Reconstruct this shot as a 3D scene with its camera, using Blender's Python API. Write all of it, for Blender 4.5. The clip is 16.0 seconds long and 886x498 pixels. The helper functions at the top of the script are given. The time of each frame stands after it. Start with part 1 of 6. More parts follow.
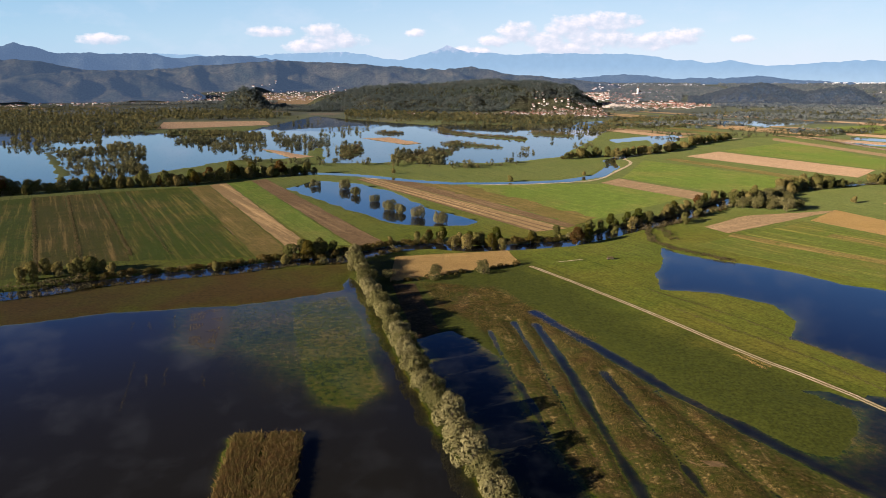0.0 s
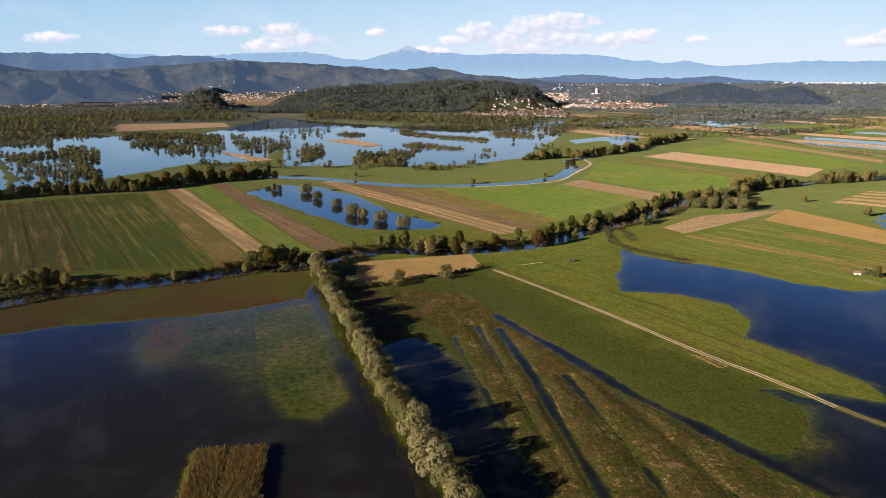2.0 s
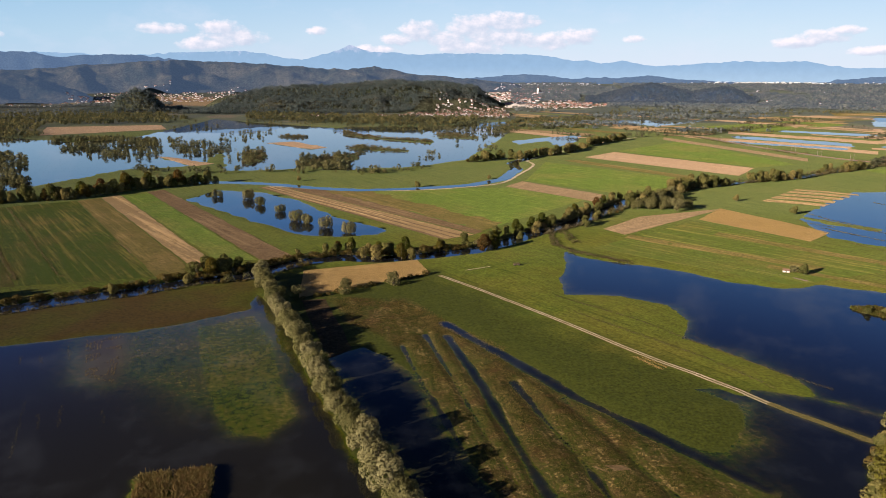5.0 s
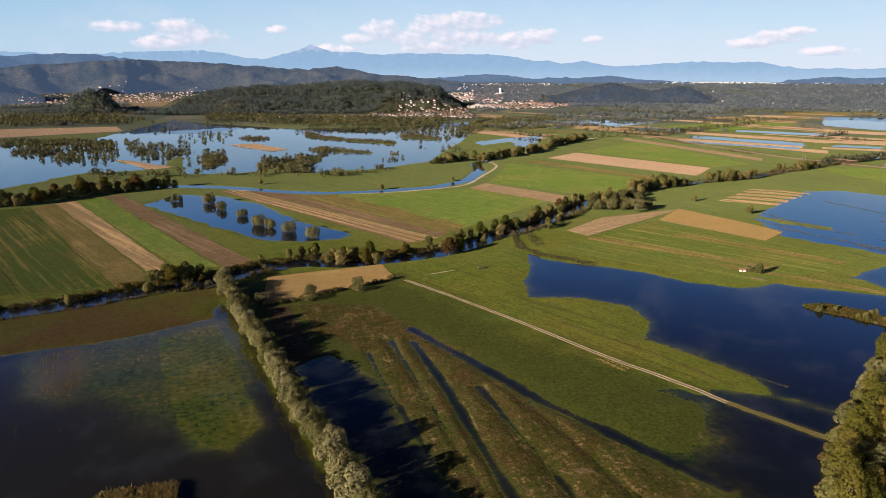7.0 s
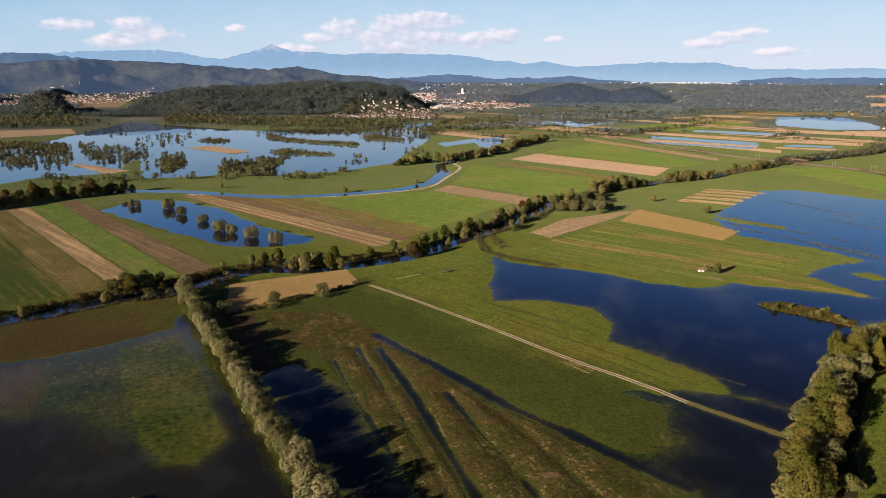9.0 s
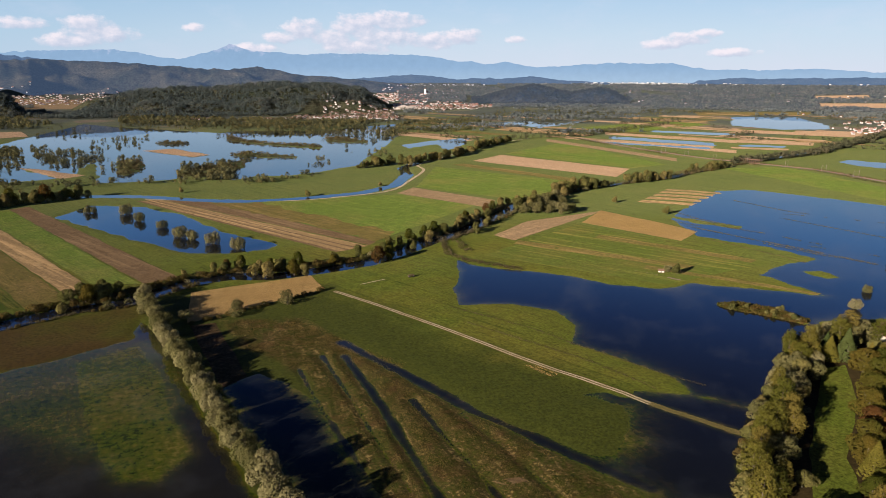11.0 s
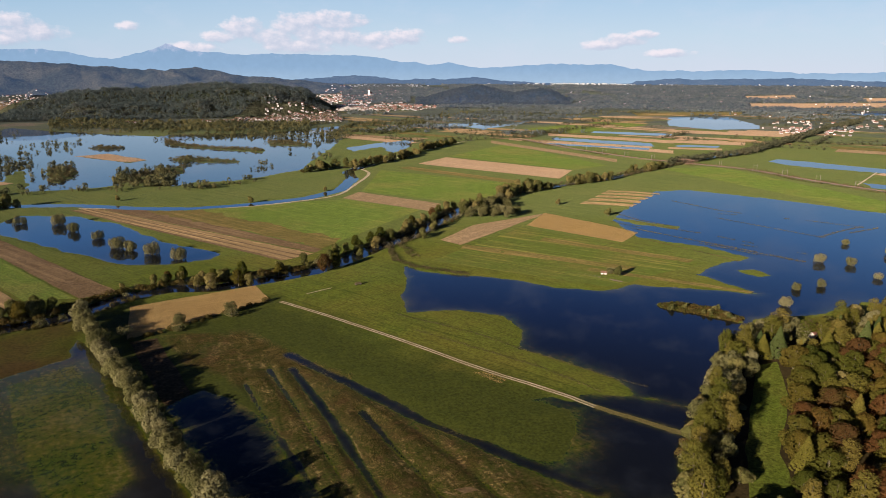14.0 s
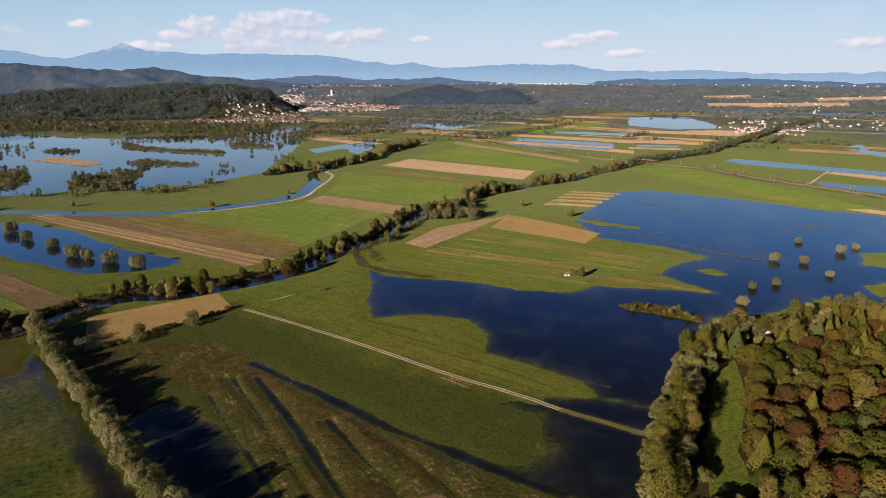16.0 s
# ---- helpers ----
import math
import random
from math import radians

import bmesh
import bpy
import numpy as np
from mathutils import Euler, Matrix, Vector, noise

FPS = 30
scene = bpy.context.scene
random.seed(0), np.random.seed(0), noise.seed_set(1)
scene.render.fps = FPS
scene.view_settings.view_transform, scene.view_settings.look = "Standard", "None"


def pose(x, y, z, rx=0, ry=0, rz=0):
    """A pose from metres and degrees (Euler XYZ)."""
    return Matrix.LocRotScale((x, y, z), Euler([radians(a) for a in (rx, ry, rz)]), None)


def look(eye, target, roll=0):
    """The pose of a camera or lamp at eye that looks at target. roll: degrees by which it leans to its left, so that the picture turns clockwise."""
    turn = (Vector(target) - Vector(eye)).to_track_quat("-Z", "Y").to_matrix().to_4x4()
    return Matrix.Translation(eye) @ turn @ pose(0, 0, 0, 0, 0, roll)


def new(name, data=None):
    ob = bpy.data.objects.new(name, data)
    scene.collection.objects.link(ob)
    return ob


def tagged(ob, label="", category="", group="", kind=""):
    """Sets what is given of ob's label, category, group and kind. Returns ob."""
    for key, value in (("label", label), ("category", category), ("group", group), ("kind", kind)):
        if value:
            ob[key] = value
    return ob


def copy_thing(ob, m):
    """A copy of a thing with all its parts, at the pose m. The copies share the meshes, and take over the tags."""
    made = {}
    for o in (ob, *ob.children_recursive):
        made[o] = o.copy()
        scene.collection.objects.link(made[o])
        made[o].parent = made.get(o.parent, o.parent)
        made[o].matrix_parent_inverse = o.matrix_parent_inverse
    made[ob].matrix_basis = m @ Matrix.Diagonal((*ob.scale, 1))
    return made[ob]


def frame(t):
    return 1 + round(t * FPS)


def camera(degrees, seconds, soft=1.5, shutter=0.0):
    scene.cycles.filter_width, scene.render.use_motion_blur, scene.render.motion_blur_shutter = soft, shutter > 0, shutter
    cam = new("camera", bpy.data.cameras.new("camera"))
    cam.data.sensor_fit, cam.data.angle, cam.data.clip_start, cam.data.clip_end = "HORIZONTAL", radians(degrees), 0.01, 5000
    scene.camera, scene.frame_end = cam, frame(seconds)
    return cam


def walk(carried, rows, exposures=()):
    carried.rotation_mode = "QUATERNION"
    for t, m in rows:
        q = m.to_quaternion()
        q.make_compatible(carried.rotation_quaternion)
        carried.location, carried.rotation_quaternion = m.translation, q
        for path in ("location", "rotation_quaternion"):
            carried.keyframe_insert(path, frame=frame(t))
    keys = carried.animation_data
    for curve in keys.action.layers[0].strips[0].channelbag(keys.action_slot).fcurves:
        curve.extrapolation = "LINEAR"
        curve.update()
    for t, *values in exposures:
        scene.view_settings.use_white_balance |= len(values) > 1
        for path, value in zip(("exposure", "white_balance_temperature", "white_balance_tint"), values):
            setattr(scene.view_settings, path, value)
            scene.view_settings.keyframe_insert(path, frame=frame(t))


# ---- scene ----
import itertools

cam = camera(66.86, 16.0, soft=0.85)
walk(cam, [
    (0, look((0.00, 0.00, 110.00), (-0.22, 96.84, 85.05), -0.05)),
    (1, look((0.17, -0.04, 111.58), (2.67, 96.76, 86.62), -0.07)),
    (2, look((0.28, -0.06, 113.14), (5.48, 96.62, 88.14), -0.07)),
    (3, look((0.34, -0.07, 114.67), (8.21, 96.42, 89.62), -0.07)),
    (4, look((0.37, -0.07, 116.19), (10.88, 96.16, 91.09), -0.06)),
    (5, look((0.37, -0.06, 117.68), (13.51, 95.84, 92.53), -0.04)),
    (6, look((0.35, -0.04, 119.16), (16.09, 95.45, 93.97), -0.02)),
    (7, look((0.32, -0.01, 120.62), (18.65, 95.00, 95.40), 0.00)),
    (8, look((0.28, 0.02, 122.08), (21.20, 94.49, 96.83), 0.02)),
    (9, look((0.26, 0.05, 123.52), (23.73, 93.91, 98.26), 0.05)),
    (10, look((0.25, 0.07, 124.96), (26.27, 93.26, 99.70), 0.07)),
    (11, look((0.26, 0.09, 126.40), (28.81, 92.54, 101.14), 0.08)),
    (12, look((0.31, 0.10, 127.84), (31.36, 91.75, 102.58), 0.10)),
    (13, look((0.41, 0.11, 129.28), (33.92, 90.88, 104.03), 0.11)),
    (14, look((0.55, 0.10, 130.72), (36.50, 89.93, 105.47), 0.12)),
    (15, look((0.76, 0.07, 132.18), (39.09, 88.91, 106.91), 0.13)),
    (16, look((1.04, 0.03, 133.64), (41.71, 87.81, 108.34), 0.13)),
], [(0.0, 1.60, 6250, 20), (8.0, 1.45, 6200, 20), (16.0, 1.30, 6150, 20)])

# ---- sky, sun ----
SUN_BEARING, SUN_HEIGHT = radians(242), radians(16)
world = bpy.data.worlds.new("sky")
scene.world = world
world.use_nodes = True


def node(tree, kind, *inputs, **settings):
    """A shader node with its inputs wired or set, in order; None leaves one alone."""
    n = tree.nodes.new(kind)
    for key, value in settings.items():
        if key == "operation":
            n.operation = value
        elif key == "blend_type":
            n.blend_type = value
        elif key == "data_type":
            n.data_type = value
        elif key == "dims":
            n.noise_dimensions = value
        elif key == "attribute":
            n.attribute_name = value
        elif key == "feature":
            n.feature = value
        elif key == "clamp":
            n.use_clamp = value
    for socket, value in zip(n.inputs, inputs):
        if value is None:
            continue
        if isinstance(value, bpy.types.NodeSocket):
            tree.links.new(value, socket)
        else:
            socket.default_value = value
    return n


def maths(tree, op, a, b=None, c=None, clamp=False):
    return node(tree, "ShaderNodeMath", a, b, c, operation=op, clamp=clamp).outputs[0]


def ramp(tree, fac, stops):
    n = tree.nodes.new("ShaderNodeValToRGB")
    while len(n.color_ramp.elements) < len(stops):
        n.color_ramp.elements.new(0.5)
    for e, (at, colour) in zip(n.color_ramp.elements, stops):
        e.position = at
        e.color = (*colour, 1) if len(colour) == 3 else colour
    tree.links.new(fac, n.inputs[0])
    return n.outputs[0]


def mixed(tree, fac, a, b, blend="MIX"):
    n = tree.nodes.new("ShaderNodeMix")
    n.data_type, n.blend_type = "RGBA", blend
    for socket, value in ((n.inputs[0], fac), (n.inputs[6], a), (n.inputs[7], b)):
        if isinstance(value, bpy.types.NodeSocket):
            tree.links.new(value, socket)
        else:
            socket.default_value = (*value, 1) if isinstance(value, tuple) else value
    return n.outputs[2]


def build_sky():
    t = world.node_tree
    t.nodes.clear()
    sky = t.nodes.new("ShaderNodeTexSky")
    sky.sky_type, sky.sun_disc = "NISHITA", False
    sky.sun_elevation, sky.sun_rotation = SUN_HEIGHT, SUN_BEARING
    sky.air_density, sky.dust_density, sky.ozone_density = 1.0, 0.15, 2.5
    where = node(t, "ShaderNodeTexCoord").outputs["Generated"]
    xyz = node(t, "ShaderNodeSeparateXYZ", where)
    bearing = maths(t, "MULTIPLY", maths(t, "ARCTAN2", xyz.outputs[0], xyz.outputs[1]), 180 / math.pi)
    height = maths(t, "MULTIPLY", maths(t, "ARCSINE", xyz.outputs[2]), 180 / math.pi)
    flat = node(t, "ShaderNodeCombineXYZ", maths(t, "MULTIPLY", bearing, 0.55), maths(t, "MULTIPLY", height, 1.1), 0.0).outputs[0]
    thin = node(t, "ShaderNodeTexNoise", flat, None, 0.35, 5.0, 0.6).outputs[0]
    # heaps of cumulus over the far range: bearing, height, half width, half height in degrees
    heaps = [(-26.0, 2.65, 1.3, 0.3), (-13.8, 3.4, 1.5, 0.3), (-9.8, 3.5, 1.3, 0.45), (-8.8, 2.8, 2.0, 0.5), (-11.0, 2.3, 1.6, 0.4), (-2.3, 3.4, 0.7, 0.25), (4.2, 2.75, 1.1, 0.35), (5.9, 3.4, 1.3, 0.6),
             (8.2, 2.8, 1.5, 0.5), (10.4, 3.7, 1.9, 0.7), (12.2, 4.1, 1.8, 0.55), (13.8, 4.1, 1.5, 0.5), (12.4, 2.9, 2.6, 0.6), (10.0, 2.1, 2.4, 0.5), (16.4, 2.6, 1.6, 0.5), (18.6, 2.95, 1.6, 0.45),
             (23.0, 2.7, 0.7, 0.2), (34.6, 2.25, 1.4, 0.3), (36.2, 2.65, 1.5, 0.35), (37.6, 3.0, 1.0, 0.25), (39.6, 1.6, 1.6, 0.25), (56.0, 2.15, 1.6, 0.3), (2.0, 1.9, 1.6, 0.35)]

    def cloud(shift_b, shift_e):
        """How thick the cloud is, looked at a little off the given way."""
        b0, e0 = maths(t, "ADD", bearing, shift_b), maths(t, "ADD", height, shift_e)
        at = node(t, "ShaderNodeCombineXYZ", maths(t, "MULTIPLY", b0, 0.85), maths(t, "MULTIPLY", e0, 1.25), 0.0).outputs[0]
        puff = node(t, "ShaderNodeTexNoise", at, None, 1.25, 8.0, 0.58).outputs[0]
        total = None
        for b, e, wb, we in heaps:
            db = maths(t, "DIVIDE", maths(t, "SUBTRACT", b0, b), wb * 1.3)
            de = maths(t, "DIVIDE", maths(t, "SUBTRACT", e0, e), we * 1.45)
            one = maths(t, "SUBTRACT", 1.0, maths(t, "ADD", maths(t, "MULTIPLY", db, db), maths(t, "MULTIPLY", de, de)))
            total = one if total is None else maths(t, "MAXIMUM", total, one)
        return maths(t, "ADD", maths(t, "MULTIPLY", maths(t, "MAXIMUM", total, -1.5), 0.8), maths(t, "MULTIPLY", maths(t, "SUBTRACT", puff, 0.5), 2.1))

    body = cloud(0.0, 0.0)
    sunlit = maths(t, "ADD", maths(t, "MULTIPLY", maths(t, "SUBTRACT", body, cloud(-0.35, 0.3)), 0.5), 0.42, clamp=True)
    dense = maths(t, "MULTIPLY", maths(t, "ADD", body, 0.1), 1.5, clamp=True)
    veil = maths(t, "MULTIPLY", maths(t, "SUBTRACT", thin, 0.5), 1.8, clamp=True)
    top = ramp(t, sunlit, [(0.1, (4.2, 4.7, 5.3)), (0.45, (5.4, 5.6, 5.9)), (0.85, (7.6, 7.0, 6.7))])
    lift = maths(t, "DIVIDE", maths(t, "ABSOLUTE", height), 60.0, clamp=True)
    clear = ramp(t, lift, [(0.0, (1, 1, 1)), (0.16, (0.62, 0.8, 1.0)), (0.4, (0.12, 0.2, 0.38)), (0.6, (0.06, 0.09, 0.15)), (1.0, (0.08, 0.12, 0.2))])
    colour = mixed(t, 1.0, sky.outputs[0], clear, "MULTIPLY")
    haze = ramp(t, lift, [(0.0, (0.93, 0.93, 0.93)), (0.2, (0.85, 0.85, 0.85)), (0.45, (0.0, 0.0, 0.0))])
    air = ramp(t, lift, [(0.0, (0.80, 0.92, 1.0)), (0.05, (0.70, 0.89, 0.97)), (0.11, (0.52, 0.77, 0.92)), (0.15, (0.34, 0.64, 0.93)), (0.2, (0.21, 0.54, 1.05)), (0.33, (0.046, 0.18, 0.66)), (0.45, (0.02, 0.055, 0.16))])
    west = maths(t, "DIVIDE", maths(t, "SUBTRACT", 8.0, bearing), 42.0, clamp=True)
    air = mixed(t, 1.0, air, mixed(t, west, (1.0, 1.0, 1.0), (0.64, 0.81, 0.90)), "MULTIPLY")
    colour = mixed(t, haze, colour, mixed(t, 1.0, air, (6.2, 6.2, 6.2), "MULTIPLY"))
    colour = mixed(t, maths(t, "MULTIPLY", veil, 0.5), colour, (5.6, 5.9, 6.3))
    colour = mixed(t, maths(t, "MULTIPLY", dense, 0.8), colour, top)
    back = node(t, "ShaderNodeBackground", colour, 0.05)
    out = t.nodes.new("ShaderNodeOutputWorld")
    t.links.new(back.outputs[0], out.inputs[0])


build_sky()
sun = new("sun", bpy.data.lights.new("sun", "SUN"))
sun.data.energy, sun.data.angle, sun.data.color = 5.0, radians(0.6), (1.0, 0.84, 0.62)
sun.matrix_world = look(
    (1000 * math.sin(SUN_BEARING) * math.cos(SUN_HEIGHT), 1000 * math.cos(SUN_BEARING) * math.cos(SUN_HEIGHT), 1000 * math.sin(SUN_HEIGHT)), (0, 0, 0))


# ---- materials ----
def material(name):
    m = bpy.data.materials.new(name)
    m.use_nodes = True
    m.node_tree.nodes.clear()
    return m, m.node_tree


def finish(t, shader):
    out = t.nodes.new("ShaderNodeOutputMaterial")
    t.links.new(shader, out.inputs[0])


def principled(t, colour, rough=0.9, normal=None, metal=0.0, spec=0.2):
    n = t.nodes.new("ShaderNodeBsdfPrincipled")
    for key, value in (("Base Color", colour), ("Roughness", rough), ("Normal", normal), ("Metallic", metal), ("Specular IOR Level", spec)):
        if value is None:
            continue
        if isinstance(value, bpy.types.NodeSocket):
            t.links.new(value, n.inputs[key])
        else:
            n.inputs[key].default_value = (*value, 1) if isinstance(value, tuple) else value
    n.inputs["Diffuse Roughness"].default_value = 0.6 if metal == 0.0 and spec < 0.1 else 0.3
    return n.outputs[0]


def place(t):
    return node(t, "ShaderNodeNewGeometry").outputs["Position"]


def grain(t, where, scale, detail=4.0, rough=0.6):
    return node(t, "ShaderNodeTexNoise", where, None, scale, detail, rough).outputs[0]


def bump(t, height, strength, distance):
    n = t.nodes.new("ShaderNodeBump")
    n.inputs["Strength"].default_value, n.inputs["Distance"].default_value = strength, distance
    t.links.new(height, n.inputs["Height"])
    return n.outputs[0]


def streaks(t, p, angle, gap, long=30):
    """Noise drawn out along a direction in degrees, about gap metres across and so many times as long."""
    xyz = node(t, "ShaderNodeSeparateXYZ", p)
    ca, sa = math.cos(radians(angle)), math.sin(radians(angle))
    across = maths(t, "ADD", maths(t, "MULTIPLY", xyz.outputs[0], ca), maths(t, "MULTIPLY", xyz.outputs[1], -sa))
    along = maths(t, "ADD", maths(t, "MULTIPLY", xyz.outputs[0], sa), maths(t, "MULTIPLY", xyz.outputs[1], ca))
    return grain(t, node(t, "ShaderNodeCombineXYZ", maths(t, "DIVIDE", across, gap), maths(t, "DIVIDE", along, gap * long), 0.0).outputs[0], 1.0, 4.0, 0.7)


def land_material(name, dark, light, dry, rows=None, row_depth=0.35, patch=0.02, fine=0.9, relief=0.25):
    """Grass, stubble or tilled soil: three tones by broad patches, mottling and grain; rows: (direction in degrees, spacing)."""
    m, t = material(name)
    p = place(t)
    broad, mid, small = grain(t, p, patch, 3.0), grain(t, p, patch * 8, 4.0), grain(t, p, fine, 5.0, 0.7)
    colour = mixed(t, ramp(t, mid, [(0.35, (0, 0, 0)), (0.65, (1, 1, 1))]), dark, light)
    colour = mixed(t, maths(t, "MULTIPLY", ramp(t, broad, [(0.45, (0, 0, 0)), (0.68, (1, 1, 1))]), 0.8), colour, dry)
    spots = ramp(t, small, [(0.32, (0.17, 0.17, 0.17)), (0.68, (0.79, 0.79, 0.79))])
    colour = mixed(t, 1.0, colour, spots, "MULTIPLY")
    height = small
    if rows:
        angle, gap = rows
        streak = streaks(t, p, angle, gap)
        colour = mixed(t, ramp(t, streak, [(0.38, (row_depth * 1.6,) * 3), (0.56, (0, 0, 0))]), colour, tuple(v * 0.55 for v in dark))
        colour = mixed(t, ramp(t, streak, [(0.52, (0, 0, 0)), (0.72, (row_depth,) * 3)]), colour, tuple(v * 1.25 for v in dry))
        height = maths(t, "ADD", small, streak)
    finish(t, principled(t, colour, 0.95, bump(t, height, 0.8, relief), spec=0.08))
    return m


def leaf_material(name, stops, through_light=0.3):
    """Foliage: a tone for each tree, mottled within the crown and from leaf spray to leaf spray."""
    m, t = material(name)
    own = node(t, "ShaderNodeObjectInfo").outputs["Random"]
    p = place(t)
    spray = node(t, "ShaderNodeNewGeometry").outputs["Random Per Island"]
    blotch = grain(t, p, 0.12, 2.0)
    tone = maths(t, "ADD", maths(t, "MULTIPLY", own, 0.7), maths(t, "MULTIPLY", blotch, 0.3))
    colour = ramp(t, tone, stops)
    vary = ramp(t, spray, [(0.0, (0.7, 0.7, 0.66)), (1.0, (1.3, 1.3, 1.24))])
    colour = mixed(t, 1.0, colour, vary, "MULTIPLY")
    body = node(t, "ShaderNodeBsdfDiffuse", colour, 0.6).outputs[0]
    glow = node(t, "ShaderNodeBsdfTranslucent", colour).outputs[0]
    finish(t, node(t, "ShaderNodeMixShader", through_light, body, glow).outputs[0])
    return m


def wood_material(name, stops, patch=0.006):
    """Foliage of many trees in one mesh: tone by broad patches of the wood."""
    m, t = material(name)
    p = place(t)
    spray = node(t, "ShaderNodeNewGeometry").outputs["Random Per Island"]
    tone = maths(t, "ADD", maths(t, "MULTIPLY", grain(t, p, patch * 10, 2.0), 0.6), maths(t, "MULTIPLY", grain(t, p, patch, 3.0), 0.4))
    colour = ramp(t, tone, stops)
    colour = mixed(t, 1.0, colour, ramp(t, spray, [(0.0, (0.82, 0.82, 0.82)), (1.0, (1.18, 1.18, 1.18))]), "MULTIPLY")
    body = node(t, "ShaderNodeBsdfDiffuse", colour, 0.6).outputs[0]
    glow = node(t, "ShaderNodeBsdfTranslucent", colour).outputs[0]
    finish(t, node(t, "ShaderNodeMixShader", 0.38, body, glow).outputs[0])
    return m


def plain_material(name, colour, rough=0.8, metal=0.0, wear=0.25, scale=1.5):
    m, t = material(name)
    n = grain(t, place(t), scale, 5.0, 0.65)
    low = tuple(c * (1 - wear) for c in colour)
    high = tuple(min(1, c * (1 + wear)) for c in colour)
    finish(t, principled(t, ramp(t, n, [(0.3, low), (0.7, high)]), rough, bump(t, n, 0.3, 0.03), metal))
    return m


def tinted_material(name, stops, rough=0.85):
    """One paint or tile per building, each house its own tone."""
    m, t = material(name)
    own = node(t, "ShaderNodeObjectInfo").outputs["Random"]
    colour = mixed(t, 1.0, ramp(t, own, stops), ramp(t, grain(t, place(t), 0.9), [(0.3, (0.8, 0.8, 0.8)), (0.7, (1.15, 1.15, 1.15))]), "MULTIPLY")
    finish(t, principled(t, colour, rough))
    return m


def water_material():
    """Silty flood water, opaque: drowned grass tones painted on in the shallows, silt tones where deep; mirror-like at
    a low angle.
    """
    m, t = material("flood_water")
    deep = node(t, "ShaderNodeAttribute", attribute="depth").outputs["Fac"]
    p = place(t)
    drill = streaks(t, p, 163, 1.1, 9)
    shoal = maths(t, "ADD", maths(t, "MULTIPLY", maths(t, "SUBTRACT", grain(t, p, 0.5, 5.0, 0.7), 0.5), 0.06), maths(t, "MULTIPLY", maths(t, "SUBTRACT", drill, 0.5), 0.12))
    murk = maths(t, "SUBTRACT", 1.0, maths(t, "EXPONENT", maths(t, "MULTIPLY", maths(t, "MAXIMUM", maths(t, "ADD", deep, shoal), 0.0), -12.0)))
    clear = mixed(t, grain(t, p, 0.012, 4.0), (0.004, 0.005, 0.007), (0.007, 0.008, 0.009))
    silt = mixed(t, node(t, "ShaderNodeAttribute", attribute="silty").outputs["Fac"], clear, mixed(t, grain(t, p, 0.012, 4.0), (0.0085, 0.0085, 0.0065), (0.0115, 0.011, 0.008)))
    ripple = node(t, "ShaderNodeTexNoise", p, None, 1.6, 3.0, 0.6).outputs[0]
    still = ramp(t, grain(t, p, 0.01, 3.0), [(0.42, (0.04, 0.04, 0.04)), (0.62, (0.5, 0.5, 0.5))])
    wave = bump(t, maths(t, "MULTIPLY", ripple, still), 0.06, 0.06)
    weeds = ramp(t, maths(t, "ADD", maths(t, "MULTIPLY", grain(t, p, 0.35, 5.0, 0.75), 0.7), maths(t, "MULTIPLY", grain(t, p, 0.03, 2.0), 0.3)), [(0.38, (0.012, 0.024, 0.001)), (0.45, (0.036, 0.056, 0.002)), (0.53, (0.064, 0.066, 0.005)), (0.61, (0.12, 0.10, 0.02))])
    weeds = mixed(t, node(t, "ShaderNodeAttribute", attribute="rusty").outputs["Fac"], weeds, mixed(t, drill, (0.02, 0.02, 0.002), (0.16, 0.12, 0.010)))
    body = node(t, "ShaderNodeBsdfDiffuse", mixed(t, murk, weeds, silt)).outputs[0]
    gloss = node(t, "ShaderNodeBsdfGlossy", (0.93, 0.96, 1.0, 1), 0.012)
    t.links.new(wave, gloss.inputs["Normal"])
    mirror = t.nodes.new("ShaderNodeFresnel")
    mirror.inputs["IOR"].default_value = 1.33
    t.links.new(wave, mirror.inputs["Normal"])
    finish(t, node(t, "ShaderNodeMixShader", mirror.outputs[0], body, gloss.outputs[0]).outputs[0])
    return m


def haze_glow_material(name, dark, light, glow, strength, relief=14.0):
    """A far range or wood, with the blue haze of the distance added as emission."""
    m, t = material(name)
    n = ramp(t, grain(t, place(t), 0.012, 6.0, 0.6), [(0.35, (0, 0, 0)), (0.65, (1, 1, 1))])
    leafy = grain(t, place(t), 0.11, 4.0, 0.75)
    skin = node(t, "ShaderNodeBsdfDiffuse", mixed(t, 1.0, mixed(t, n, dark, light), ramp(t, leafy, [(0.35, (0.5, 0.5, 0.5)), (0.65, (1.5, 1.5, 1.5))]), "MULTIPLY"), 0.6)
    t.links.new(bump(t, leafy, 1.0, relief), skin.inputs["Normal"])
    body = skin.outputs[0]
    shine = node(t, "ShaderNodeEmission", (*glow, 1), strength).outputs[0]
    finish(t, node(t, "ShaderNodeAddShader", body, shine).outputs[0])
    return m


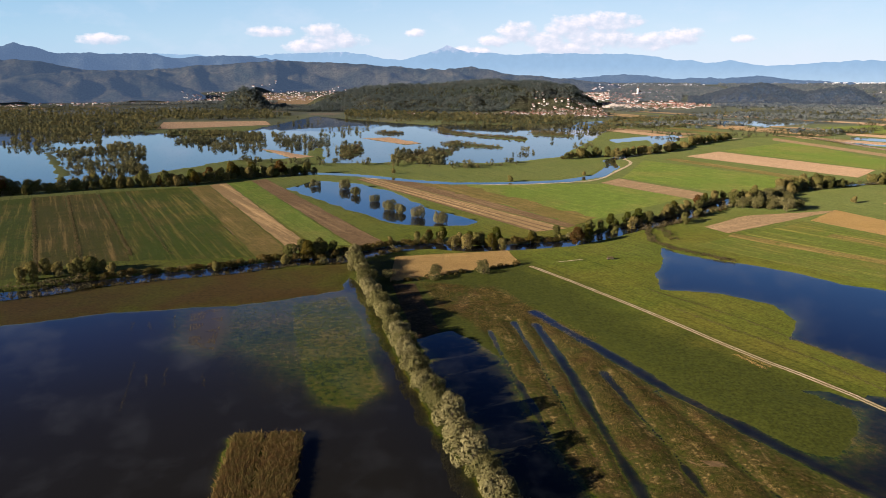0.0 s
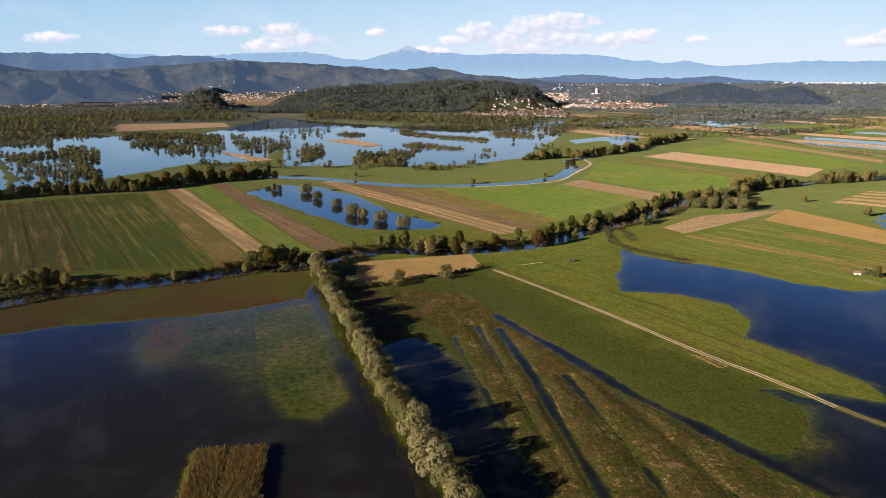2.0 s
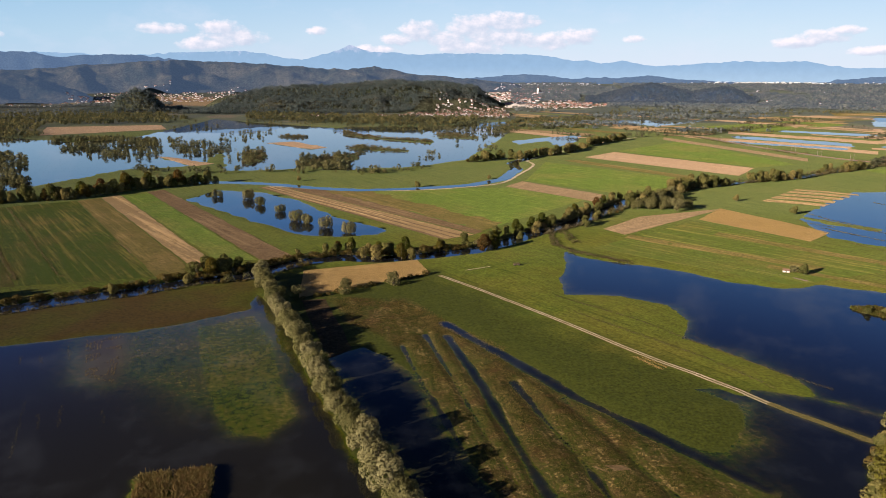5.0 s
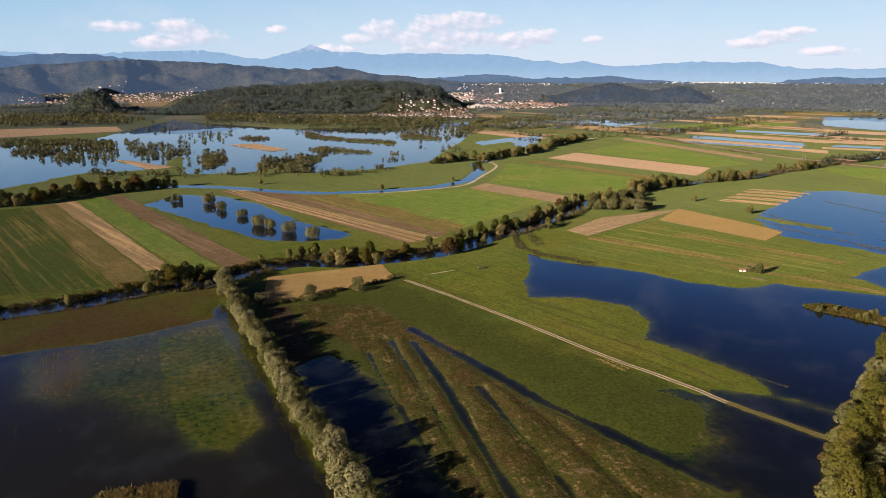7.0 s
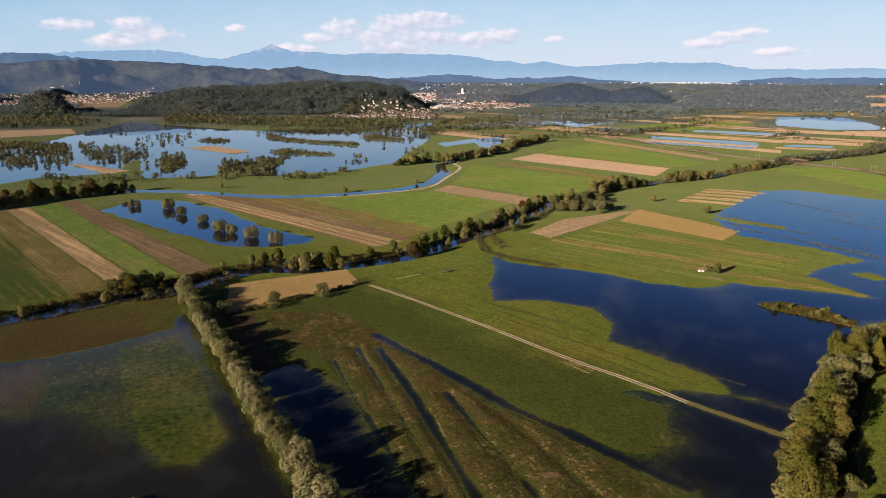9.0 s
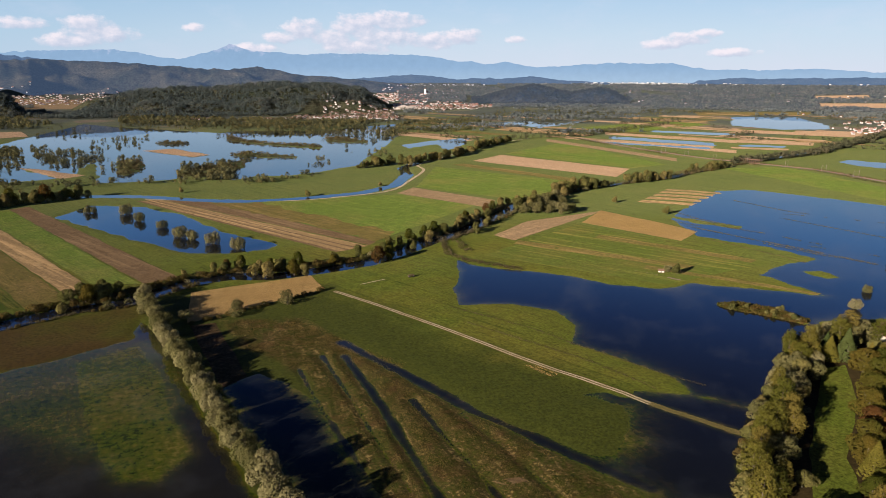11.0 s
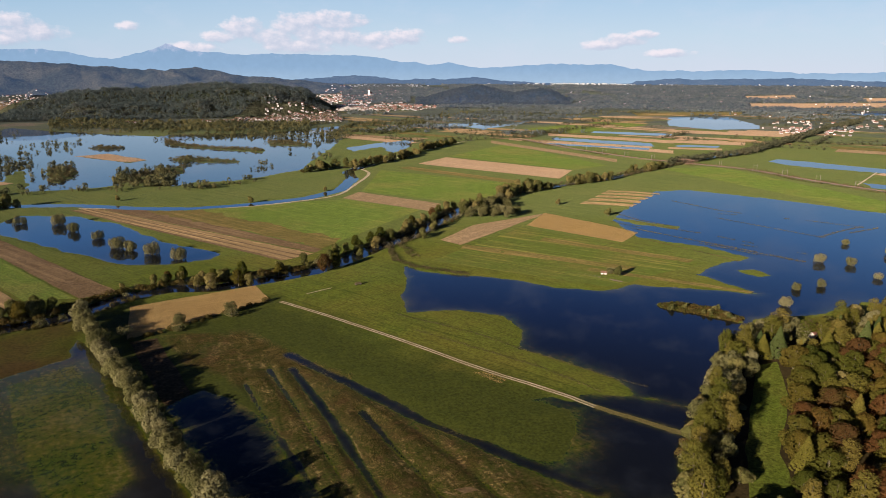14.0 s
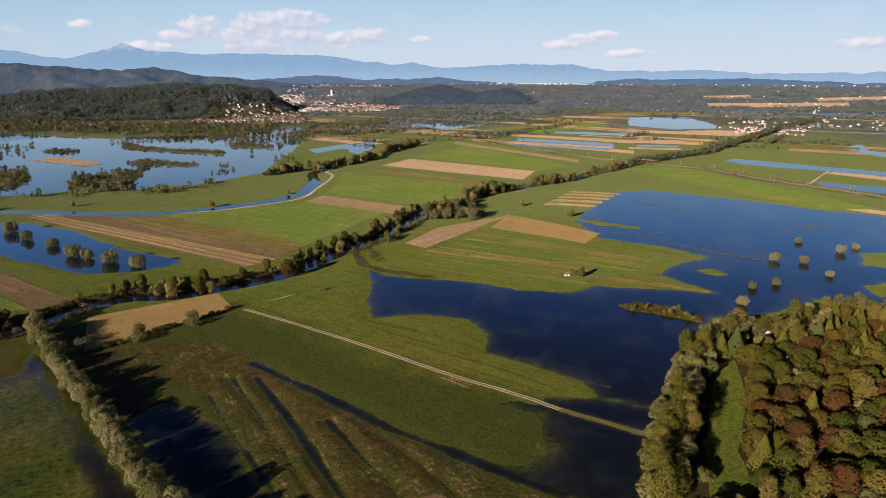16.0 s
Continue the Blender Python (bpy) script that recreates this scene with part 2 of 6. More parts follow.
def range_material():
    """The alpine range, all emission: distance haze painted in blue, paler at its foot; bare rock and old snow near the
    summit.
    """
    m, t = material("haze_blue_range")
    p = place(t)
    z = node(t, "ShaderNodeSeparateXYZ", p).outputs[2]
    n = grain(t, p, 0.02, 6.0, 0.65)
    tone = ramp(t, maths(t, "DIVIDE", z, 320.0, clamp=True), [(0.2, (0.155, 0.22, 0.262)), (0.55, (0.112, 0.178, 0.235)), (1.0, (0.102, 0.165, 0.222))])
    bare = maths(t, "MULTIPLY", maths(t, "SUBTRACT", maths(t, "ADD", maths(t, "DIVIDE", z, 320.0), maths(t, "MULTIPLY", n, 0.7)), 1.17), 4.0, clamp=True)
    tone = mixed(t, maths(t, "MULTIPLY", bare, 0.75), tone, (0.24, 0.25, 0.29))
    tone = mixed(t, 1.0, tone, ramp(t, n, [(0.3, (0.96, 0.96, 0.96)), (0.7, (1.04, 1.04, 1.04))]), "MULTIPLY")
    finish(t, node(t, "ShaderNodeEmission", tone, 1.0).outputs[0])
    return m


WATER = water_material()
GRASS_BRIGHT = land_material("young_grass", (0.116, 0.178, 0.026), (0.154, 0.222, 0.034), (0.21, 0.205, 0.052), (149, 5.0), 0.16, patch=0.012)
GRASS_WEST = land_material("western_meadow", (0.048, 0.076, 0.008), (0.082, 0.112, 0.012), (0.15, 0.115, 0.03), (150, 4.5), 0.6, patch=0.025)
GRASS_WESTDRY = land_material("western_faded_meadow", (0.058, 0.066, 0.010), (0.088, 0.084, 0.015), (0.17, 0.12, 0.04), (150, 4.5), 0.6, patch=0.025)
TAN = land_material("fallow_tan_ground", (0.26, 0.185, 0.10), (0.34, 0.245, 0.14), (0.30, 0.21, 0.115), (60, 4.0), 0.3)
GRASS_OLIVE = land_material("old_meadow", (0.095, 0.125, 0.035), (0.128, 0.155, 0.045), (0.185, 0.165, 0.07), (150, 5.0), 0.4, patch=0.03)
GRASS_DRY = land_material("faded_meadow", (0.135, 0.118, 0.03), (0.175, 0.145, 0.04), (0.25, 0.18, 0.065), (150, 5.0), 0.4, patch=0.03)
GRASS_SHED = land_material("streaky_meadow", (0.086, 0.118, 0.018), (0.12, 0.158, 0.024), (0.17, 0.146, 0.036), (143, 6.0), 0.5, patch=0.025)
STUBBLE = land_material("pale_stubble", (0.27, 0.19, 0.09), (0.43, 0.31, 0.155), (0.36, 0.245, 0.115), (148, 5.0), 0.6)
STUBBLE_E = land_material("orange_stubble", (0.40, 0.275, 0.165), (0.50, 0.36, 0.225), (0.44, 0.295, 0.175), (150, 5.5), 0.3)
SOIL = land_material("tilled_brown_soil", (0.15, 0.10, 0.05), (0.20, 0.14, 0.075), (0.23, 0.16, 0.085), (149, 5.0), 0.35)
STRAW = land_material("cut_maize_straw", (0.35, 0.24, 0.09), (0.50, 0.35, 0.145), (0.42, 0.28, 0.105), (80, 1.6), 0.3, fine=1.6)
BROWNREED = land_material("dead_brown_reed", (0.05, 0.036, 0.016), (0.075, 0.052, 0.024), (0.095, 0.06, 0.03), None, patch=0.05, fine=0.8)
GRAVEL = land_material("pale_gravel", (0.42, 0.35, 0.24), (0.58, 0.50, 0.36), (0.34, 0.28, 0.17), None, patch=0.1, fine=3.0, relief=0.05)
VERGE = land_material("trodden_verge", (0.12, 0.11, 0.035), (0.17, 0.14, 0.055), (0.20, 0.16, 0.07), None, patch=0.1, fine=2.0, relief=0.1)
MOWN = land_material("mown_glade_grass", (0.082, 0.112, 0.012), (0.10, 0.135, 0.015), (0.125, 0.128, 0.022), (50, 3.0), 0.15)
SILVER = leaf_material("willow_leaves", [(0.2, (0.092, 0.09, 0.036)), (0.5, (0.125, 0.118, 0.052)), (0.8, (0.165, 0.152, 0.078))])
GREEN = leaf_material("green_leaves", [(0.2, (0.07, 0.074, 0.024)), (0.5, (0.112, 0.106, 0.036)), (0.8, (0.16, 0.132, 0.05))])
AUTUMN = leaf_material("autumn_leaves", [(0.15, (0.038, 0.046, 0.008)), (0.4, (0.057, 0.058, 0.011)), (0.55, (0.076, 0.058, 0.012)), (0.66, (0.075, 0.036, 0.013)), (0.8, (0.055, 0.032, 0.012)), (0.9, (0.054, 0.052, 0.012))])
YELLOWGREEN = leaf_material("poplar_leaves", [(0.2, (0.06, 0.064, 0.011)), (0.5, (0.09, 0.083, 0.016)), (0.8, (0.122, 0.098, 0.024))])
CONIFER = leaf_material("spruce_needles", [(0.2, (0.032, 0.045, 0.014)), (0.8, (0.055, 0.068, 0.022))], 0.15)
HEDGE = leaf_material("hedge_leaves", [(0.2, (0.05, 0.042, 0.013)), (0.5, (0.07, 0.057, 0.018)), (0.8, (0.10, 0.072, 0.025))])
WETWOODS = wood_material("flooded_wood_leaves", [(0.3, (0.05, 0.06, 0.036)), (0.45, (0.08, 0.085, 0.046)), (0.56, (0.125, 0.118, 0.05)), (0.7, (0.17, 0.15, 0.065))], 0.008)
# Leaves in pale blue-grey: distance haze is put into their colour.
HAZE_TINT_WOODS = wood_material("haze_tinted_far_leaves", [(0.3, (0.085, 0.105, 0.112)), (0.5, (0.115, 0.137, 0.138)), (0.7, (0.158, 0.163, 0.142))])
WOODS = wood_material("grove_leaves", [(0.3, (0.05, 0.058, 0.034)), (0.5, (0.08, 0.083, 0.048)), (0.7, (0.12, 0.105, 0.06))])
# Hill leaves shifted to grey-blue, with haze tinted into the colour.
HAZE_TINT_HILLWOODS = wood_material("haze_tinted_hill_leaves", [(0.3, (0.05, 0.07, 0.07)), (0.5, (0.076, 0.096, 0.09)), (0.7, (0.12, 0.118, 0.096))])
SCRUB = wood_material("scrub_leaves", [(0.3, (0.068, 0.062, 0.032)), (0.5, (0.10, 0.086, 0.042)), (0.7, (0.145, 0.114, 0.056))])
REED = wood_material("straw_blades", [(0.3, (0.085, 0.068, 0.022)), (0.5, (0.13, 0.10, 0.034)), (0.7, (0.19, 0.14, 0.052))], 0.02)
MAIZE = wood_material("dry_maize_leaves", [(0.3, (0.24, 0.168, 0.066)), (0.5, (0.30, 0.21, 0.085)), (0.7, (0.36, 0.255, 0.11))], 0.05)
OLDMAIZE = wood_material("weathered_maize_leaves", [(0.3, (0.10, 0.088, 0.03)), (0.45, (0.155, 0.12, 0.042)), (0.58, (0.14, 0.088, 0.036)), (0.7, (0.23, 0.17, 0.065))], 0.05)
TUFT = wood_material("tussock_blades", [(0.3, (0.036, 0.044, 0.009)), (0.5, (0.06, 0.056, 0.014)), (0.7, (0.10, 0.06, 0.022))], 0.02)
GREENTUFT = wood_material("green_blades", [(0.3, (0.05, 0.065, 0.012)), (0.5, (0.07, 0.08, 0.015)), (0.7, (0.09, 0.085, 0.02))], 0.02)
BARK = plain_material("bark", (0.12, 0.10, 0.075), 0.95, wear=0.4, scale=3.0)
PLASTER = tinted_material("house_plaster", [(0.0, (0.40, 0.395, 0.39)), (0.6, (0.33, 0.32, 0.30)), (0.8, (0.30, 0.265, 0.215)), (1.0, (0.47, 0.465, 0.46))])
ROOFTILE = tinted_material("roof_tiles", [(0.0, (0.15, 0.07, 0.052)), (0.5, (0.18, 0.095, 0.075)), (0.75, (0.13, 0.095, 0.082)), (1.0, (0.11, 0.10, 0.095))])
ROCK = plain_material("pale_quarry_rock", (0.30, 0.275, 0.25), 0.9, wear=0.5, scale=0.08)
FARWALL = plain_material("far_town_walls", (0.40, 0.41, 0.41), 0.9, wear=0.5, scale=0.05)
FARROOF = plain_material("far_roof_tiles", (0.22, 0.125, 0.10), 0.9, wear=0.5, scale=0.05)
STEEL = plain_material("weathered_steel", (0.17, 0.155, 0.13), 0.7, 0.2)
RUST = plain_material("rusty_steel", (0.13, 0.08, 0.055), 0.8)
BALLAST = plain_material("grey_ballast", (0.08, 0.075, 0.07), 0.95, scale=2.0)
LIMEWASH = plain_material("worn_limewash", (0.46, 0.42, 0.36), 0.85, wear=0.3)
PLANK = plain_material("weathered_planks", (0.13, 0.10, 0.075), 0.9)
WHITEWASH = plain_material("white_paint", (0.8, 0.78, 0.74), 0.7, wear=0.1)
DARK = plain_material("dark_opening", (0.03, 0.03, 0.035), 0.5)

# ---- plan, traced through the camera's view onto level ground: shores, fields, lines of trees (metres, x east of the start view, y along it) ----
FLOOD_WEST = [(11, 154), (2, 181), (-8, 216), (-24, 271), (-39, 334), (-54, 366), (-54, 341), (-82, 323), (-108, 313), (-124, 311), (-160, 305), (-181, 295), (-203, 287), (-233, 277), (-330, 120), (-200, 30), (-20, 30)]
FLOOD_SHADE = [(-13, 271), (3, 280), (14, 268), (24, 250), (29, 222), (33, 195), (38, 174), (46, 150), (17, 153), (11, 181), (1, 212)]
BAY = [(144, 430), (149, 414), (170, 397), (200, 375), (217, 350), (248, 329), (290, 334), (328, 303), (229, 196), (200, 175), (171, 209), (173, 223), (163, 248), (148, 271), (162, 293), (162, 315), (144, 333), (115, 340), (121, 371), (136, 405)]
FLOOD_SOUTHEAST = [(123, 224), (139, 208), (131, 191), (117, 179), (102, 182), (108, 164), (118, 148), (152, 140), (193, 185), (171, 209), (154, 217)]
POND = [(-161, 672), (-139, 725), (-87, 702), (-48, 645), (-13, 565), (28, 514), (19, 499), (-3, 494), (-38, 504), (-69, 545), (-119, 614)]
EAST_LAKE = [(514, 619), (556, 613), (603, 531), (631, 448), (660, 399), (682, 345), (422, 204), (397, 231), (372, 259), (334, 252), (268, 264), (249, 315), (240, 333), (269, 336), (324, 294), (321, 320), (318, 338), (347, 353), (387, 360), (347, 437), (373, 505), (415, 545)]
LAKE = [(-294, 1611), (-179, 1625), (-40, 1526), (-9, 1607), (195, 1563), (298, 1651), (402, 1719), (376, 1516), (268, 1220), (216, 1089), (168, 950), (109, 903), (65, 873), (20, 883), (-5, 859), (-65, 886), (-104, 874), (-158, 879)]
WEST_FLOOD = [(-1214, 1728), (-1082, 1795), (-822, 1529), (-706, 1445), (-496, 1303), (-414, 1355), (-401, 1525), (-364, 1941), (-246, 1786), (-35, 1575), (16, 1439), (-78, 1070), (-203, 1070), (-201, 934), (-259, 915), (-294, 902), (-319, 828), (-340, 793), (-365, 734), (-410, 703), (-471, 653)]
LAKE_MOUTH = [(292, 1210), (366, 1264), (423, 1299), (461, 1308), (413, 1188), (345, 1092), (361, 1211), (290, 1143)]
MID_WATER_A = [(648, 1698), (765, 1740), (828, 1622), (994, 1798), (962, 1706), (702, 1495), (700, 1592), (607, 1592)]
MID_WATER_B = [(1454, 1729), (1631, 1658), (1463, 1385), (1362, 1274), (1234, 1296), (1215, 1442)]
MID_WATER_C = [(2338, 1709), (2544, 1753), (2549, 1541), (2451, 1302), (2270, 1204), (2348, 1478), (2288, 1574)]
EAST_POOL = [(1205, 841), (1295, 858), (1218, 774), (1202, 715), (1142, 715), (1180, 790)]
STRIP_W1 = [(755, 1255), (815, 1165), (875, 1076), (833, 1025), (780, 1115), (723, 1206)]
STRIP_W2 = [(927, 1370), (1052, 1236), (1013, 1188), (897, 1327)]
STRIP_W3 = [(673, 1175), (740, 1090), (815, 1010), (789, 976), (722, 1060), (653, 1144)]
WET_PATCH = [(87, 342), (98, 346), (110, 341), (101, 320), (90, 323)]
STRIP_W4 = [(897, 1036), (957, 991), (930, 963), (876, 1013)]
STRIP_E1 = [(856, 783), (896, 798), (929, 699), (967, 595), (989, 511), (953, 491), (924, 568), (884, 664), (850, 734)]
STRIP_E2 = [(794, 577), (835, 511), (862, 442), (834, 427), (783, 477), (774, 547)]
DROWNED_MEADOW = [(-106, 311), (-77, 325), (-52, 329), (-39, 295), (-34, 262), (-55, 240), (-70, 256), (-93, 274)]
CORN_ISLAND = [(-62, 155), (-67, 189), (-45, 191), (-41, 155)]
MEADOW_MID = [(9, 373), (39, 383), (63, 384), (98, 292), (123, 225), (138, 205), (129, 189), (116, 179), (102, 183), (75, 220), (51, 281), (30, 331)]
WILD_MEADOW = [(-15, 353), (25, 343), (45, 292), (82, 216), (101, 181), (117, 155), (44, 154), (39, 168), (34, 190), (30, 215), (26, 240), (21, 270), (12, 290), (-2, 312)]
CAPE = [(57, 391), (98, 292), (156, 217), (169, 213), (173, 223), (163, 248), (148, 271), (162, 293), (162, 315), (144, 333), (115, 340), (121, 371), (136, 405), (132, 436), (94, 429)]
SHED_MEADOW = [(147, 457), (158, 417), (189, 391), (214, 359), (241, 334), (252, 331), (266, 338), (289, 321), (326, 295), (321, 320), (320, 338), (345, 354), (381, 360), (372, 386), (350, 442), (305, 515), (197, 494)]
ISLET = [(255, 300), (269, 298), (281, 282), (286, 263), (278, 259), (268, 274), (255, 292)]
GREEN_ISLET = [(354, 336), (366, 335), (366, 320), (356, 320)]
SPIT1 = [(379, 514), (392, 497), (410, 462), (401, 456), (378, 487)]
EAST_GREEN = [(503, 317), (525, 312), (544, 289), (504, 266), (481, 284), (470, 297)]
EAST_GREEN2 = [(425, 266), (458, 258), (450, 235), (415, 245)]
FOREST_SHORE = [(134, 126), (142, 146), (160, 166), (182, 185), (211, 207), (250, 239), (276, 241), (316, 232), (342, 238), (362, 232), (390, 189), (332, 116), (241, 77)]
LAKE_ISL_ORANGE = [(-149, 1235), (-102, 1254), (-38, 1141), (-63, 1117)]
LAKE_ISL_BUSHA = [(-140, 1370), (-121, 1401), (-78, 1352), (-89, 1309), (-128, 1327)]
LAKE_ISL_BAR1 = [(-11, 1513), (19, 1382), (64, 1310), (153, 1241), (141, 1181), (79, 1254), (18, 1320), (-14, 1375)]
LAKE_ISL_BAR2 = [(-6, 1141), (22, 1167), (91, 1084), (92, 1055), (35, 1080), (-3, 1111)]
LAKE_ISL_BAR3 = [(179, 1393), (216, 1389), (249, 1303), (238, 1254), (170, 1294)]
LAKE_ISL_S = [(-75, 950), (-51, 990), (12, 1051), (13, 978), (-23, 880), (-59, 875)]
LAKE_ISL_W = [(-163, 1068), (-141, 1106), (-122, 1022), (-132, 929), (-145, 935)]
BEIGE_ISLE2 = [(-288, 1054), (-252, 1029), (-184, 947), (-206, 921)]
WF_STRIP = [(-659, 1581), (-595, 1721), (-426, 1677), (-423, 1560), (-554, 1460)]
HEDGEROW_ISL = [(-598, 1007), (-585, 1007), (-434, 770), (-420, 726)]
RIVER = [(-243, 323), (-215, 334), (-194, 350), (-157, 366), (-122, 378), (-92, 394), (-68, 398), (-32, 429), (-6, 435), (16, 427), (54, 433), (82, 441), (109, 460), (140, 488), (173, 511), (215, 554), (265, 604)]
RIVER2 = [(258, 585), (357, 668), (406, 688), (464, 704), (519, 721), (591, 756), (655, 785), (799, 849), (1009, 927), (1230, 1042)]
CANAL = [(-171, 787), (-122, 773), (-88, 759), (-41, 725), (8, 705), (68, 705), (130, 721), (175, 758), (210, 836), (222, 906), (247, 938)]
TRACK = [(51, 384), (72, 350), (89, 321), (103, 293), (115, 269), (125, 250), (133, 237), (145, 218), (150, 207), (162, 188), (170, 175)]
TRACK_FAR = [(-92, 742), (8, 701), (66, 690), (128, 705), (168, 724), (197, 781), (242, 864), (246, 900), (242, 919), (290, 980), (466, 1181), (570, 1258)]
RAIL = [(663, 1220), (666, 1016), (683, 876), (712, 802), (751, 716), (742, 611), (748, 536), (758, 461), (763, 389)]
TREEROW = [(-56, 398), (-47, 364), (-36, 324), (-25, 285), (-15, 248), (-8, 223), (1, 196), (7, 175), (13, 159), (17, 147)]
DITCH1 = [(20, 281), (25, 242), (31, 206), (36, 172)]
DITCH2 = [(42, 288), (48, 235), (51, 194), (54, 156)]
DITCH3 = [(61, 237), (65, 205), (69, 181), (71, 156)]
DITCH4 = [(43, 305), (63, 264), (83, 218), (95, 198), (106, 178), (118, 158)]
DITCH5 = [(76, 222), (83, 191), (87, 169), (91, 156)]
DITCH6 = [(32, 291), (38, 242), (42, 201), (46, 170)]
LOBE_FURROW = [(-76, 312), (-64, 268), (-53, 232), (-47, 217)]
F_W0 = [(-429, 571), (-380, 609), (-241, 378), (-279, 348)]
F_W1 = [(-379, 609), (-356, 621), (-230, 406), (-243, 383)]
F_W2 = [(-354, 621), (-333, 633), (-200, 409), (-229, 406)]
F_W3 = [(-331, 633), (-311, 646), (-175, 411), (-198, 409)]
F_W4 = [(-309, 646), (-258, 669), (-126, 418), (-174, 411)]
F_W5 = [(-257, 669), (-241, 683), (-104, 426), (-125, 418)]
F_W6 = [(-240, 683), (-227, 698), (-99, 452), (-104, 429)]
F_W7 = [(-226, 698), (-206, 714), (-69, 447), (-97, 454)]
F_W8 = [(-205, 714), (-192, 726), (-46, 452), (-67, 447)]
F_SCAR = [(-200, 532), (-192, 539), (-149, 466), (-152, 461)]
F_POND = [(-99, 734), (-78, 738), (91, 486), (65, 475)]
F_BROWN = [(-77, 738), (-25, 705), (100, 497), (92, 488)]
F_GREEN = [(-23, 698), (168, 697), (221, 613), (102, 501)]
F_TANS = [(165, 705), (192, 737), (253, 635), (230, 602)]
F_GREENE = [(197, 741), (267, 900), (414, 685), (272, 635)]
F_BEIGE = [(339, 946), (408, 1005), (516, 802), (459, 742)]
F_BEIGE_S = [(296, 912), (316, 922), (404, 741), (387, 724)]
F_GREENN = [(417, 1017), (590, 1155), (593, 826), (521, 806)]
F_TAN = [(195, 491), (242, 531), (332, 555), (203, 470)]
F_MAIZE = [(329, 556), (363, 457), (328, 431), (286, 513)]
F_STUB = [(387, 584), (464, 643), (522, 600), (442, 545)]
F_ORANGE = [(-31, 406), (41, 421), (46, 390), (-30, 353)]
F_SHORE = [(636, 486), (657, 484), (698, 378), (679, 367)]
T1 = [(1050, 1571), (1135, 1326), (1057, 1233), (985, 1473)]
T2 = [(795, 1344), (946, 1102), (905, 1054), (764, 1292)]
T3 = [(848, 1001), (923, 947), (901, 924), (831, 981)]
T4 = [(663, 1280), (819, 953), (786, 914), (638, 1231)]
RAIL_STRIP = [(598, 1233), (651, 886), (628, 853), (575, 1187)]
REED_BANK = [(-29, 349), (-16, 350), (-2, 279), (-12, 271)]
T5 = [(880, 750), (904, 762), (968, 500), (938, 483)]
T6 = [(872, 619), (908, 628), (929, 478), (901, 463)]
F_EASTGREEN = [(643, 771), (736, 756), (689, 422), (631, 448)]
F_EASTBROWN = [(1223, 970), (1296, 889), (1203, 837), (1167, 919)]
GLADE_PLAN = [(241, 211), (254, 212), (230, 184), (191, 153), (176, 134), (161, 136), (181, 158), (209, 183)]
CORN = [(-61, 147), (-66, 189), (-45, 191), (-40, 147)]
TL_WEST = [(-445, 615), (-396, 640), (-369, 659), (-310, 680), (-267, 687), (-238, 726), (-195, 751), (-148, 773)]
TL_LAKE = [(160, 913), (207, 945), (236, 932), (278, 966), (338, 1012), (433, 1138), (501, 1194)]
TL_NORTH = [(409, 1331), (461, 1211), (547, 1245), (686, 1264), (857, 1358)]
TL_RAIL = [(690, 803), (798, 841), (898, 868), (1095, 974), (1391, 1137), (1790, 1347)]
TL_EAST = [(748, 1325), (927, 1417), (1080, 1514)]
W_A = [(-554, 1108), (-493, 1108), (-362, 818), (-394, 808)]
W_B = [(-474, 1166), (-462, 1254), (-325, 1230), (-284, 1071), (-383, 1072)]
W_C = [(-1290, 1980), (-946, 2131), (-573, 1304), (-682, 1189), (-818, 1245)]
W_D = [(-1008, 2274), (-574, 2267), (-457, 1862), (-782, 1792)]
W_E = [(-349, 1369), (-235, 1241), (-125, 1020), (-188, 990), (-275, 1107)]
W_F = [(-572, 992), (-536, 1072), (-479, 963), (-517, 935)]
W_G = [(-76, 1044), (12, 1069), (10, 901), (-72, 883)]
W_H = [(246, 1261), (361, 1418), (566, 1484), (687, 1848), (433, 1881), (310, 1514)]
W_THICKET = [(242, 556), (276, 614), (319, 622), (303, 556), (260, 540)]
W_SOUTH = [(-73, 873), (-51, 974), (11, 1038), (13, 962), (-23, 859)]
W_BANK = [(1, 840), (57, 858), (93, 890), (92, 851), (12, 803)]
W_VILL = [(-294, 2038), (33, 1961), (236, 1874), (205, 1639), (-31, 1632), (-257, 1759)]
W_PLAIN = [(1423, 4237), (3828, 4667), (2531, 2290), (1400, 1840), (767, 2010)]
VILL1 = [(121, 1935), (286, 2415), (500, 3063), (671, 2928), (537, 2178), (415, 1904)]
VILL2 = [(-249, 2057), (137, 1991), (132, 1907), (-235, 1939)]
VILL3 = [(635, 2498), (733, 2592), (1091, 2799), (929, 2405), (686, 2286)]
SHED = [(262, 362)]
HUT = [(102, 399)]
LODGE = [(297, 232)]
QUARRY = [(613, 2410)]
CHURCH = [(963, 3408)]
BUSHES_LAKE = [(490, 362), (425, 331), (440, 318), (492, 326), (515, 330), (425, 287), (376, 289), (324, 270), (356, 291)]
POND_TREES = [(-135, 687), (-103, 669), (-87, 636), (-65, 597), (-49, 560), (-39, 552), (-23, 529), (-5, 508)]
LONE_TREES = [(-59, 774), (70, 713), (158, 757), (364, 588), (380, 524), (269, 355)]
ROW_BUSHES = [(-5, 357), (22, 367), (-31, 362), (-74, 390)]
DEBRIS1 = [(368, 474), (383, 432), (401, 386), (417, 335)]
DEBRIS2 = [(388, 483), (413, 430), (425, 391)]
DEBRIS3 = [(412, 391), (426, 369), (437, 352)]
DEBRIS4 = [(487, 494), (522, 463), (547, 427), (564, 393)]
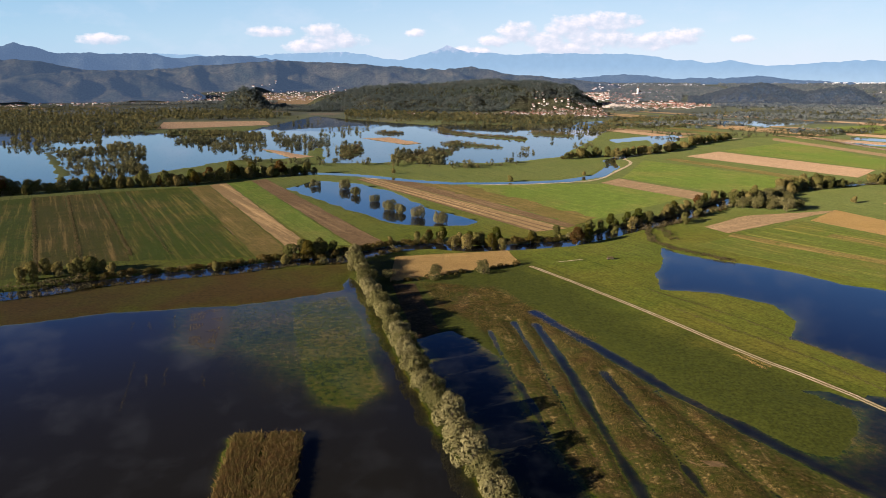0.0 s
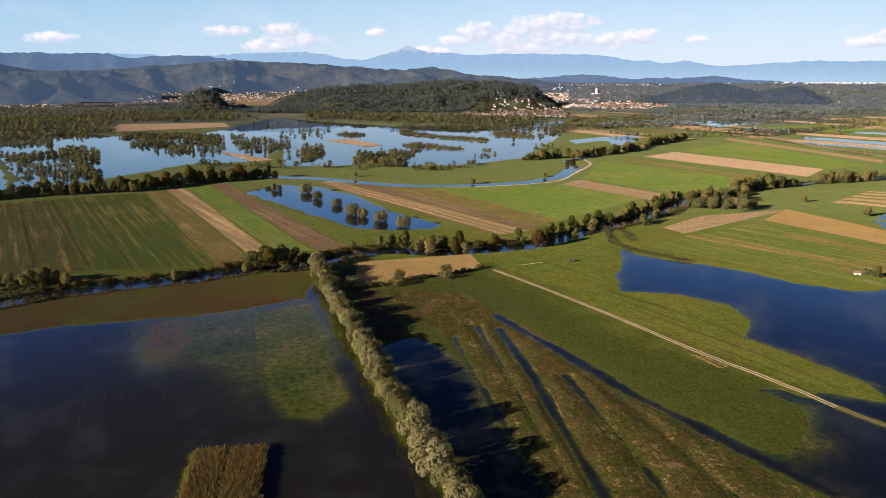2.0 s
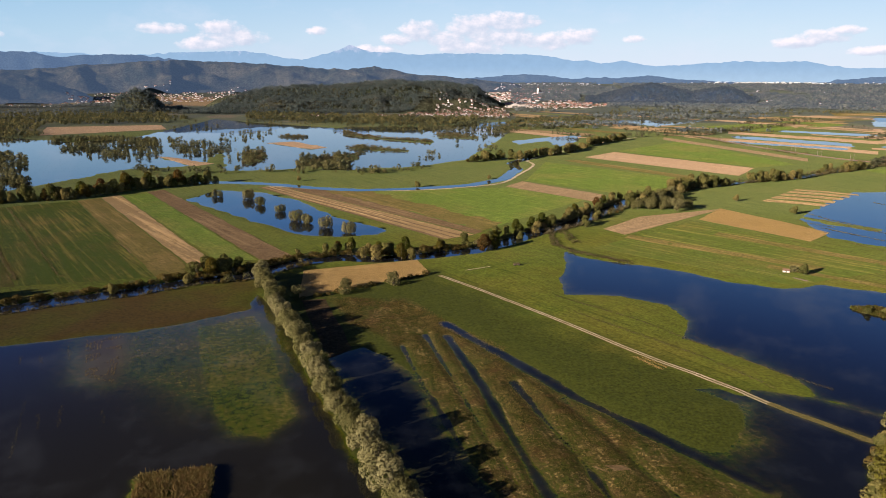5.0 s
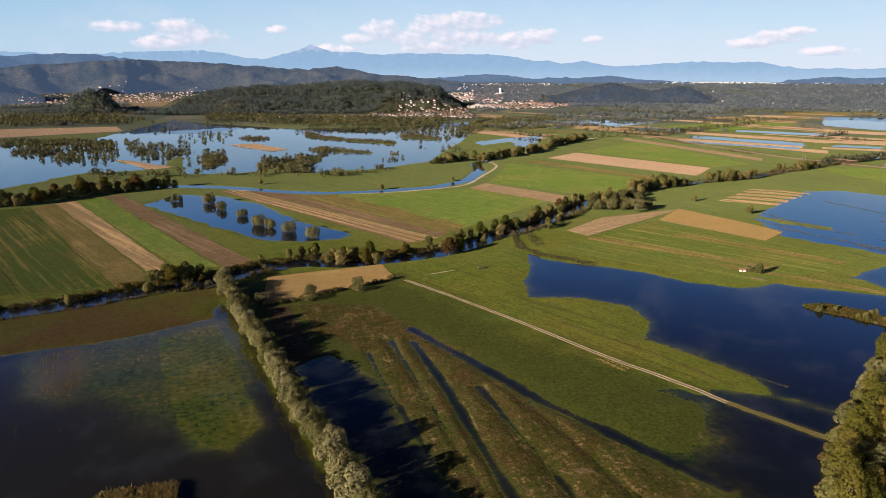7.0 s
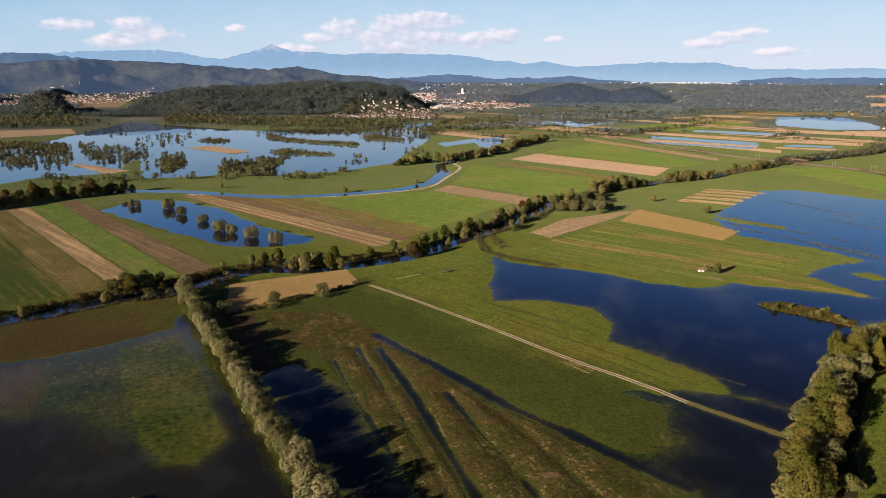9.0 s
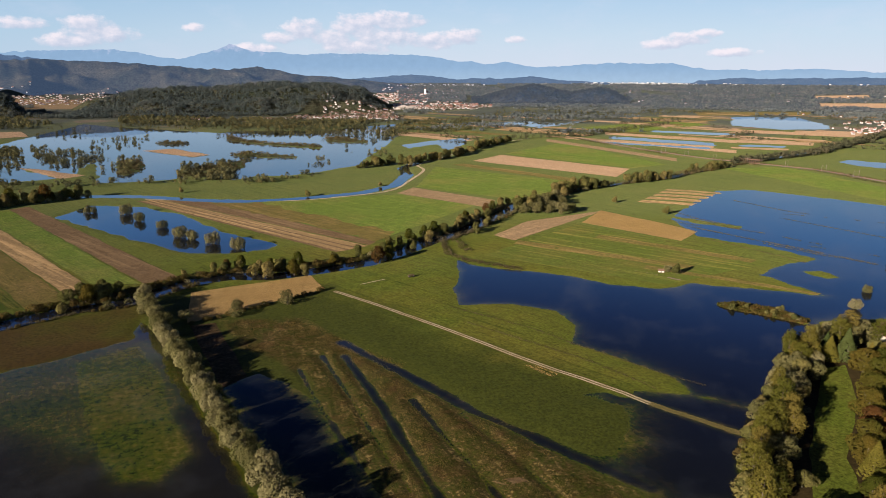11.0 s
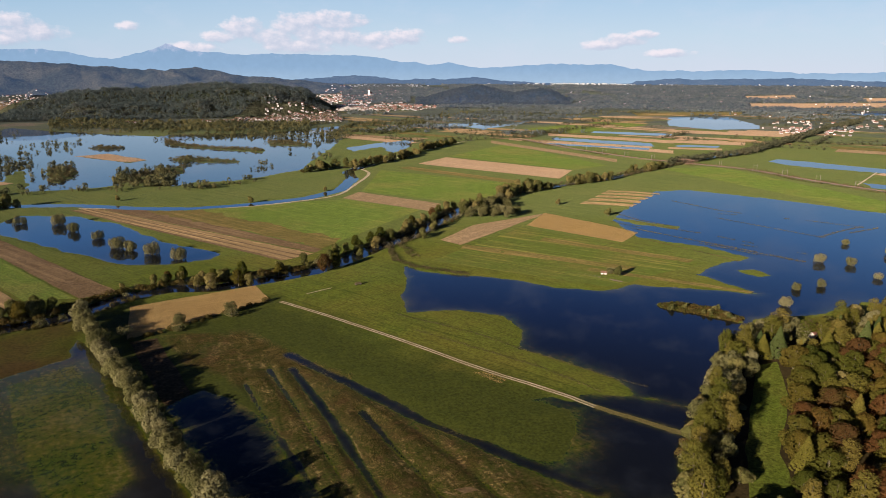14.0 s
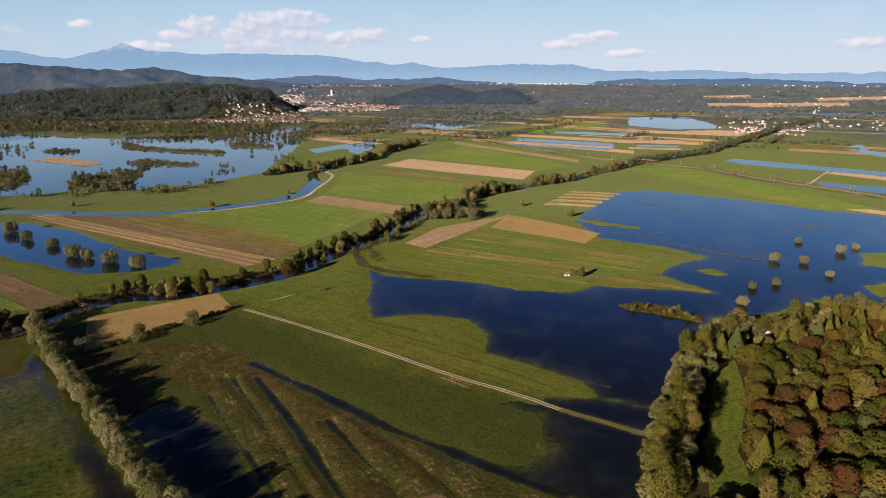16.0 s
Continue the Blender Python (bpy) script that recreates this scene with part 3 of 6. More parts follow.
DEBRIS5 = [(488, 582), (499, 507), (523, 457)]
DEBRIS6 = [(492, 387), (524, 396), (563, 403)]
DEBRIS7 = [(529, 389), (573, 394)]
DEBRIS9 = [(383, 507), (403, 455)]
DEBRIS10 = [(370, 468), (415, 337)]
DEBRIS11 = [(353, 431), (373, 354)]
DEBRIS12 = [(385, 408), (403, 359)]
DEBRIS13 = [(365, 503), (379, 472)]
DEBRIS14 = [(470, 480), (495, 384)]
CAPE_LINE = [(109, 339), (138, 295), (159, 254), (172, 228), (182, 214)]
CAPE_LINE2 = [(110, 312), (148, 248), (160, 217)]
SPIT_W = [(394, 545), (395, 501), (407, 463)]
JETTY = [(248, 369), (259, 360), (264, 342)]
WHITE_DEBRIS = [(68, 393), (77, 396), (85, 399)]
GLADE_A = [(242, 212), (254, 212), (230, 184), (208, 183)]
GLADE_B = [(208, 183), (230, 184), (191, 153), (180, 158)]
GLADE_C = [(180, 158), (191, 153), (174, 131), (159, 135)]
W_FAR1 = [(-1413, 2171), (-519, 2193), (-585, 2473), (-1647, 2536)]
W_FAR2 = [(-470, 2516), (-239, 1967), (167, 1781), (388, 1778), (409, 1877), (116, 1907), (-239, 1967)]
W_MID3 = [(747, 1959), (852, 1778), (1313, 1876), (1596, 1937), (1497, 2140), (893, 2229)]
W_LAKEN = [(-39, 1783), (333, 1648), (304, 1501), (136, 1438), (-8, 1521)]
WF1 = [(-835, 1306), (-686, 1358), (-592, 1167), (-749, 1168)]
WF2 = [(-756, 1148), (-710, 1168), (-590, 1073), (-624, 1023), (-686, 1040)]
WF3 = [(-469, 1231), (-344, 1302), (-271, 1021), (-315, 969), (-392, 1072)]
WF4 = [(-419, 818), (-373, 839), (-321, 726), (-364, 718)]
WF5 = [(-437, 1720), (-354, 1886), (-244, 1577), (-337, 1412)]
WF6 = [(-265, 1473), (-211, 1523), (-159, 1301), (-232, 1229)]
WF7 = [(-294, 902), (-170, 872), (-152, 792), (-248, 778)]
WF8 = [(-515, 903), (-461, 935), (-398, 818), (-405, 726)]
WL1 = [(-216, 1464), (-157, 1504), (-149, 1413), (-205, 1379)]
WL2 = [(95, 965), (119, 1072), (146, 1059), (125, 940)]
WL3 = [(-9, 1579), (199, 1593), (275, 1529), (181, 1456)]
WL4 = [(180, 1164), (203, 1249), (187, 1102)]
WL5 = [(193, 1039), (256, 1257), (258, 1175), (224, 1025)]
WL6 = [(-10, 1061), (21, 1129), (27, 1064), (-3, 1026)]
WL7 = [(-82, 885), (-24, 942), (12, 946), (-5, 830), (-67, 831)]
WL8 = [(-173, 905), (-107, 905), (-90, 849), (-163, 845)]
WL9 = [(-171, 1132), (-136, 1129), (-118, 994), (-145, 935)]
RIVER_TREES = [(-85, 403), (-76, 411), (-94, 403), (-65, 400), (7, 435), (14, 429), (22, 438), (31, 426), (38, 423), (89, 438), (98, 444), (123, 471), (140, 489), (159, 509), (178, 527), (194, 540), (215, 559), (-233, 364), (-216, 362), (-208, 367), (-202, 369), (-230, 348)]
WOOD_PATH = [(233, 218), (206, 195), (186, 176)]
FF1 = [(-2098, 3117), (-1667, 3180), (-1441, 2789), (-1811, 2687)]
FF2 = [(-1578, 3106), (-1219, 3245), (-1067, 2900), (-1367, 2733)]
FF3 = [(-1025, 3400), (-617, 3309), (-518, 2772), (-716, 2833)]
FF4 = [(-1629, 2445), (-1425, 2442), (-1300, 2241), (-1472, 2207)]
FF5 = [(-507, 2717), (-315, 2610), (-283, 2341), (-405, 2265)]
FF7 = [(2631, 2594), (2863, 2502), (2707, 2349), (2490, 2436)]
FF8 = [(2933, 2192), (3259, 2061), (3041, 1904), (2746, 2024)]
FF9 = [(1502, 1976), (1887, 1855), (1747, 1729), (1398, 1808)]
FF10 = [(799, 1472), (1171, 1643), (1178, 1472), (833, 1319)]
RED_PATCH = [(71, 176), (80, 175), (82, 172), (74, 172)]
STRAW_LINE = [(19, 341), (32, 323), (46, 298), (64, 269)]
STRAW_LINE2 = [(28, 334), (53, 278), (61, 248), (69, 218)]
FINGER1 = [(348, 447), (381, 395), (388, 358), (373, 355), (352, 382), (330, 430)]
FINGER2 = [(306, 372), (323, 333), (327, 295), (316, 300), (300, 323), (281, 352)]
FS1 = [(262, 379), (328, 297), (323, 295), (256, 373)]
FS2 = [(207, 470), (293, 368), (284, 363), (199, 460)]
FS3 = [(278, 468), (344, 368), (335, 363), (268, 460)]
F_SHED = [(165, 435), (278, 507), (348, 359), (248, 338)]
VILLE = [(1331, 1322), (1597, 1437), (1838, 1442), (1962, 1232), (1949, 1057), (1668, 1044), (1597, 1168), (1407, 1211)]
DROWNED_LOBE = [(-75, 315), (-52, 329), (-39, 295), (-30, 247), (-24, 222), (-31, 209), (-42, 212), (-53, 234), (-64, 271)]
DROWNED_TOP = [(-123, 307), (-107, 311), (-97, 280), (-96, 259), (-109, 266)]
WBAND = [(-891, 1359), (-857, 1416), (-712, 1280), (-675, 1358), (-619, 1385), (-585, 1414), (-679, 1581), (-719, 1745), (-454, 1788), (-428, 1941), (-629, 2195), (-819, 2271), (-1067, 2201), (-1435, 2206)]
WBAND2 = [(-540, 1304), (-420, 1303), (-335, 1230), (-350, 1328), (-445, 1384), (-561, 1385)]
PALE_PATH = [(768, 564), (937, 654)]
FF12 = [(2322, 2253), (2813, 1941), (2639, 1807), (2176, 2095)]
FAR_LAKE_E = [(2138, 1751), (2458, 1834), (2730, 1722), (2626, 1509), (2406, 1454), (2164, 1590)]
STRAW_LINE3 = [(52, 262), (55, 245), (58, 219), (57, 189)]
STRAW_LINE4 = [(21, 336), (35, 305), (44, 289), (56, 256)]
LONG_ISLE = [(-692, 1680), (-451, 1720), (-402, 1578), (-615, 1445)]
SHORE_BAND = [(-275, 1898), (-126, 1765), (-32, 1725), (118, 1628), (298, 1583), (345, 1827), (141, 1915), (-316, 2200)]
MAIZE_WILLOWS = [(-5, 366), (22, 375)]
F_FADE = [(-30, 705), (20, 690), (122, 522), (101, 500)]
T7 = [(1143, 1355), (1351, 1154), (1243, 1060), (1064, 1261)]
T8 = [(682, 1225), (828, 1022), (810, 1000), (669, 1201)]
T9 = [(949, 1108), (1053, 1021), (1005, 974), (914, 1066)]

# ---- terrain ----
def lattice(ix, iy, seed):
    v = np.sin(ix * 127.1 + iy * 311.7 + seed * 74.7) * 43758.5453
    return v - np.floor(v)


def value_noise(x, y, size, seed=0):
    """Smooth noise from -1 to 1 with features of that size."""
    u, v = x / size, y / size
    iu, iv = np.floor(u), np.floor(v)
    fu, fv = u - iu, v - iv
    fu, fv = fu * fu * (3 - 2 * fu), fv * fv * (3 - 2 * fv)
    a, b = lattice(iu, iv, seed), lattice(iu + 1, iv, seed)
    c, d = lattice(iu, iv + 1, seed), lattice(iu + 1, iv + 1, seed)
    return 2 * ((a + (b - a) * fu) * (1 - fv) + (c + (d - c) * fu) * fv) - 1


def line_distance(line, x, y, closed):
    best = np.full(x.shape, 1e12)
    for (ax, ay), (bx, by) in zip(line, line[1:] + (line[:1] if closed else [])):
        dx, dy = bx - ax, by - ay
        k = np.clip(((x - ax) * dx + (y - ay) * dy) / (dx * dx + dy * dy + 1e-9), 0, 1)
        best = np.minimum(best, (x - ax - k * dx) ** 2 + (y - ay - k * dy) ** 2)
    return np.sqrt(best)


def inside(poly, x, y):
    hit = np.zeros(x.shape, bool)
    for (ax, ay), (bx, by) in zip(poly, poly[1:] + poly[:1]):
        if ay != by:
            hit ^= ((ay > y) != (by > y)) & (x < (bx - ax) * (y - ay) / (by - ay) + ax)
    return hit


def shore(poly, x, y, closed=True, width=0.0, margin=60.0):
    """Distance from a shore, negative within; margin where far off."""
    px, py = [p[0] for p in poly], [p[1] for p in poly]
    near = (x > min(px) - margin) & (x < max(px) + margin) & (y > min(py) - margin) & (y < max(py) + margin)
    out = np.full(x.shape, margin)
    if near.any():
        d = line_distance(poly, x[near], y[near], closed)
        out[near] = np.where(inside(poly, x[near], y[near]), -d, d) if closed else d - width / 2
    return out


LAND = 0.5
WATERS = [(FLOOD_WEST, 0.08, 1.6), (FLOOD_SHADE, 0.03, 0.9), (BAY, 0.05, 1.6), (FLOOD_SOUTHEAST, 0.05, 1.4), (POND, 0.08, 1.2), (EAST_LAKE, 0.03, 1.4), (LAKE, 0.1, 1.5),
          (WEST_FLOOD, 0.1, 1.5), (LAKE_MOUTH, 0.1, 1.2), (MID_WATER_A, 0.1, 1.2), (MID_WATER_B, 0.1, 1.2), (MID_WATER_C, 0.1, 1.2), (EAST_POOL, 0.1, 1.0), (STRIP_W1, 0.1, 0.9),
          (STRIP_W2, 0.1, 0.9), (STRIP_W3, 0.1, 0.9), (STRIP_W4, 0.1, 0.9), (STRIP_E1, 0.1, 0.9), (STRIP_E2, 0.1, 0.9), (FAR_LAKE_E, 0.1, 1.0), (WET_PATCH, 0.03, 0.05)]
ISLES = [(FINGER1, 0.05, 0.12), (FINGER2, 0.05, 0.1), (CORN_ISLAND, 0.15, 0.05), (MEADOW_MID, 0.02, 0.35), (WILD_MEADOW, 0.03, 0.15), (CAPE, 0.03, 0.5), (SHED_MEADOW, 0.03, 0.5),
         (ISLET, 0.2, 0.6), (GREEN_ISLET, 0.1, 0.3), (SPIT1, 0.1, 0.2), (EAST_GREEN, 0.04, 0.25), (EAST_GREEN2, 0.04, 0.25), (FOREST_SHORE, 0.12, 0.6), (LAKE_ISL_ORANGE, 0.1, 0.6),
         (LAKE_ISL_BUSHA, 0.1, 0.6), (LAKE_ISL_BAR1, 0.1, 0.5), (LAKE_ISL_BAR2, 0.1, 0.5), (LAKE_ISL_BAR3, 0.1, 0.5), (LAKE_ISL_S, 0.1, 0.6), (LAKE_ISL_W, 0.1, 0.6),
         (BEIGE_ISLE2, 0.1, 0.5), (WF_STRIP, 0.1, 0.5), (HEDGEROW_ISL, 0.1, 0.4), (LONG_ISLE, 0.1, 0.5)]
DROWNED = [(DROWNED_MEADOW, 0.012, -0.055), (DROWNED_TOP, 0.02, -0.085), (DROWNED_LOBE, 0.04, -0.008)]
CHANNELS = [([(-420, 262)] + RIVER, 15, 0.25), (RIVER2, 9, 0.25), (CANAL, 16, 0.25), (DITCH1, 2.0, 0.13), (DITCH2, 4.6, 0.12), (DITCH3, 2.8, 0.13), (DITCH4, 6.0, 0.1), (DITCH5, 1.8, 0.13), (DITCH6, 1.8, 0.13), (LOBE_FURROW, 1.2, 0.06)]


# Lifts the ground past 3 km to fit the far plain to the camera's view.
def far_rise(x, y):
    d = np.hypot(x, y)
    return 70 * np.clip((d - 3000) / 1800, 0, 1.1)


def ground_height(x, y):
    x, y = np.asarray(x, float), np.asarray(y, float)
    d = np.hypot(x, y)
    edge = value_noise(x, y, 14, 1) * 2.2 + value_noise(x, y, 4, 2) * 1.1
    edge = edge * np.clip(d / 500, 0.8, 2.5)
    h = LAND + value_noise(x, y, 60, 3) * 0.1 + value_noise(x, y, 9, 4) * 0.05
    fine = value_noise(x, y, 7, 5) * 0.06 + value_noise(x, y, 2.2, 6) * 0.05 + value_noise(x, y, 22, 7) * 0.06
    for poly, slope, deep in WATERS:
        h = np.minimum(h, np.clip((shore(poly, x, y) + edge) * slope, -deep, 0.6))
    for poly, slope, top in ISLES:
        h = np.maximum(h, np.minimum(-(shore(poly, x, y) + edge) * slope + fine * 0.6, top + fine))
    for poly, slope, top in DROWNED:
        h = np.maximum(h, np.minimum(-(shore(poly, x, y) + edge * 0.5) * slope + fine * 0.04, top + fine * 0.05))
    for line, width, slope in CHANNELS:
        h = np.minimum(h, np.clip((shore(line, x, y, False, width) + edge * (0.35 if width > 6 else 0.5)) * slope, -1.2, 0.6))
    h = np.maximum(h, np.clip(0.22 - shore(TRACK[:8], x, y, False, 4.0) * 0.12, -2, 0.22))
    h = np.maximum(h, np.clip(-0.04 - shore(TRACK[7:], x, y, False, 4.0) * 0.12, -2, -0.04 + value_noise(x, y, 3.0, 15) * 0.04))
    return h + far_rise(x, y)


def mesh_object(name, verts, faces, materials, smooth=False, normals=None):
    """A mesh object; normals: one for each vertex, to shade leaf sprays by the roundness of their crown."""
    verts = np.asarray(verts, np.float32)
    if isinstance(faces, list):
        sizes = np.array([len(f) for f in faces], np.int32)
        index = np.fromiter(itertools.chain.from_iterable(faces), np.int32)
    else:
        sizes, index = np.full(len(faces), faces.shape[1], np.int32), faces.ravel().astype(np.int32)
    me = bpy.data.meshes.new(name)
    me.vertices.add(len(verts))
    me.vertices.foreach_set("co", verts.ravel())
    me.loops.add(len(index))
    me.loops.foreach_set("vertex_index", index)
    me.polygons.add(len(sizes))
    me.polygons.foreach_set("loop_start", np.concatenate([[0], np.cumsum(sizes)[:-1]]).astype(np.int32))
    for m in materials if isinstance(materials, (list, tuple)) else [materials]:
        me.materials.append(m)
    me.update(calc_edges=True)
    me.polygons.foreach_set("use_smooth", np.full(len(me.polygons), smooth or normals is not None))
    if normals is not None:
        attr = me.attributes.new("custom_normal", "FLOAT_VECTOR", "POINT")
        attr.data.foreach_set("vector", np.asarray(normals, np.float32).ravel())
    me.update()
    return new(name, me)


def grid_faces(rows, cols):
    i = np.arange(rows * cols).reshape(rows, cols)
    return np.stack([i[:-1, :-1], i[:-1, 1:], i[1:, 1:], i[1:, :-1]], -1).reshape(-1, 4)


MARSH = [(-330, 240), (-203, 284), (-110, 312), (-56, 322), (-50, 400), (-120, 374), (-194, 350), (-330, 300)]
NEAR_DIM = [(-60, 405), (50, 398), (92, 300), (140, 224), (175, 200), (150, 120), (-20, 120)]


def build_ground():
    """One sheet, finest where the walk looks, lifted far off to meet the horizon in the camera's view; the flood lies
    level over it.
    """
    fine = np.arange(-46, 66, 0.2)
    coarse = np.arange(66, 314.1, 4.0)
    bearings = np.radians(np.concatenate([fine, coarse]))
    radii = np.concatenate([[0.02], np.geomspace(40, 4850, 620)])
    b, r = np.meshgrid(bearings, radii)
    x, y = r * np.sin(b), r * np.cos(b)
    h = ground_height(x, y)
    verts = np.stack([x, y, h], -1).reshape(-1, 3)
    faces = grid_faces(*x.shape)
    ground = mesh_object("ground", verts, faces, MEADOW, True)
    for name, poly, soft, warp in (("wild", WILD_MEADOW, 5.0, 4.0), ("drowned", DROWNED_MEADOW, 6.0, 3.0), ("sodden", NEAR_DIM, 24.0, 8.0), ("wooded", FOREST_SHORE, 4.0, 1.5), ("marsh", MARSH, 8.0, 2.0)):
        near = shore(poly, x, y) + value_noise(x, y, 12, 8) * warp
        attr = ground.data.attributes.new(name, "FLOAT", "POINT")
        attr.data.foreach_set("value", np.clip(0.5 - near / soft, 0, 1).ravel().astype(np.float32))
    attr = ground.data.attributes.new("upland", "FLOAT", "POINT")
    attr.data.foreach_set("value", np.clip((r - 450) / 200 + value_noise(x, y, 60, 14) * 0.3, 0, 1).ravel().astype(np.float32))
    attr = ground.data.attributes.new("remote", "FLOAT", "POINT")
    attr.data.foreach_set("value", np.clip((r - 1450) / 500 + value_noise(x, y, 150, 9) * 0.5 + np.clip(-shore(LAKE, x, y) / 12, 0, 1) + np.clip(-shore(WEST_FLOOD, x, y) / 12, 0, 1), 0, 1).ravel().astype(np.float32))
    tagged(ground, "flat green flood plain of meadows and fields", "ground", kind="structure")
    wet = (h < 0.2).ravel()
    keep = wet[faces].any(1)
    used = np.unique(faces[keep])
    renum = np.full(len(verts), -1)
    renum[used] = np.arange(len(used))
    level = verts[used].copy()
    depth = -level[:, 2]
    level[:, 2] = 0
    water = mesh_object("water", level, renum[faces[keep]], WATER, True)
    attr = water.data.attributes.new("depth", "FLOAT", "POINT")
    attr.data.foreach_set("value", depth.astype(np.float32))
    attr = water.data.attributes.new("rusty", "FLOAT", "POINT")
    attr.data.foreach_set("value", np.clip(0.5 - shore(DROWNED_TOP, level[:, 0], level[:, 1]) / 8, 0, 1).astype(np.float32))
    attr = water.data.attributes.new("silty", "FLOAT", "POINT")
    attr.data.foreach_set("value", np.clip(0.5 - shore(FLOOD_WEST, level[:, 0], level[:, 1]) / 40, 0, 1).astype(np.float32))
    tagged(water, "still dark flood water mirroring the blue sky", "water", kind="structure")


def meadow_material():
    """The plain's own turf: green meadow, sedge with rust and straw in the wild meadow, weeds in the drowned one."""
    m, t = material("plain_turf")
    p = place(t)
    broad, mid, small = grain(t, p, 0.012, 3.0), grain(t, p, 0.11, 4.0), grain(t, p, 0.8, 5.0, 0.7)
    green = mixed(t, ramp(t, mid, [(0.35, (0, 0, 0)), (0.65, (1, 1, 1))]), (0.078, 0.106, 0.013), (0.113, 0.14, 0.017))
    green = mixed(t, ramp(t, broad, [(0.45, (0, 0, 0)), (0.7, (0.7, 0.7, 0.7))]), green, (0.148, 0.128, 0.022))
    # Turf lightens beyond about 450 m: distance haze put into its colour.
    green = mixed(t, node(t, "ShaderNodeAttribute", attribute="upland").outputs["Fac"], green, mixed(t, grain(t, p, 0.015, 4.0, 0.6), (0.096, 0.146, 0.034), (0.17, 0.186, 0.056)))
    mown = streaks(t, p, 151, 2.2, 40)
    green = mixed(t, 1.0, green, ramp(t, mown, [(0.36, (0.66, 0.7, 0.66)), (0.46, (1, 1, 1)), (0.6, (1.08, 1.05, 1.0))]), "MULTIPLY")
    patch = grain(t, p, 0.055, 4.0, 0.7)
    swath, tuft, clump = streaks(t, p, 176, 4.0, 6), grain(t, p, 0.7, 3.0, 0.8), grain(t, p, 0.22, 3.0, 0.7)
    sward = maths(t, "ADD", maths(t, "MULTIPLY", swath, 0.34), maths(t, "ADD", maths(t, "MULTIPLY", tuft, 0.42), maths(t, "MULTIPLY", clump, 0.24)))
    wild = ramp(t, sward, [(0.38, (0.018, 0.021, 0.005)), (0.45, (0.054, 0.066, 0.010)), (0.50, (0.064, 0.06, 0.013)), (0.54, (0.095, 0.075, 0.024)), (0.585, (0.26, 0.195, 0.07))])
    rust = maths(t, "MULTIPLY", ramp(t, grain(t, p, 0.05, 3.0, 0.6), [(0.5, (0, 0, 0)), (0.66, (1, 1, 1))]), 0.6)
    wild = mixed(t, rust, wild, mixed(t, tuft, (0.05, 0.024, 0.011), (0.12, 0.055, 0.024)))
    weeds = ramp(t, patch, [(0.35, (0.030, 0.042, 0.008)), (0.6, (0.046, 0.057, 0.011)), (0.7, (0.066, 0.06, 0.018))])
    # Foreground turf is darkened: duller light painted into its olive green.
    green = mixed(t, node(t, "ShaderNodeAttribute", attribute="sodden").outputs["Fac"], green, mixed(t, mid, (0.042, 0.056, 0.008), (0.064, 0.076, 0.011)))
    sedge = mixed(t, ramp(t, grain(t, p, 0.014, 3.0, 0.6), [(0.42, (0, 0, 0)), (0.58, (1, 1, 1))]), mixed(t, mid, (0.064, 0.044, 0.011), (0.084, 0.056, 0.015)), mixed(t, mid, (0.062, 0.07, 0.009), (0.086, 0.086, 0.012)))
    green = mixed(t, node(t, "ShaderNodeAttribute", attribute="marsh").outputs["Fac"], green, sedge)
    # Far woodland floor and fields, with distance haze tinted into the colour.
    hazy_brakes = ramp(t, grain(t, p, 0.004, 4.0, 0.6), [(0.3, (0.07, 0.085, 0.072)), (0.5, (0.088, 0.104, 0.082)), (0.57, (0.115, 0.135, 0.08)), (0.63, (0.19, 0.155, 0.115)), (0.72, (0.088, 0.104, 0.082))])
    green = mixed(t, node(t, "ShaderNodeAttribute", attribute="remote").outputs["Fac"], green, hazy_brakes)
    colour = mixed(t, node(t, "ShaderNodeAttribute", attribute="wild").outputs["Fac"], green, wild)
    colour = mixed(t, node(t, "ShaderNodeAttribute", attribute="drowned").outputs["Fac"], colour, weeds)
    colour = mixed(t, node(t, "ShaderNodeAttribute", attribute="wooded").outputs["Fac"], colour, mixed(t, tuft, (0.024, 0.022, 0.008), (0.06, 0.042, 0.016)))
    colour = mixed(t, 1.0, colour, ramp(t, small, [(0.32, (0.25, 0.25, 0.25)), (0.68, (0.72, 0.72, 0.72))]), "MULTIPLY")
    finish(t, principled(t, colour, 0.95, bump(t, small, 0.6, 0.16), spec=0.08))
    return m


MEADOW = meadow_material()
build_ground()


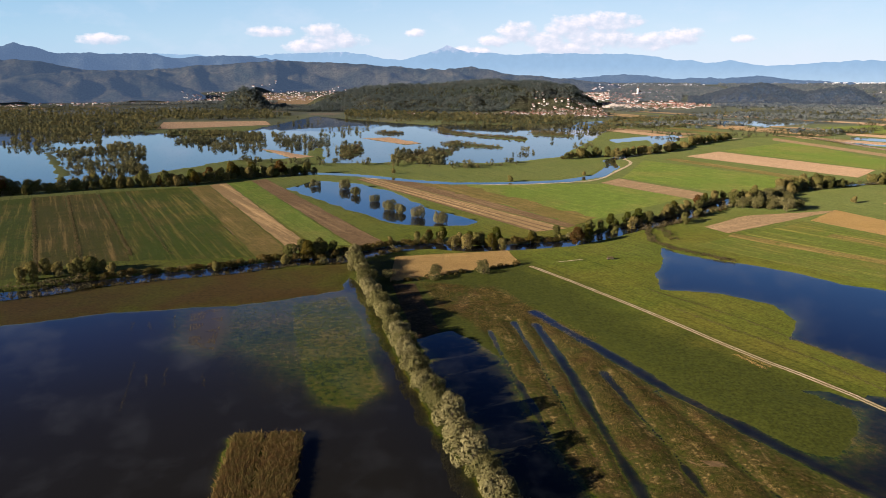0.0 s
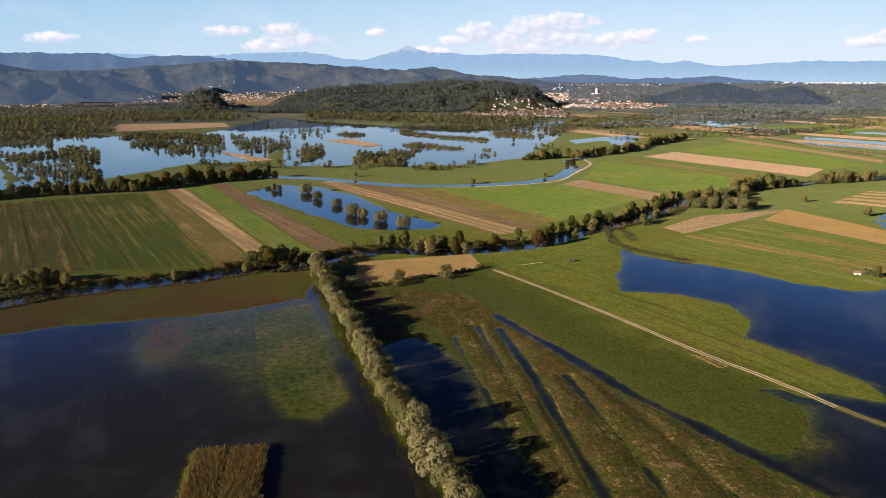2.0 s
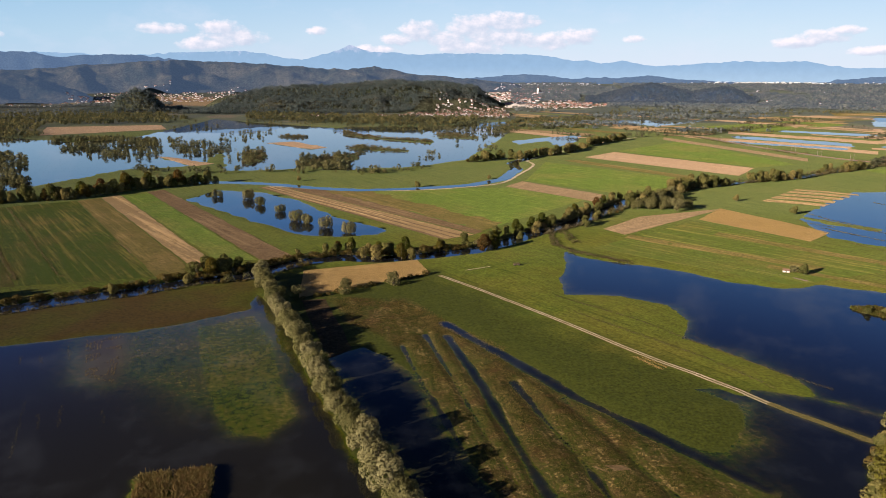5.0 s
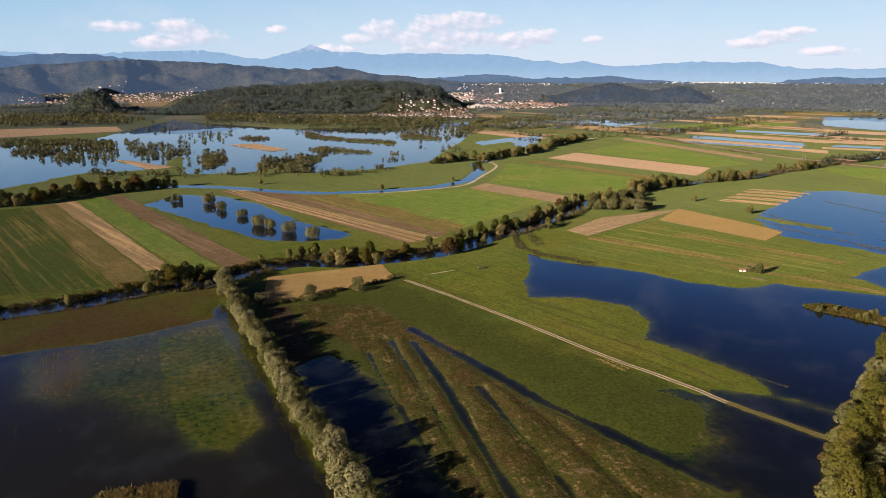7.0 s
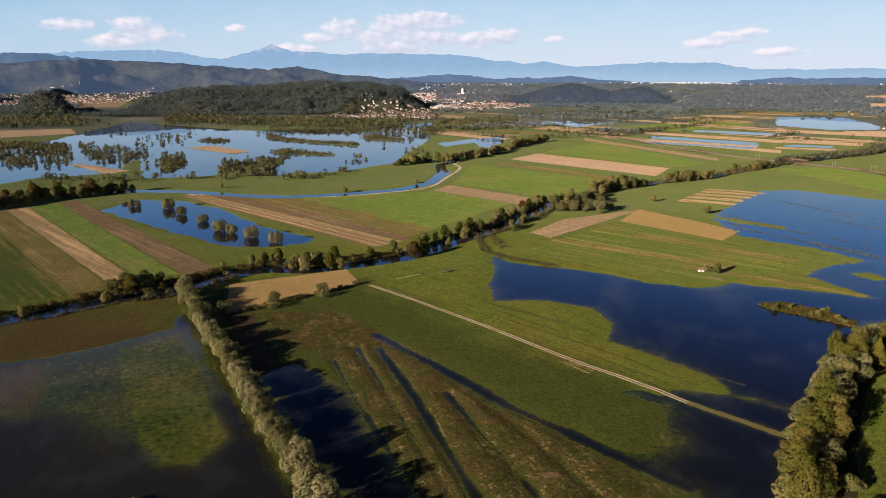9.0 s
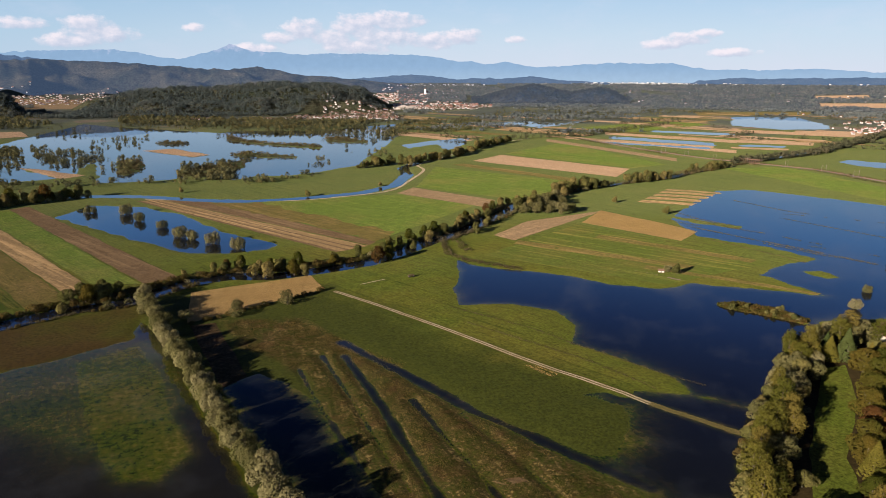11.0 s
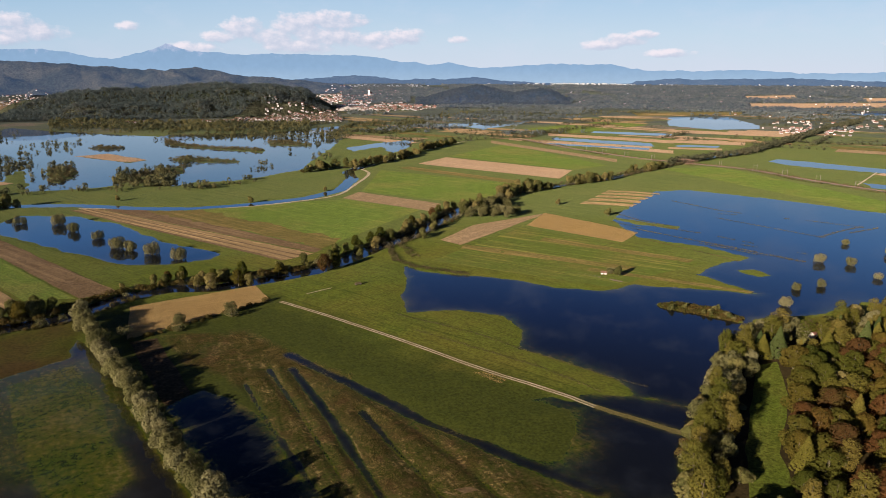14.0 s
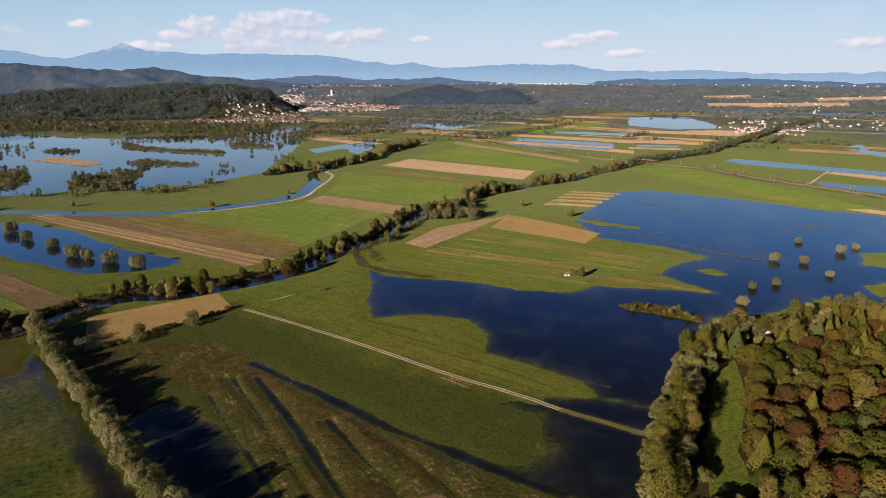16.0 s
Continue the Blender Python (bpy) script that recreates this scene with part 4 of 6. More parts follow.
def drape(name, quad, mat, label, category, lift=0.06, cell=4.0, group="fields", wobble=0.6):
    """A field on the plain, from its four corners in turn, following the ground."""
    a, b, c, d = (np.array(p, float) for p in quad)
    far = np.hypot(*((a + c) / 2))
    cell = max(cell, far / 150)
    lift = max(lift, far / 6000)
    nu = int(np.clip(max(np.linalg.norm(b - a), np.linalg.norm(c - d)) / cell, 2, 120)) + 1
    nv = int(np.clip(max(np.linalg.norm(d - a), np.linalg.norm(c - b)) / cell, 2, 120)) + 1
    u, v = np.meshgrid(np.linspace(0, 1, nu), np.linspace(0, 1, nv))
    u, v = u[..., None], v[..., None]
    p = (a * (1 - u) + b * u) * (1 - v) + (d * (1 - u) + c * u) * v
    x = p[..., 0] + value_noise(p[..., 0], p[..., 1], 9, 11) * wobble
    y = p[..., 1] + value_noise(p[..., 0], p[..., 1], 9, 12) * wobble
    z = ground_height(x, y) + lift
    ob = mesh_object(name, np.stack([x, y, z], -1).reshape(-1, 3), grid_faces(nv, nu), mat, True)
    if sum(pl.normal.z for pl in ob.data.polygons) < 0:
        ob.data.flip_normals()
    return tagged(ob, label, category, group, kind="structure")


def ribbon(name, line, width, mat, label, category, lift=0.08, step=4.0, side=0.0):
    """A track along a line on the ground, rounded at its bends."""
    pts = [np.array(p, float) for p in line]
    for _ in range(2):
        out = [pts[0]]
        for p, q in zip(pts, pts[1:]):
            out += [p * 0.75 + q * 0.25, p * 0.25 + q * 0.75]
        pts = out + [pts[-1]]
    dense = []
    for p, q in zip(pts, pts[1:]):
        n = max(1, int(np.linalg.norm(q - p) / step))
        dense += [p + (q - p) * k / n for k in range(n)]
    dense = np.array(dense + [pts[-1]])
    way = np.gradient(dense, axis=0)
    way /= np.linalg.norm(way, axis=1)[:, None] + 1e-9
    out = np.stack([way[:, 1], -way[:, 0]], 1)
    cols = np.array([-0.5, -0.25, 0, 0.25, 0.5]) * width + side
    xy = dense[:, None] + out[:, None] * cols[None, :, None]
    ragged = value_noise(xy[..., 0], xy[..., 1], 5, 13) * 0.12 * width * np.array([1, 0, 0, 0, 1])
    xy = xy + out[:, None] * ragged[..., None]
    z = ground_height(xy[..., 0], xy[..., 1]) + lift
    ob = mesh_object(name, np.concatenate([xy, z[..., None]], -1).reshape(-1, 3), grid_faces(len(dense), 5), mat, True)
    if sum(pl.normal.z for pl in ob.data.polygons) < 0:
        ob.data.flip_normals()
    return tagged(ob, label, category, kind="structure")


FIELDS = [
    ("meadow_field", F_W0, GRASS_WEST, "green hay meadow strip beside the river hedge"),
    ("meadow_field", F_W1, GRASS_WESTDRY, "faded brownish meadow strip between ditches"),
    ("meadow_field", F_W2, GRASS_WESTDRY, "faded olive meadow strip with yellow patches"),
    ("meadow_field", F_W3, GRASS_WEST, "fresh green meadow strip"),
    ("meadow_field", F_W4, GRASS_WEST, "olive green meadow with faint mowing lines"),
    ("stubble_field", F_W5, GRASS_DRY, "yellowing stubble strip with rough edges"),
    ("stubble_field", F_W6, STUBBLE, "pale straw stubble strip"),
    ("meadow_field", F_W7, GRASS_BRIGHT, "bright green narrow grass strip"),
    ("ploughed_field", F_W8, SOIL, "brown tilled soil strip beside the flooded pond"),
    ("ploughed_field", F_BROWN, SOIL, "brown harrowed soil strip"),
    ("meadow_field", F_GREEN, GRASS_BRIGHT, "wide bright green grass field"),
    ("stubble_field", F_TANS, TAN, "brown fallow strip between green fields"),
    ("meadow_field", F_GREENE, GRASS_BRIGHT, "long green field with faint sowing lines"),
    ("stubble_field", F_BEIGE, STUBBLE_E, "wide orange-beige stubble field"),
    ("stubble_field", F_BEIGE_S, GRASS_DRY, "narrow straw-coloured strip"),
    ("meadow_field", F_GREENN, GRASS_BRIGHT, "green field behind the stubble"),
    ("stubble_field", F_TAN, TAN, "brown stubble triangle beside the willow thicket"),
    ("stubble_field", F_ORANGE, STRAW, "golden cut maize field beside the river"),
    ("stubble_field", F_SHORE, STUBBLE_E, "orange stubble strip along the flooded lake"),
    ("stubble_field", T1, STUBBLE_E, "orange stubble strip between flooded strips"),
    ("stubble_field", T2, STUBBLE_E, "orange stubble strip between flooded strips"),
    ("stubble_field", T3, STUBBLE_E, "short orange stubble strip"),
    ("stubble_field", T4, STUBBLE_E, "orange stubble strip beside the railway"),
    ("stubble_field", T7, STUBBLE_E, "long orange stubble strip between flooded strips"),
    ("stubble_field", T8, STUBBLE_E, "long orange stubble strip between flooded strips"),
    ("stubble_field", T9, STUBBLE_E, "long orange stubble strip between flooded strips"),
    ("stubble_field", RAIL_STRIP, TAN, "long fallow strip along the railway"),
    ("reed_bank", REED_BANK, BROWNREED, "brown dead reed bank beside the willow row"),
    ("stubble_field", T5, STUBBLE_E, "orange stubble strip between flooded ditches"),
    ("stubble_field", T6, STUBBLE_E, "orange stubble strip between flooded ditches"),
    ("meadow_field", F_EASTGREEN, GRASS_BRIGHT, "green meadow along the railway"),
    ("ploughed_field", F_EASTBROWN, SOIL, "brown bare patch in a green field"),
    ("stubble_field", LAKE_ISL_ORANGE, STUBBLE_E, "orange stubble island in the lake"),
    ("stubble_field", FF1, STUBBLE_E, "far tan stubble field below the hills"),
    ("stubble_field", FF2, STUBBLE, "far tan stubble field below the hills"),
    ("stubble_field", FF3, TAN, "far faded field below the hills"),
    ("stubble_field", FF4, STUBBLE_E, "far tan stubble field beside woods"),
    ("meadow_field", FF5, GRASS_OLIVE, "far green meadow below the wooded hill"),
    ("stubble_field", FF7, STUBBLE_E, "far pale stubble fields on the plain"),
    ("stubble_field", FF8, STUBBLE_E, "far brown stubble field on the plain"),
    ("stubble_field", LONG_ISLE, STUBBLE_E, "long tan stubble island in the far flood"),
    ("stubble_field", FF12, STUBBLE_E, "far pale stubble strip on the plain"),
    ("meadow_field", FF9, GRASS_DRY, "far faded meadow beyond flooded strips"),
    ("meadow_field", FF10, GRASS_BRIGHT, "green meadow beside a line of bushes"),
    ("stubble_field", F_MAIZE, STRAW, "golden ground below standing maize"),
    ("ploughed_field", F_SCAR, SOIL, "bare brown scar in the meadow"),
    ("ploughed_field", RED_PATCH, SOIL, "bare reddish patch in the wild meadow"),
    ("meadow_field", F_SHED, GRASS_SHED, "streaky green meadow beside the shed"),
    ("glade", GLADE_A, MOWN, "mown bright green glade in the wood"),
    ("glade", GLADE_B, MOWN, "mown bright green glade in the wood"),
    ("glade", GLADE_C, MOWN, "mown bright green glade in the wood"),
    ("stubble_field", BEIGE_ISLE2, STUBBLE_E, "orange stubble tongue in the flood"),
]


def reach(quad, far, near):
    """A strip drawn out at its far end and at its near end."""
    a, b, c, d = (np.array(p, float) for p in quad)
    u, v = (a - d) / np.linalg.norm(a - d), (b - c) / np.linalg.norm(b - c)
    return [a + u * far, b + v * far, c - v * near, d - u * near]


WEST_STRIPS = (F_W0, F_W1, F_W2, F_W3, F_W4, F_W5, F_W6, F_W7, F_W8)
for kind, quad, mat, label in FIELDS:
    drape(kind, reach(quad, 9, 15) if quad in WEST_STRIPS else quad, mat, label, "field")
parcels = random.Random(11)
for k in range(150):
    q, r = radians(parcels.uniform(14, 62)), parcels.uniform(1380, 2650)
    x, y = r * math.sin(q), r * math.cos(q)
    if any(shore(w, np.array([x]), np.array([y]))[0] < 45 for w in (MID_WATER_A, MID_WATER_B, MID_WATER_C, STRIP_W1, STRIP_W2, VILLE, W_PLAIN, VILL1)):
        continue
    long, wide, turn = parcels.uniform(90, 260), parcels.uniform(18, 55), radians(148 + parcels.uniform(-6, 6))
    ax, ay = math.sin(turn) * long / 2, math.cos(turn) * long / 2
    bx, by = math.cos(turn) * wide / 2, -math.sin(turn) * wide / 2
    mat, label = parcels.choice([(STUBBLE_E, "far orange stubble strip on the plain"), (GRASS_OLIVE, "far olive meadow strip on the plain"), (STUBBLE, "far pale stubble strip on the plain"), (TAN, "far fallow strip on the plain"), (GRASS_DRY, "far faded meadow strip on the plain")])
    drape("far_field", [(x - ax - bx, y - ay - by), (x - ax + bx, y - ay + by), (x + ax + bx, y + ay + by), (x + ax - bx, y + ay - by)], mat, label, "field", lift=0.3 + 0.004 * k)
tl, tr, br, bl = (np.array(p, float) for p in F_POND)
for lo, hi, mat, label in ((0.0, 0.14, SOIL, "brown furrow beside pale stubble"), (0.14, 0.34, STUBBLE, "pale stubble strip in a striped field"), (0.34, 0.43, SOIL, "brown furrow beside pale stubble"),
                           (0.43, 0.62, STUBBLE, "pale stubble strip in a striped field"), (0.62, 0.7, SOIL, "brown furrow beside pale stubble"), (0.7, 1.0, STUBBLE, "pale stubble strip in a striped field")):
    drape("stubble_field", [tl + (tr - tl) * lo, tl + (tr - tl) * hi, bl + (br - bl) * hi, bl + (br - bl) * lo], mat, label, "field")
tl, tr, br, bl = (np.array(p, float) for p in F_STUB)
for lo, hi in ((0.0, 0.16), (0.24, 0.4), (0.48, 0.62), (0.7, 0.84), (0.9, 1.0)):
    drape("stubble_field", [tl + (tr - tl) * lo, tl + (tr - tl) * hi, br * hi + bl * (1 - hi), br * lo + bl * (1 - lo)], STUBBLE, "pale stubble strip running into the flood", "field")
drape("meadow_field", F_FADE, GRASS_DRY, "browned grass patch beside striped stubble", "field", lift=0.2, wobble=4.0)
for quad in (FS1, FS2, FS3):
    drape("dry_strip", quad, GRASS_DRY, "narrow dry grass strip in the meadow", "field", lift=0.12)
ribbon("track", TRACK, 3.2, VERGE, "trodden farm track running into the flood", "track")
for side in (-0.85, 0.85):
    ribbon("wheel_rut", TRACK[:9], 0.8, GRAVEL, "pale gravel wheel rut of the track", "track", 0.1, side=side)
ribbon("track", TRACK_FAR, 3.8, GRAVEL, "pale winding gravel road beside the canal", "track", 0.15)


# ---- hills and far ranges ----
def ridge(name, profile, near, far, mat, label, base=-4.0, rough=1.0, eye=118.0):
    """A range of hills: crest heights in degrees above level by bearing, with spurs and gullies falling to the plain."""
    bs, es = [p[0] for p in profile], [p[1] for p in profile]
    b = np.linspace(bs[0], bs[-1], int((bs[-1] - bs[0]) / 0.1) + 2)
    v = np.linspace(0, 1, 46)
    bb, vv = np.meshgrid(b, v)
    crest = near + (far - near) * 0.65
    r = near + (far - near) * vv
    x, y = r * np.sin(np.radians(bb)), r * np.cos(np.radians(bb))
    jag = value_noise(bb, bb * 0, 1.3, 25) * 0.07 + value_noise(bb, bb * 0, 0.5, 26) * 0.045 + value_noise(bb, bb * 0, 0.2, 27) * 0.025
    top = eye + crest * np.tan(np.radians(np.interp(bb, bs, es) + jag))
    floor = far_rise(x, y) + base
    ends = np.clip((bb - bs[0]) / 1.4, 0, 1) * np.clip((bs[-1] - bb) / 1.4, 0, 1)
    top = floor + (top - floor) * ends * (2 - ends)
    reach = 0.28 * value_noise(x, y, 190, 21) + 0.14 * value_noise(x, y, 80, 22)
    k = np.clip(vv / 0.65 + reach * rough * np.clip((0.62 - vv) * 4, 0, 1), 0, 1)
    rise = k * k * (3 - 2 * k)
    shape = np.where(vv < 0.65, rise, np.cos((vv - 0.65) / 0.35 * math.pi / 2))
    canopy = value_noise(x, y, 26, 23) * 1.8 + value_noise(x, y, 13, 24) * 1.6
    z = floor + (top - floor) * shape + canopy * np.clip(shape * 4, 0, 1) * rough
    ob = mesh_object(name, np.stack([x, y, z], -1).reshape(-1, 3), grid_faces(*bb.shape), mat, True)
    return tagged(ob, label, "hills", kind="structure")


# The blue glow adds distance haze as emission; HILL_NEAR has none.
HILL_WOOD = haze_glow_material("haze_glow_wooded_hill", (0.018, 0.023, 0.017), (0.06, 0.055, 0.036), (0.10, 0.165, 0.265), 0.165, 12.0)
HILL_NEAR = haze_glow_material("near_wooded_hill", (0.045, 0.055, 0.034), (0.075, 0.075, 0.045), (0.1, 0.13, 0.17), 0.0)
HILL_FAR = haze_glow_material("haze_glow_far_hill", (0.014, 0.022, 0.026), (0.028, 0.036, 0.038), (0.105, 0.175, 0.28), 0.33, 20.0)
HAZE_GLOW_WOODS = haze_glow_material("haze_glow_far_woods", (0.05, 0.058, 0.04), (0.10, 0.095, 0.062), (0.10, 0.13, 0.165), 0.22)
KNOLL_GLOW_WOODS = haze_glow_material("haze_glow_knoll_woods", (0.02, 0.026, 0.022), (0.045, 0.044, 0.034), (0.10, 0.14, 0.19), 0.15)
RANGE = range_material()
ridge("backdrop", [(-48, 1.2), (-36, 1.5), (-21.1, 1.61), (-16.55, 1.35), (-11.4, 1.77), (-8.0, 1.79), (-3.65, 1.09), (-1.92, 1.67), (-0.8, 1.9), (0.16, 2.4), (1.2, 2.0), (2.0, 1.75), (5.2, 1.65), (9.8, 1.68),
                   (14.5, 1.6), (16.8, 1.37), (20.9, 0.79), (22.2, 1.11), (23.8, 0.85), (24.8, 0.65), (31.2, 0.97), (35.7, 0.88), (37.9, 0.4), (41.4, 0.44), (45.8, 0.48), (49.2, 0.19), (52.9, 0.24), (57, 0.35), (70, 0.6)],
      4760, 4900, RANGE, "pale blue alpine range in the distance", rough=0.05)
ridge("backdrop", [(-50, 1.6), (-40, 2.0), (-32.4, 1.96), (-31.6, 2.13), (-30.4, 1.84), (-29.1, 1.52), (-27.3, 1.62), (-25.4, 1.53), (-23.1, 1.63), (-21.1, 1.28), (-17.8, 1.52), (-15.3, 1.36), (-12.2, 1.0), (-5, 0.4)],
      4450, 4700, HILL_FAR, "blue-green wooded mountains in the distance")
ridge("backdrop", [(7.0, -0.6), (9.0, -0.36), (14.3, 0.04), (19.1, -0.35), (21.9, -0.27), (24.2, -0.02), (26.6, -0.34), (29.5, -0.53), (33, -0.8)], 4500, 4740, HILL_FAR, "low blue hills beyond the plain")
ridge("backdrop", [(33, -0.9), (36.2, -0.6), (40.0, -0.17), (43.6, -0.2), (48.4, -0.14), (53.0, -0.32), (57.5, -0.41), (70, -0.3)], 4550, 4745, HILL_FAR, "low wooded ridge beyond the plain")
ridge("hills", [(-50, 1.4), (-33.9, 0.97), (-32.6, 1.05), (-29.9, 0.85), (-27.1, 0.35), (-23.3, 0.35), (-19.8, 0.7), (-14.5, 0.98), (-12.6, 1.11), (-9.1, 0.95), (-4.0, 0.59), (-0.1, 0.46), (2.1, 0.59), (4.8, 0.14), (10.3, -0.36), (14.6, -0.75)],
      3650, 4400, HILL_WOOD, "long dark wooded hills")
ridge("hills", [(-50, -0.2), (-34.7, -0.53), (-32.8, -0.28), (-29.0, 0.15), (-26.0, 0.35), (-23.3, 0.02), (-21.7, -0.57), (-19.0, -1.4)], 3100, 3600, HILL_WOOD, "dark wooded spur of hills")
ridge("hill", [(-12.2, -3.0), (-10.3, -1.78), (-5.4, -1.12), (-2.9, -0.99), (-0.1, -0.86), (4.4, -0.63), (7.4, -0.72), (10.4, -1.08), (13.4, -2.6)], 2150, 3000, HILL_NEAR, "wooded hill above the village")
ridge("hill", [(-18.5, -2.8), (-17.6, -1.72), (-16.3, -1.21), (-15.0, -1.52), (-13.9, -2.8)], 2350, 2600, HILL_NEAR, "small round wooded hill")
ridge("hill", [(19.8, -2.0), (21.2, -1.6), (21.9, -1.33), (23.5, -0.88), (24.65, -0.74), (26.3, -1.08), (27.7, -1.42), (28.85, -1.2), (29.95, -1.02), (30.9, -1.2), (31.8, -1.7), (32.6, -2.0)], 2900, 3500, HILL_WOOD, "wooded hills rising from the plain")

bpy.context.view_layer.update()
DEPS = bpy.context.evaluated_depsgraph_get()


def hill_height(x, y):
    """The height of the hill or ground under a place."""
    hit, spot, *_ = scene.ray_cast(DEPS, (x, y, 900), (0, 0, -1))
    return spot.z if hit else 0.5


# ---- trees ----
def flakes(rng, centres, normals, sizes, round_ways):
    """Small bent leaf sprays, each two triangles, shaded by the way out of their crown."""
    n = len(centres)
    normals = normals / (np.linalg.norm(normals, axis=1)[:, None] + 1e-9)
    side = np.cross(normals, rng.normal(size=(n, 3)))
    side /= np.linalg.norm(side, axis=1)[:, None] + 1e-9
    up = np.cross(normals, side)
    s = sizes[:, None]
    a = centres - side * s * rng.uniform(0.4, 0.7, (n, 1))
    b = centres - up * s * rng.uniform(0.3, 0.6, (n, 1)) + normals * s * 0.12
    c = centres + side * s * rng.uniform(0.4, 0.7, (n, 1))
    d = centres + up * s * rng.uniform(0.3, 0.6, (n, 1)) + normals * s * 0.12
    verts = np.stack([a, b, c, d], 1).reshape(-1, 3)
    i = np.arange(n)[:, None] * 4
    out = round_ways + normals * 0.45
    out /= np.linalg.norm(out, axis=1)[:, None] + 1e-9
    return verts, np.concatenate([i + [0, 1, 2], i + [0, 2, 3]], 1).reshape(-1, 3), np.repeat(out, 4, 0)


def lobed_points(rng, lobes, n):
    """Points and outward ways on the skin of a heap of ellipsoids."""
    lobes = np.array(lobes, float)
    weight = lobes[:, 3] * lobes[:, 5]
    pick = rng.choice(len(lobes), n * 2, p=weight / weight.sum())
    way = rng.normal(size=(n * 2, 3))
    way /= np.linalg.norm(way, axis=1)[:, None]
    depth = rng.uniform(0.7, 1.08, (n * 2, 1)) ** 0.7
    p = lobes[pick, :3] + way * lobes[pick, 3:] * depth
    buried = np.zeros(n * 2, bool)
    for lobe in lobes:
        buried |= (((p - lobe[:3]) / (lobe[3:] * 0.72)) ** 2).sum(1) < 1
    good = np.flatnonzero(~buried & (p[:, 2] > 0.1))[:n]
    return p[good], way[good]


def limb(verts, faces, a, b, ra, rb, sides=6):
    a, b = np.array(a, float), np.array(b, float)
    way = (b - a) / (np.linalg.norm(b - a) + 1e-9)
    side = np.cross(way, (0.31, 0.95, 0.05))
    side /= np.linalg.norm(side)
    up = np.cross(way, side)
    start = len(verts)
    for at, r in ((a, ra), (b, rb)):
        for k in range(sides):
            w = 2 * math.pi * k / sides
            verts.append(tuple(at + (side * math.cos(w) + up * math.sin(w)) * r))
    for k in range(sides):
        faces.append((start + k, start + (k + 1) % sides, start + sides + (k + 1) % sides, start + sides + k))


def tree_kind(name, seed, height, radius, sprays, size, mat, shape="round"):
    """A tree at the origin: an Empty with trunk and crown."""
    rng = np.random.default_rng(seed)
    lobes = []
    if shape == "round":
        for _ in range(11):
            w, k = rng.uniform(0, 2 * math.pi), rng.uniform(0.1, 0.75)
            z = height * rng.uniform(0.2, 0.86)
            r = radius * rng.uniform(0.32, 0.55)
            spread = radius * k * (1.0 if z < height * 0.65 else 0.6)
            lobes.append((spread * math.cos(w), spread * math.sin(w), z, r, r, r * rng.uniform(0.8, 1.1)))
        lobes.append((0, 0, height * 0.6, radius * 0.6, radius * 0.6, height * 0.36))
    elif shape == "willow":
        for _ in range(13):
            w, k = rng.uniform(0, 2 * math.pi), rng.uniform(0.2, 0.8)
            z = height * rng.uniform(0.2, 0.8)
            r = radius * rng.uniform(0.3, 0.5)
            lobes.append((radius * k * math.cos(w), radius * k * math.sin(w), z, r, r, r * 1.15))
    elif shape == "tall":
        for k in range(9):
            z = height * (0.2 + 0.75 * k / 8)
            r = radius * (0.55 + 0.5 * math.sin(math.pi * (0.15 + 0.8 * k / 8))) * rng.uniform(0.8, 1.1)
            lobes.append((rng.normal() * radius * 0.25, rng.normal() * radius * 0.25, z, r, r, height * 0.11))
    elif shape == "bush":
        for _ in range(6):
            w, k = rng.uniform(0, 2 * math.pi), rng.uniform(0.1, 0.7)
            r = radius * rng.uniform(0.4, 0.6)
            lobes.append((radius * k * math.cos(w), radius * k * math.sin(w), height * rng.uniform(0.3, 0.65), r, r, height * 0.36))
    if shape == "cone":
        k = rng.uniform(0, 1, sprays) ** 0.7
        w = rng.uniform(0, 2 * math.pi, sprays)
        tier = 0.75 + 0.35 * np.abs(np.sin(k * 30))
        r = radius * k * tier
        p = np.stack([r * np.cos(w), r * np.sin(w), height * (1.0 - 0.9 * k) + rng.normal(size=sprays) * 0.2], 1)
        n = np.stack([np.cos(w), np.sin(w), 0.9 + 0 * w], 1)
    else:
        p, n = lobed_points(rng, lobes, sprays)
    heart = np.array([0, 0, height * 0.5])
    way = (p - heart) / (radius, radius, height * 0.5)
    way = n * 0.6 + way / (np.linalg.norm(way, axis=1)[:, None] + 1e-9) * 0.5 + (0, 0, 0.15)
    n = n + rng.normal(size=n.shape) * 0.5 + (0, 0, 0.25)
    verts, faces, ways = flakes(rng, p, n, size * rng.uniform(0.6, 1.3, len(p)), way)
    top = new(name)
    crown = mesh_object("crown", verts, faces, mat, normals=ways)
    crown.parent = top
    tv, tf = [], []
    r0 = max(0.12, height * 0.022)
    bend = rng.normal(size=2) * height * 0.02
    mid = (bend[0], bend[1], height * 0.4)
    limb(tv, tf, (0, 0, -0.6), (0, 0, height * 0.08), r0 * 1.35, r0)
    limb(tv, tf, (0, 0, height * 0.08), mid, r0, r0 * 0.7)
    limb(tv, tf, mid, (bend[0] * 1.4, bend[1] * 1.4, height * 0.85), r0 * 0.7, r0 * 0.15)
    if shape != "cone":
        for lobe in lobes[:7]:
            limb(tv, tf, (bend[0], bend[1], height * rng.uniform(0.2, 0.45)), lobe[:3], r0 * 0.4, r0 * 0.1, 5)
    trunk = mesh_object("trunk", tv, tf, BARK)
    trunk.parent = top
    return top


TREE_POOL = {}


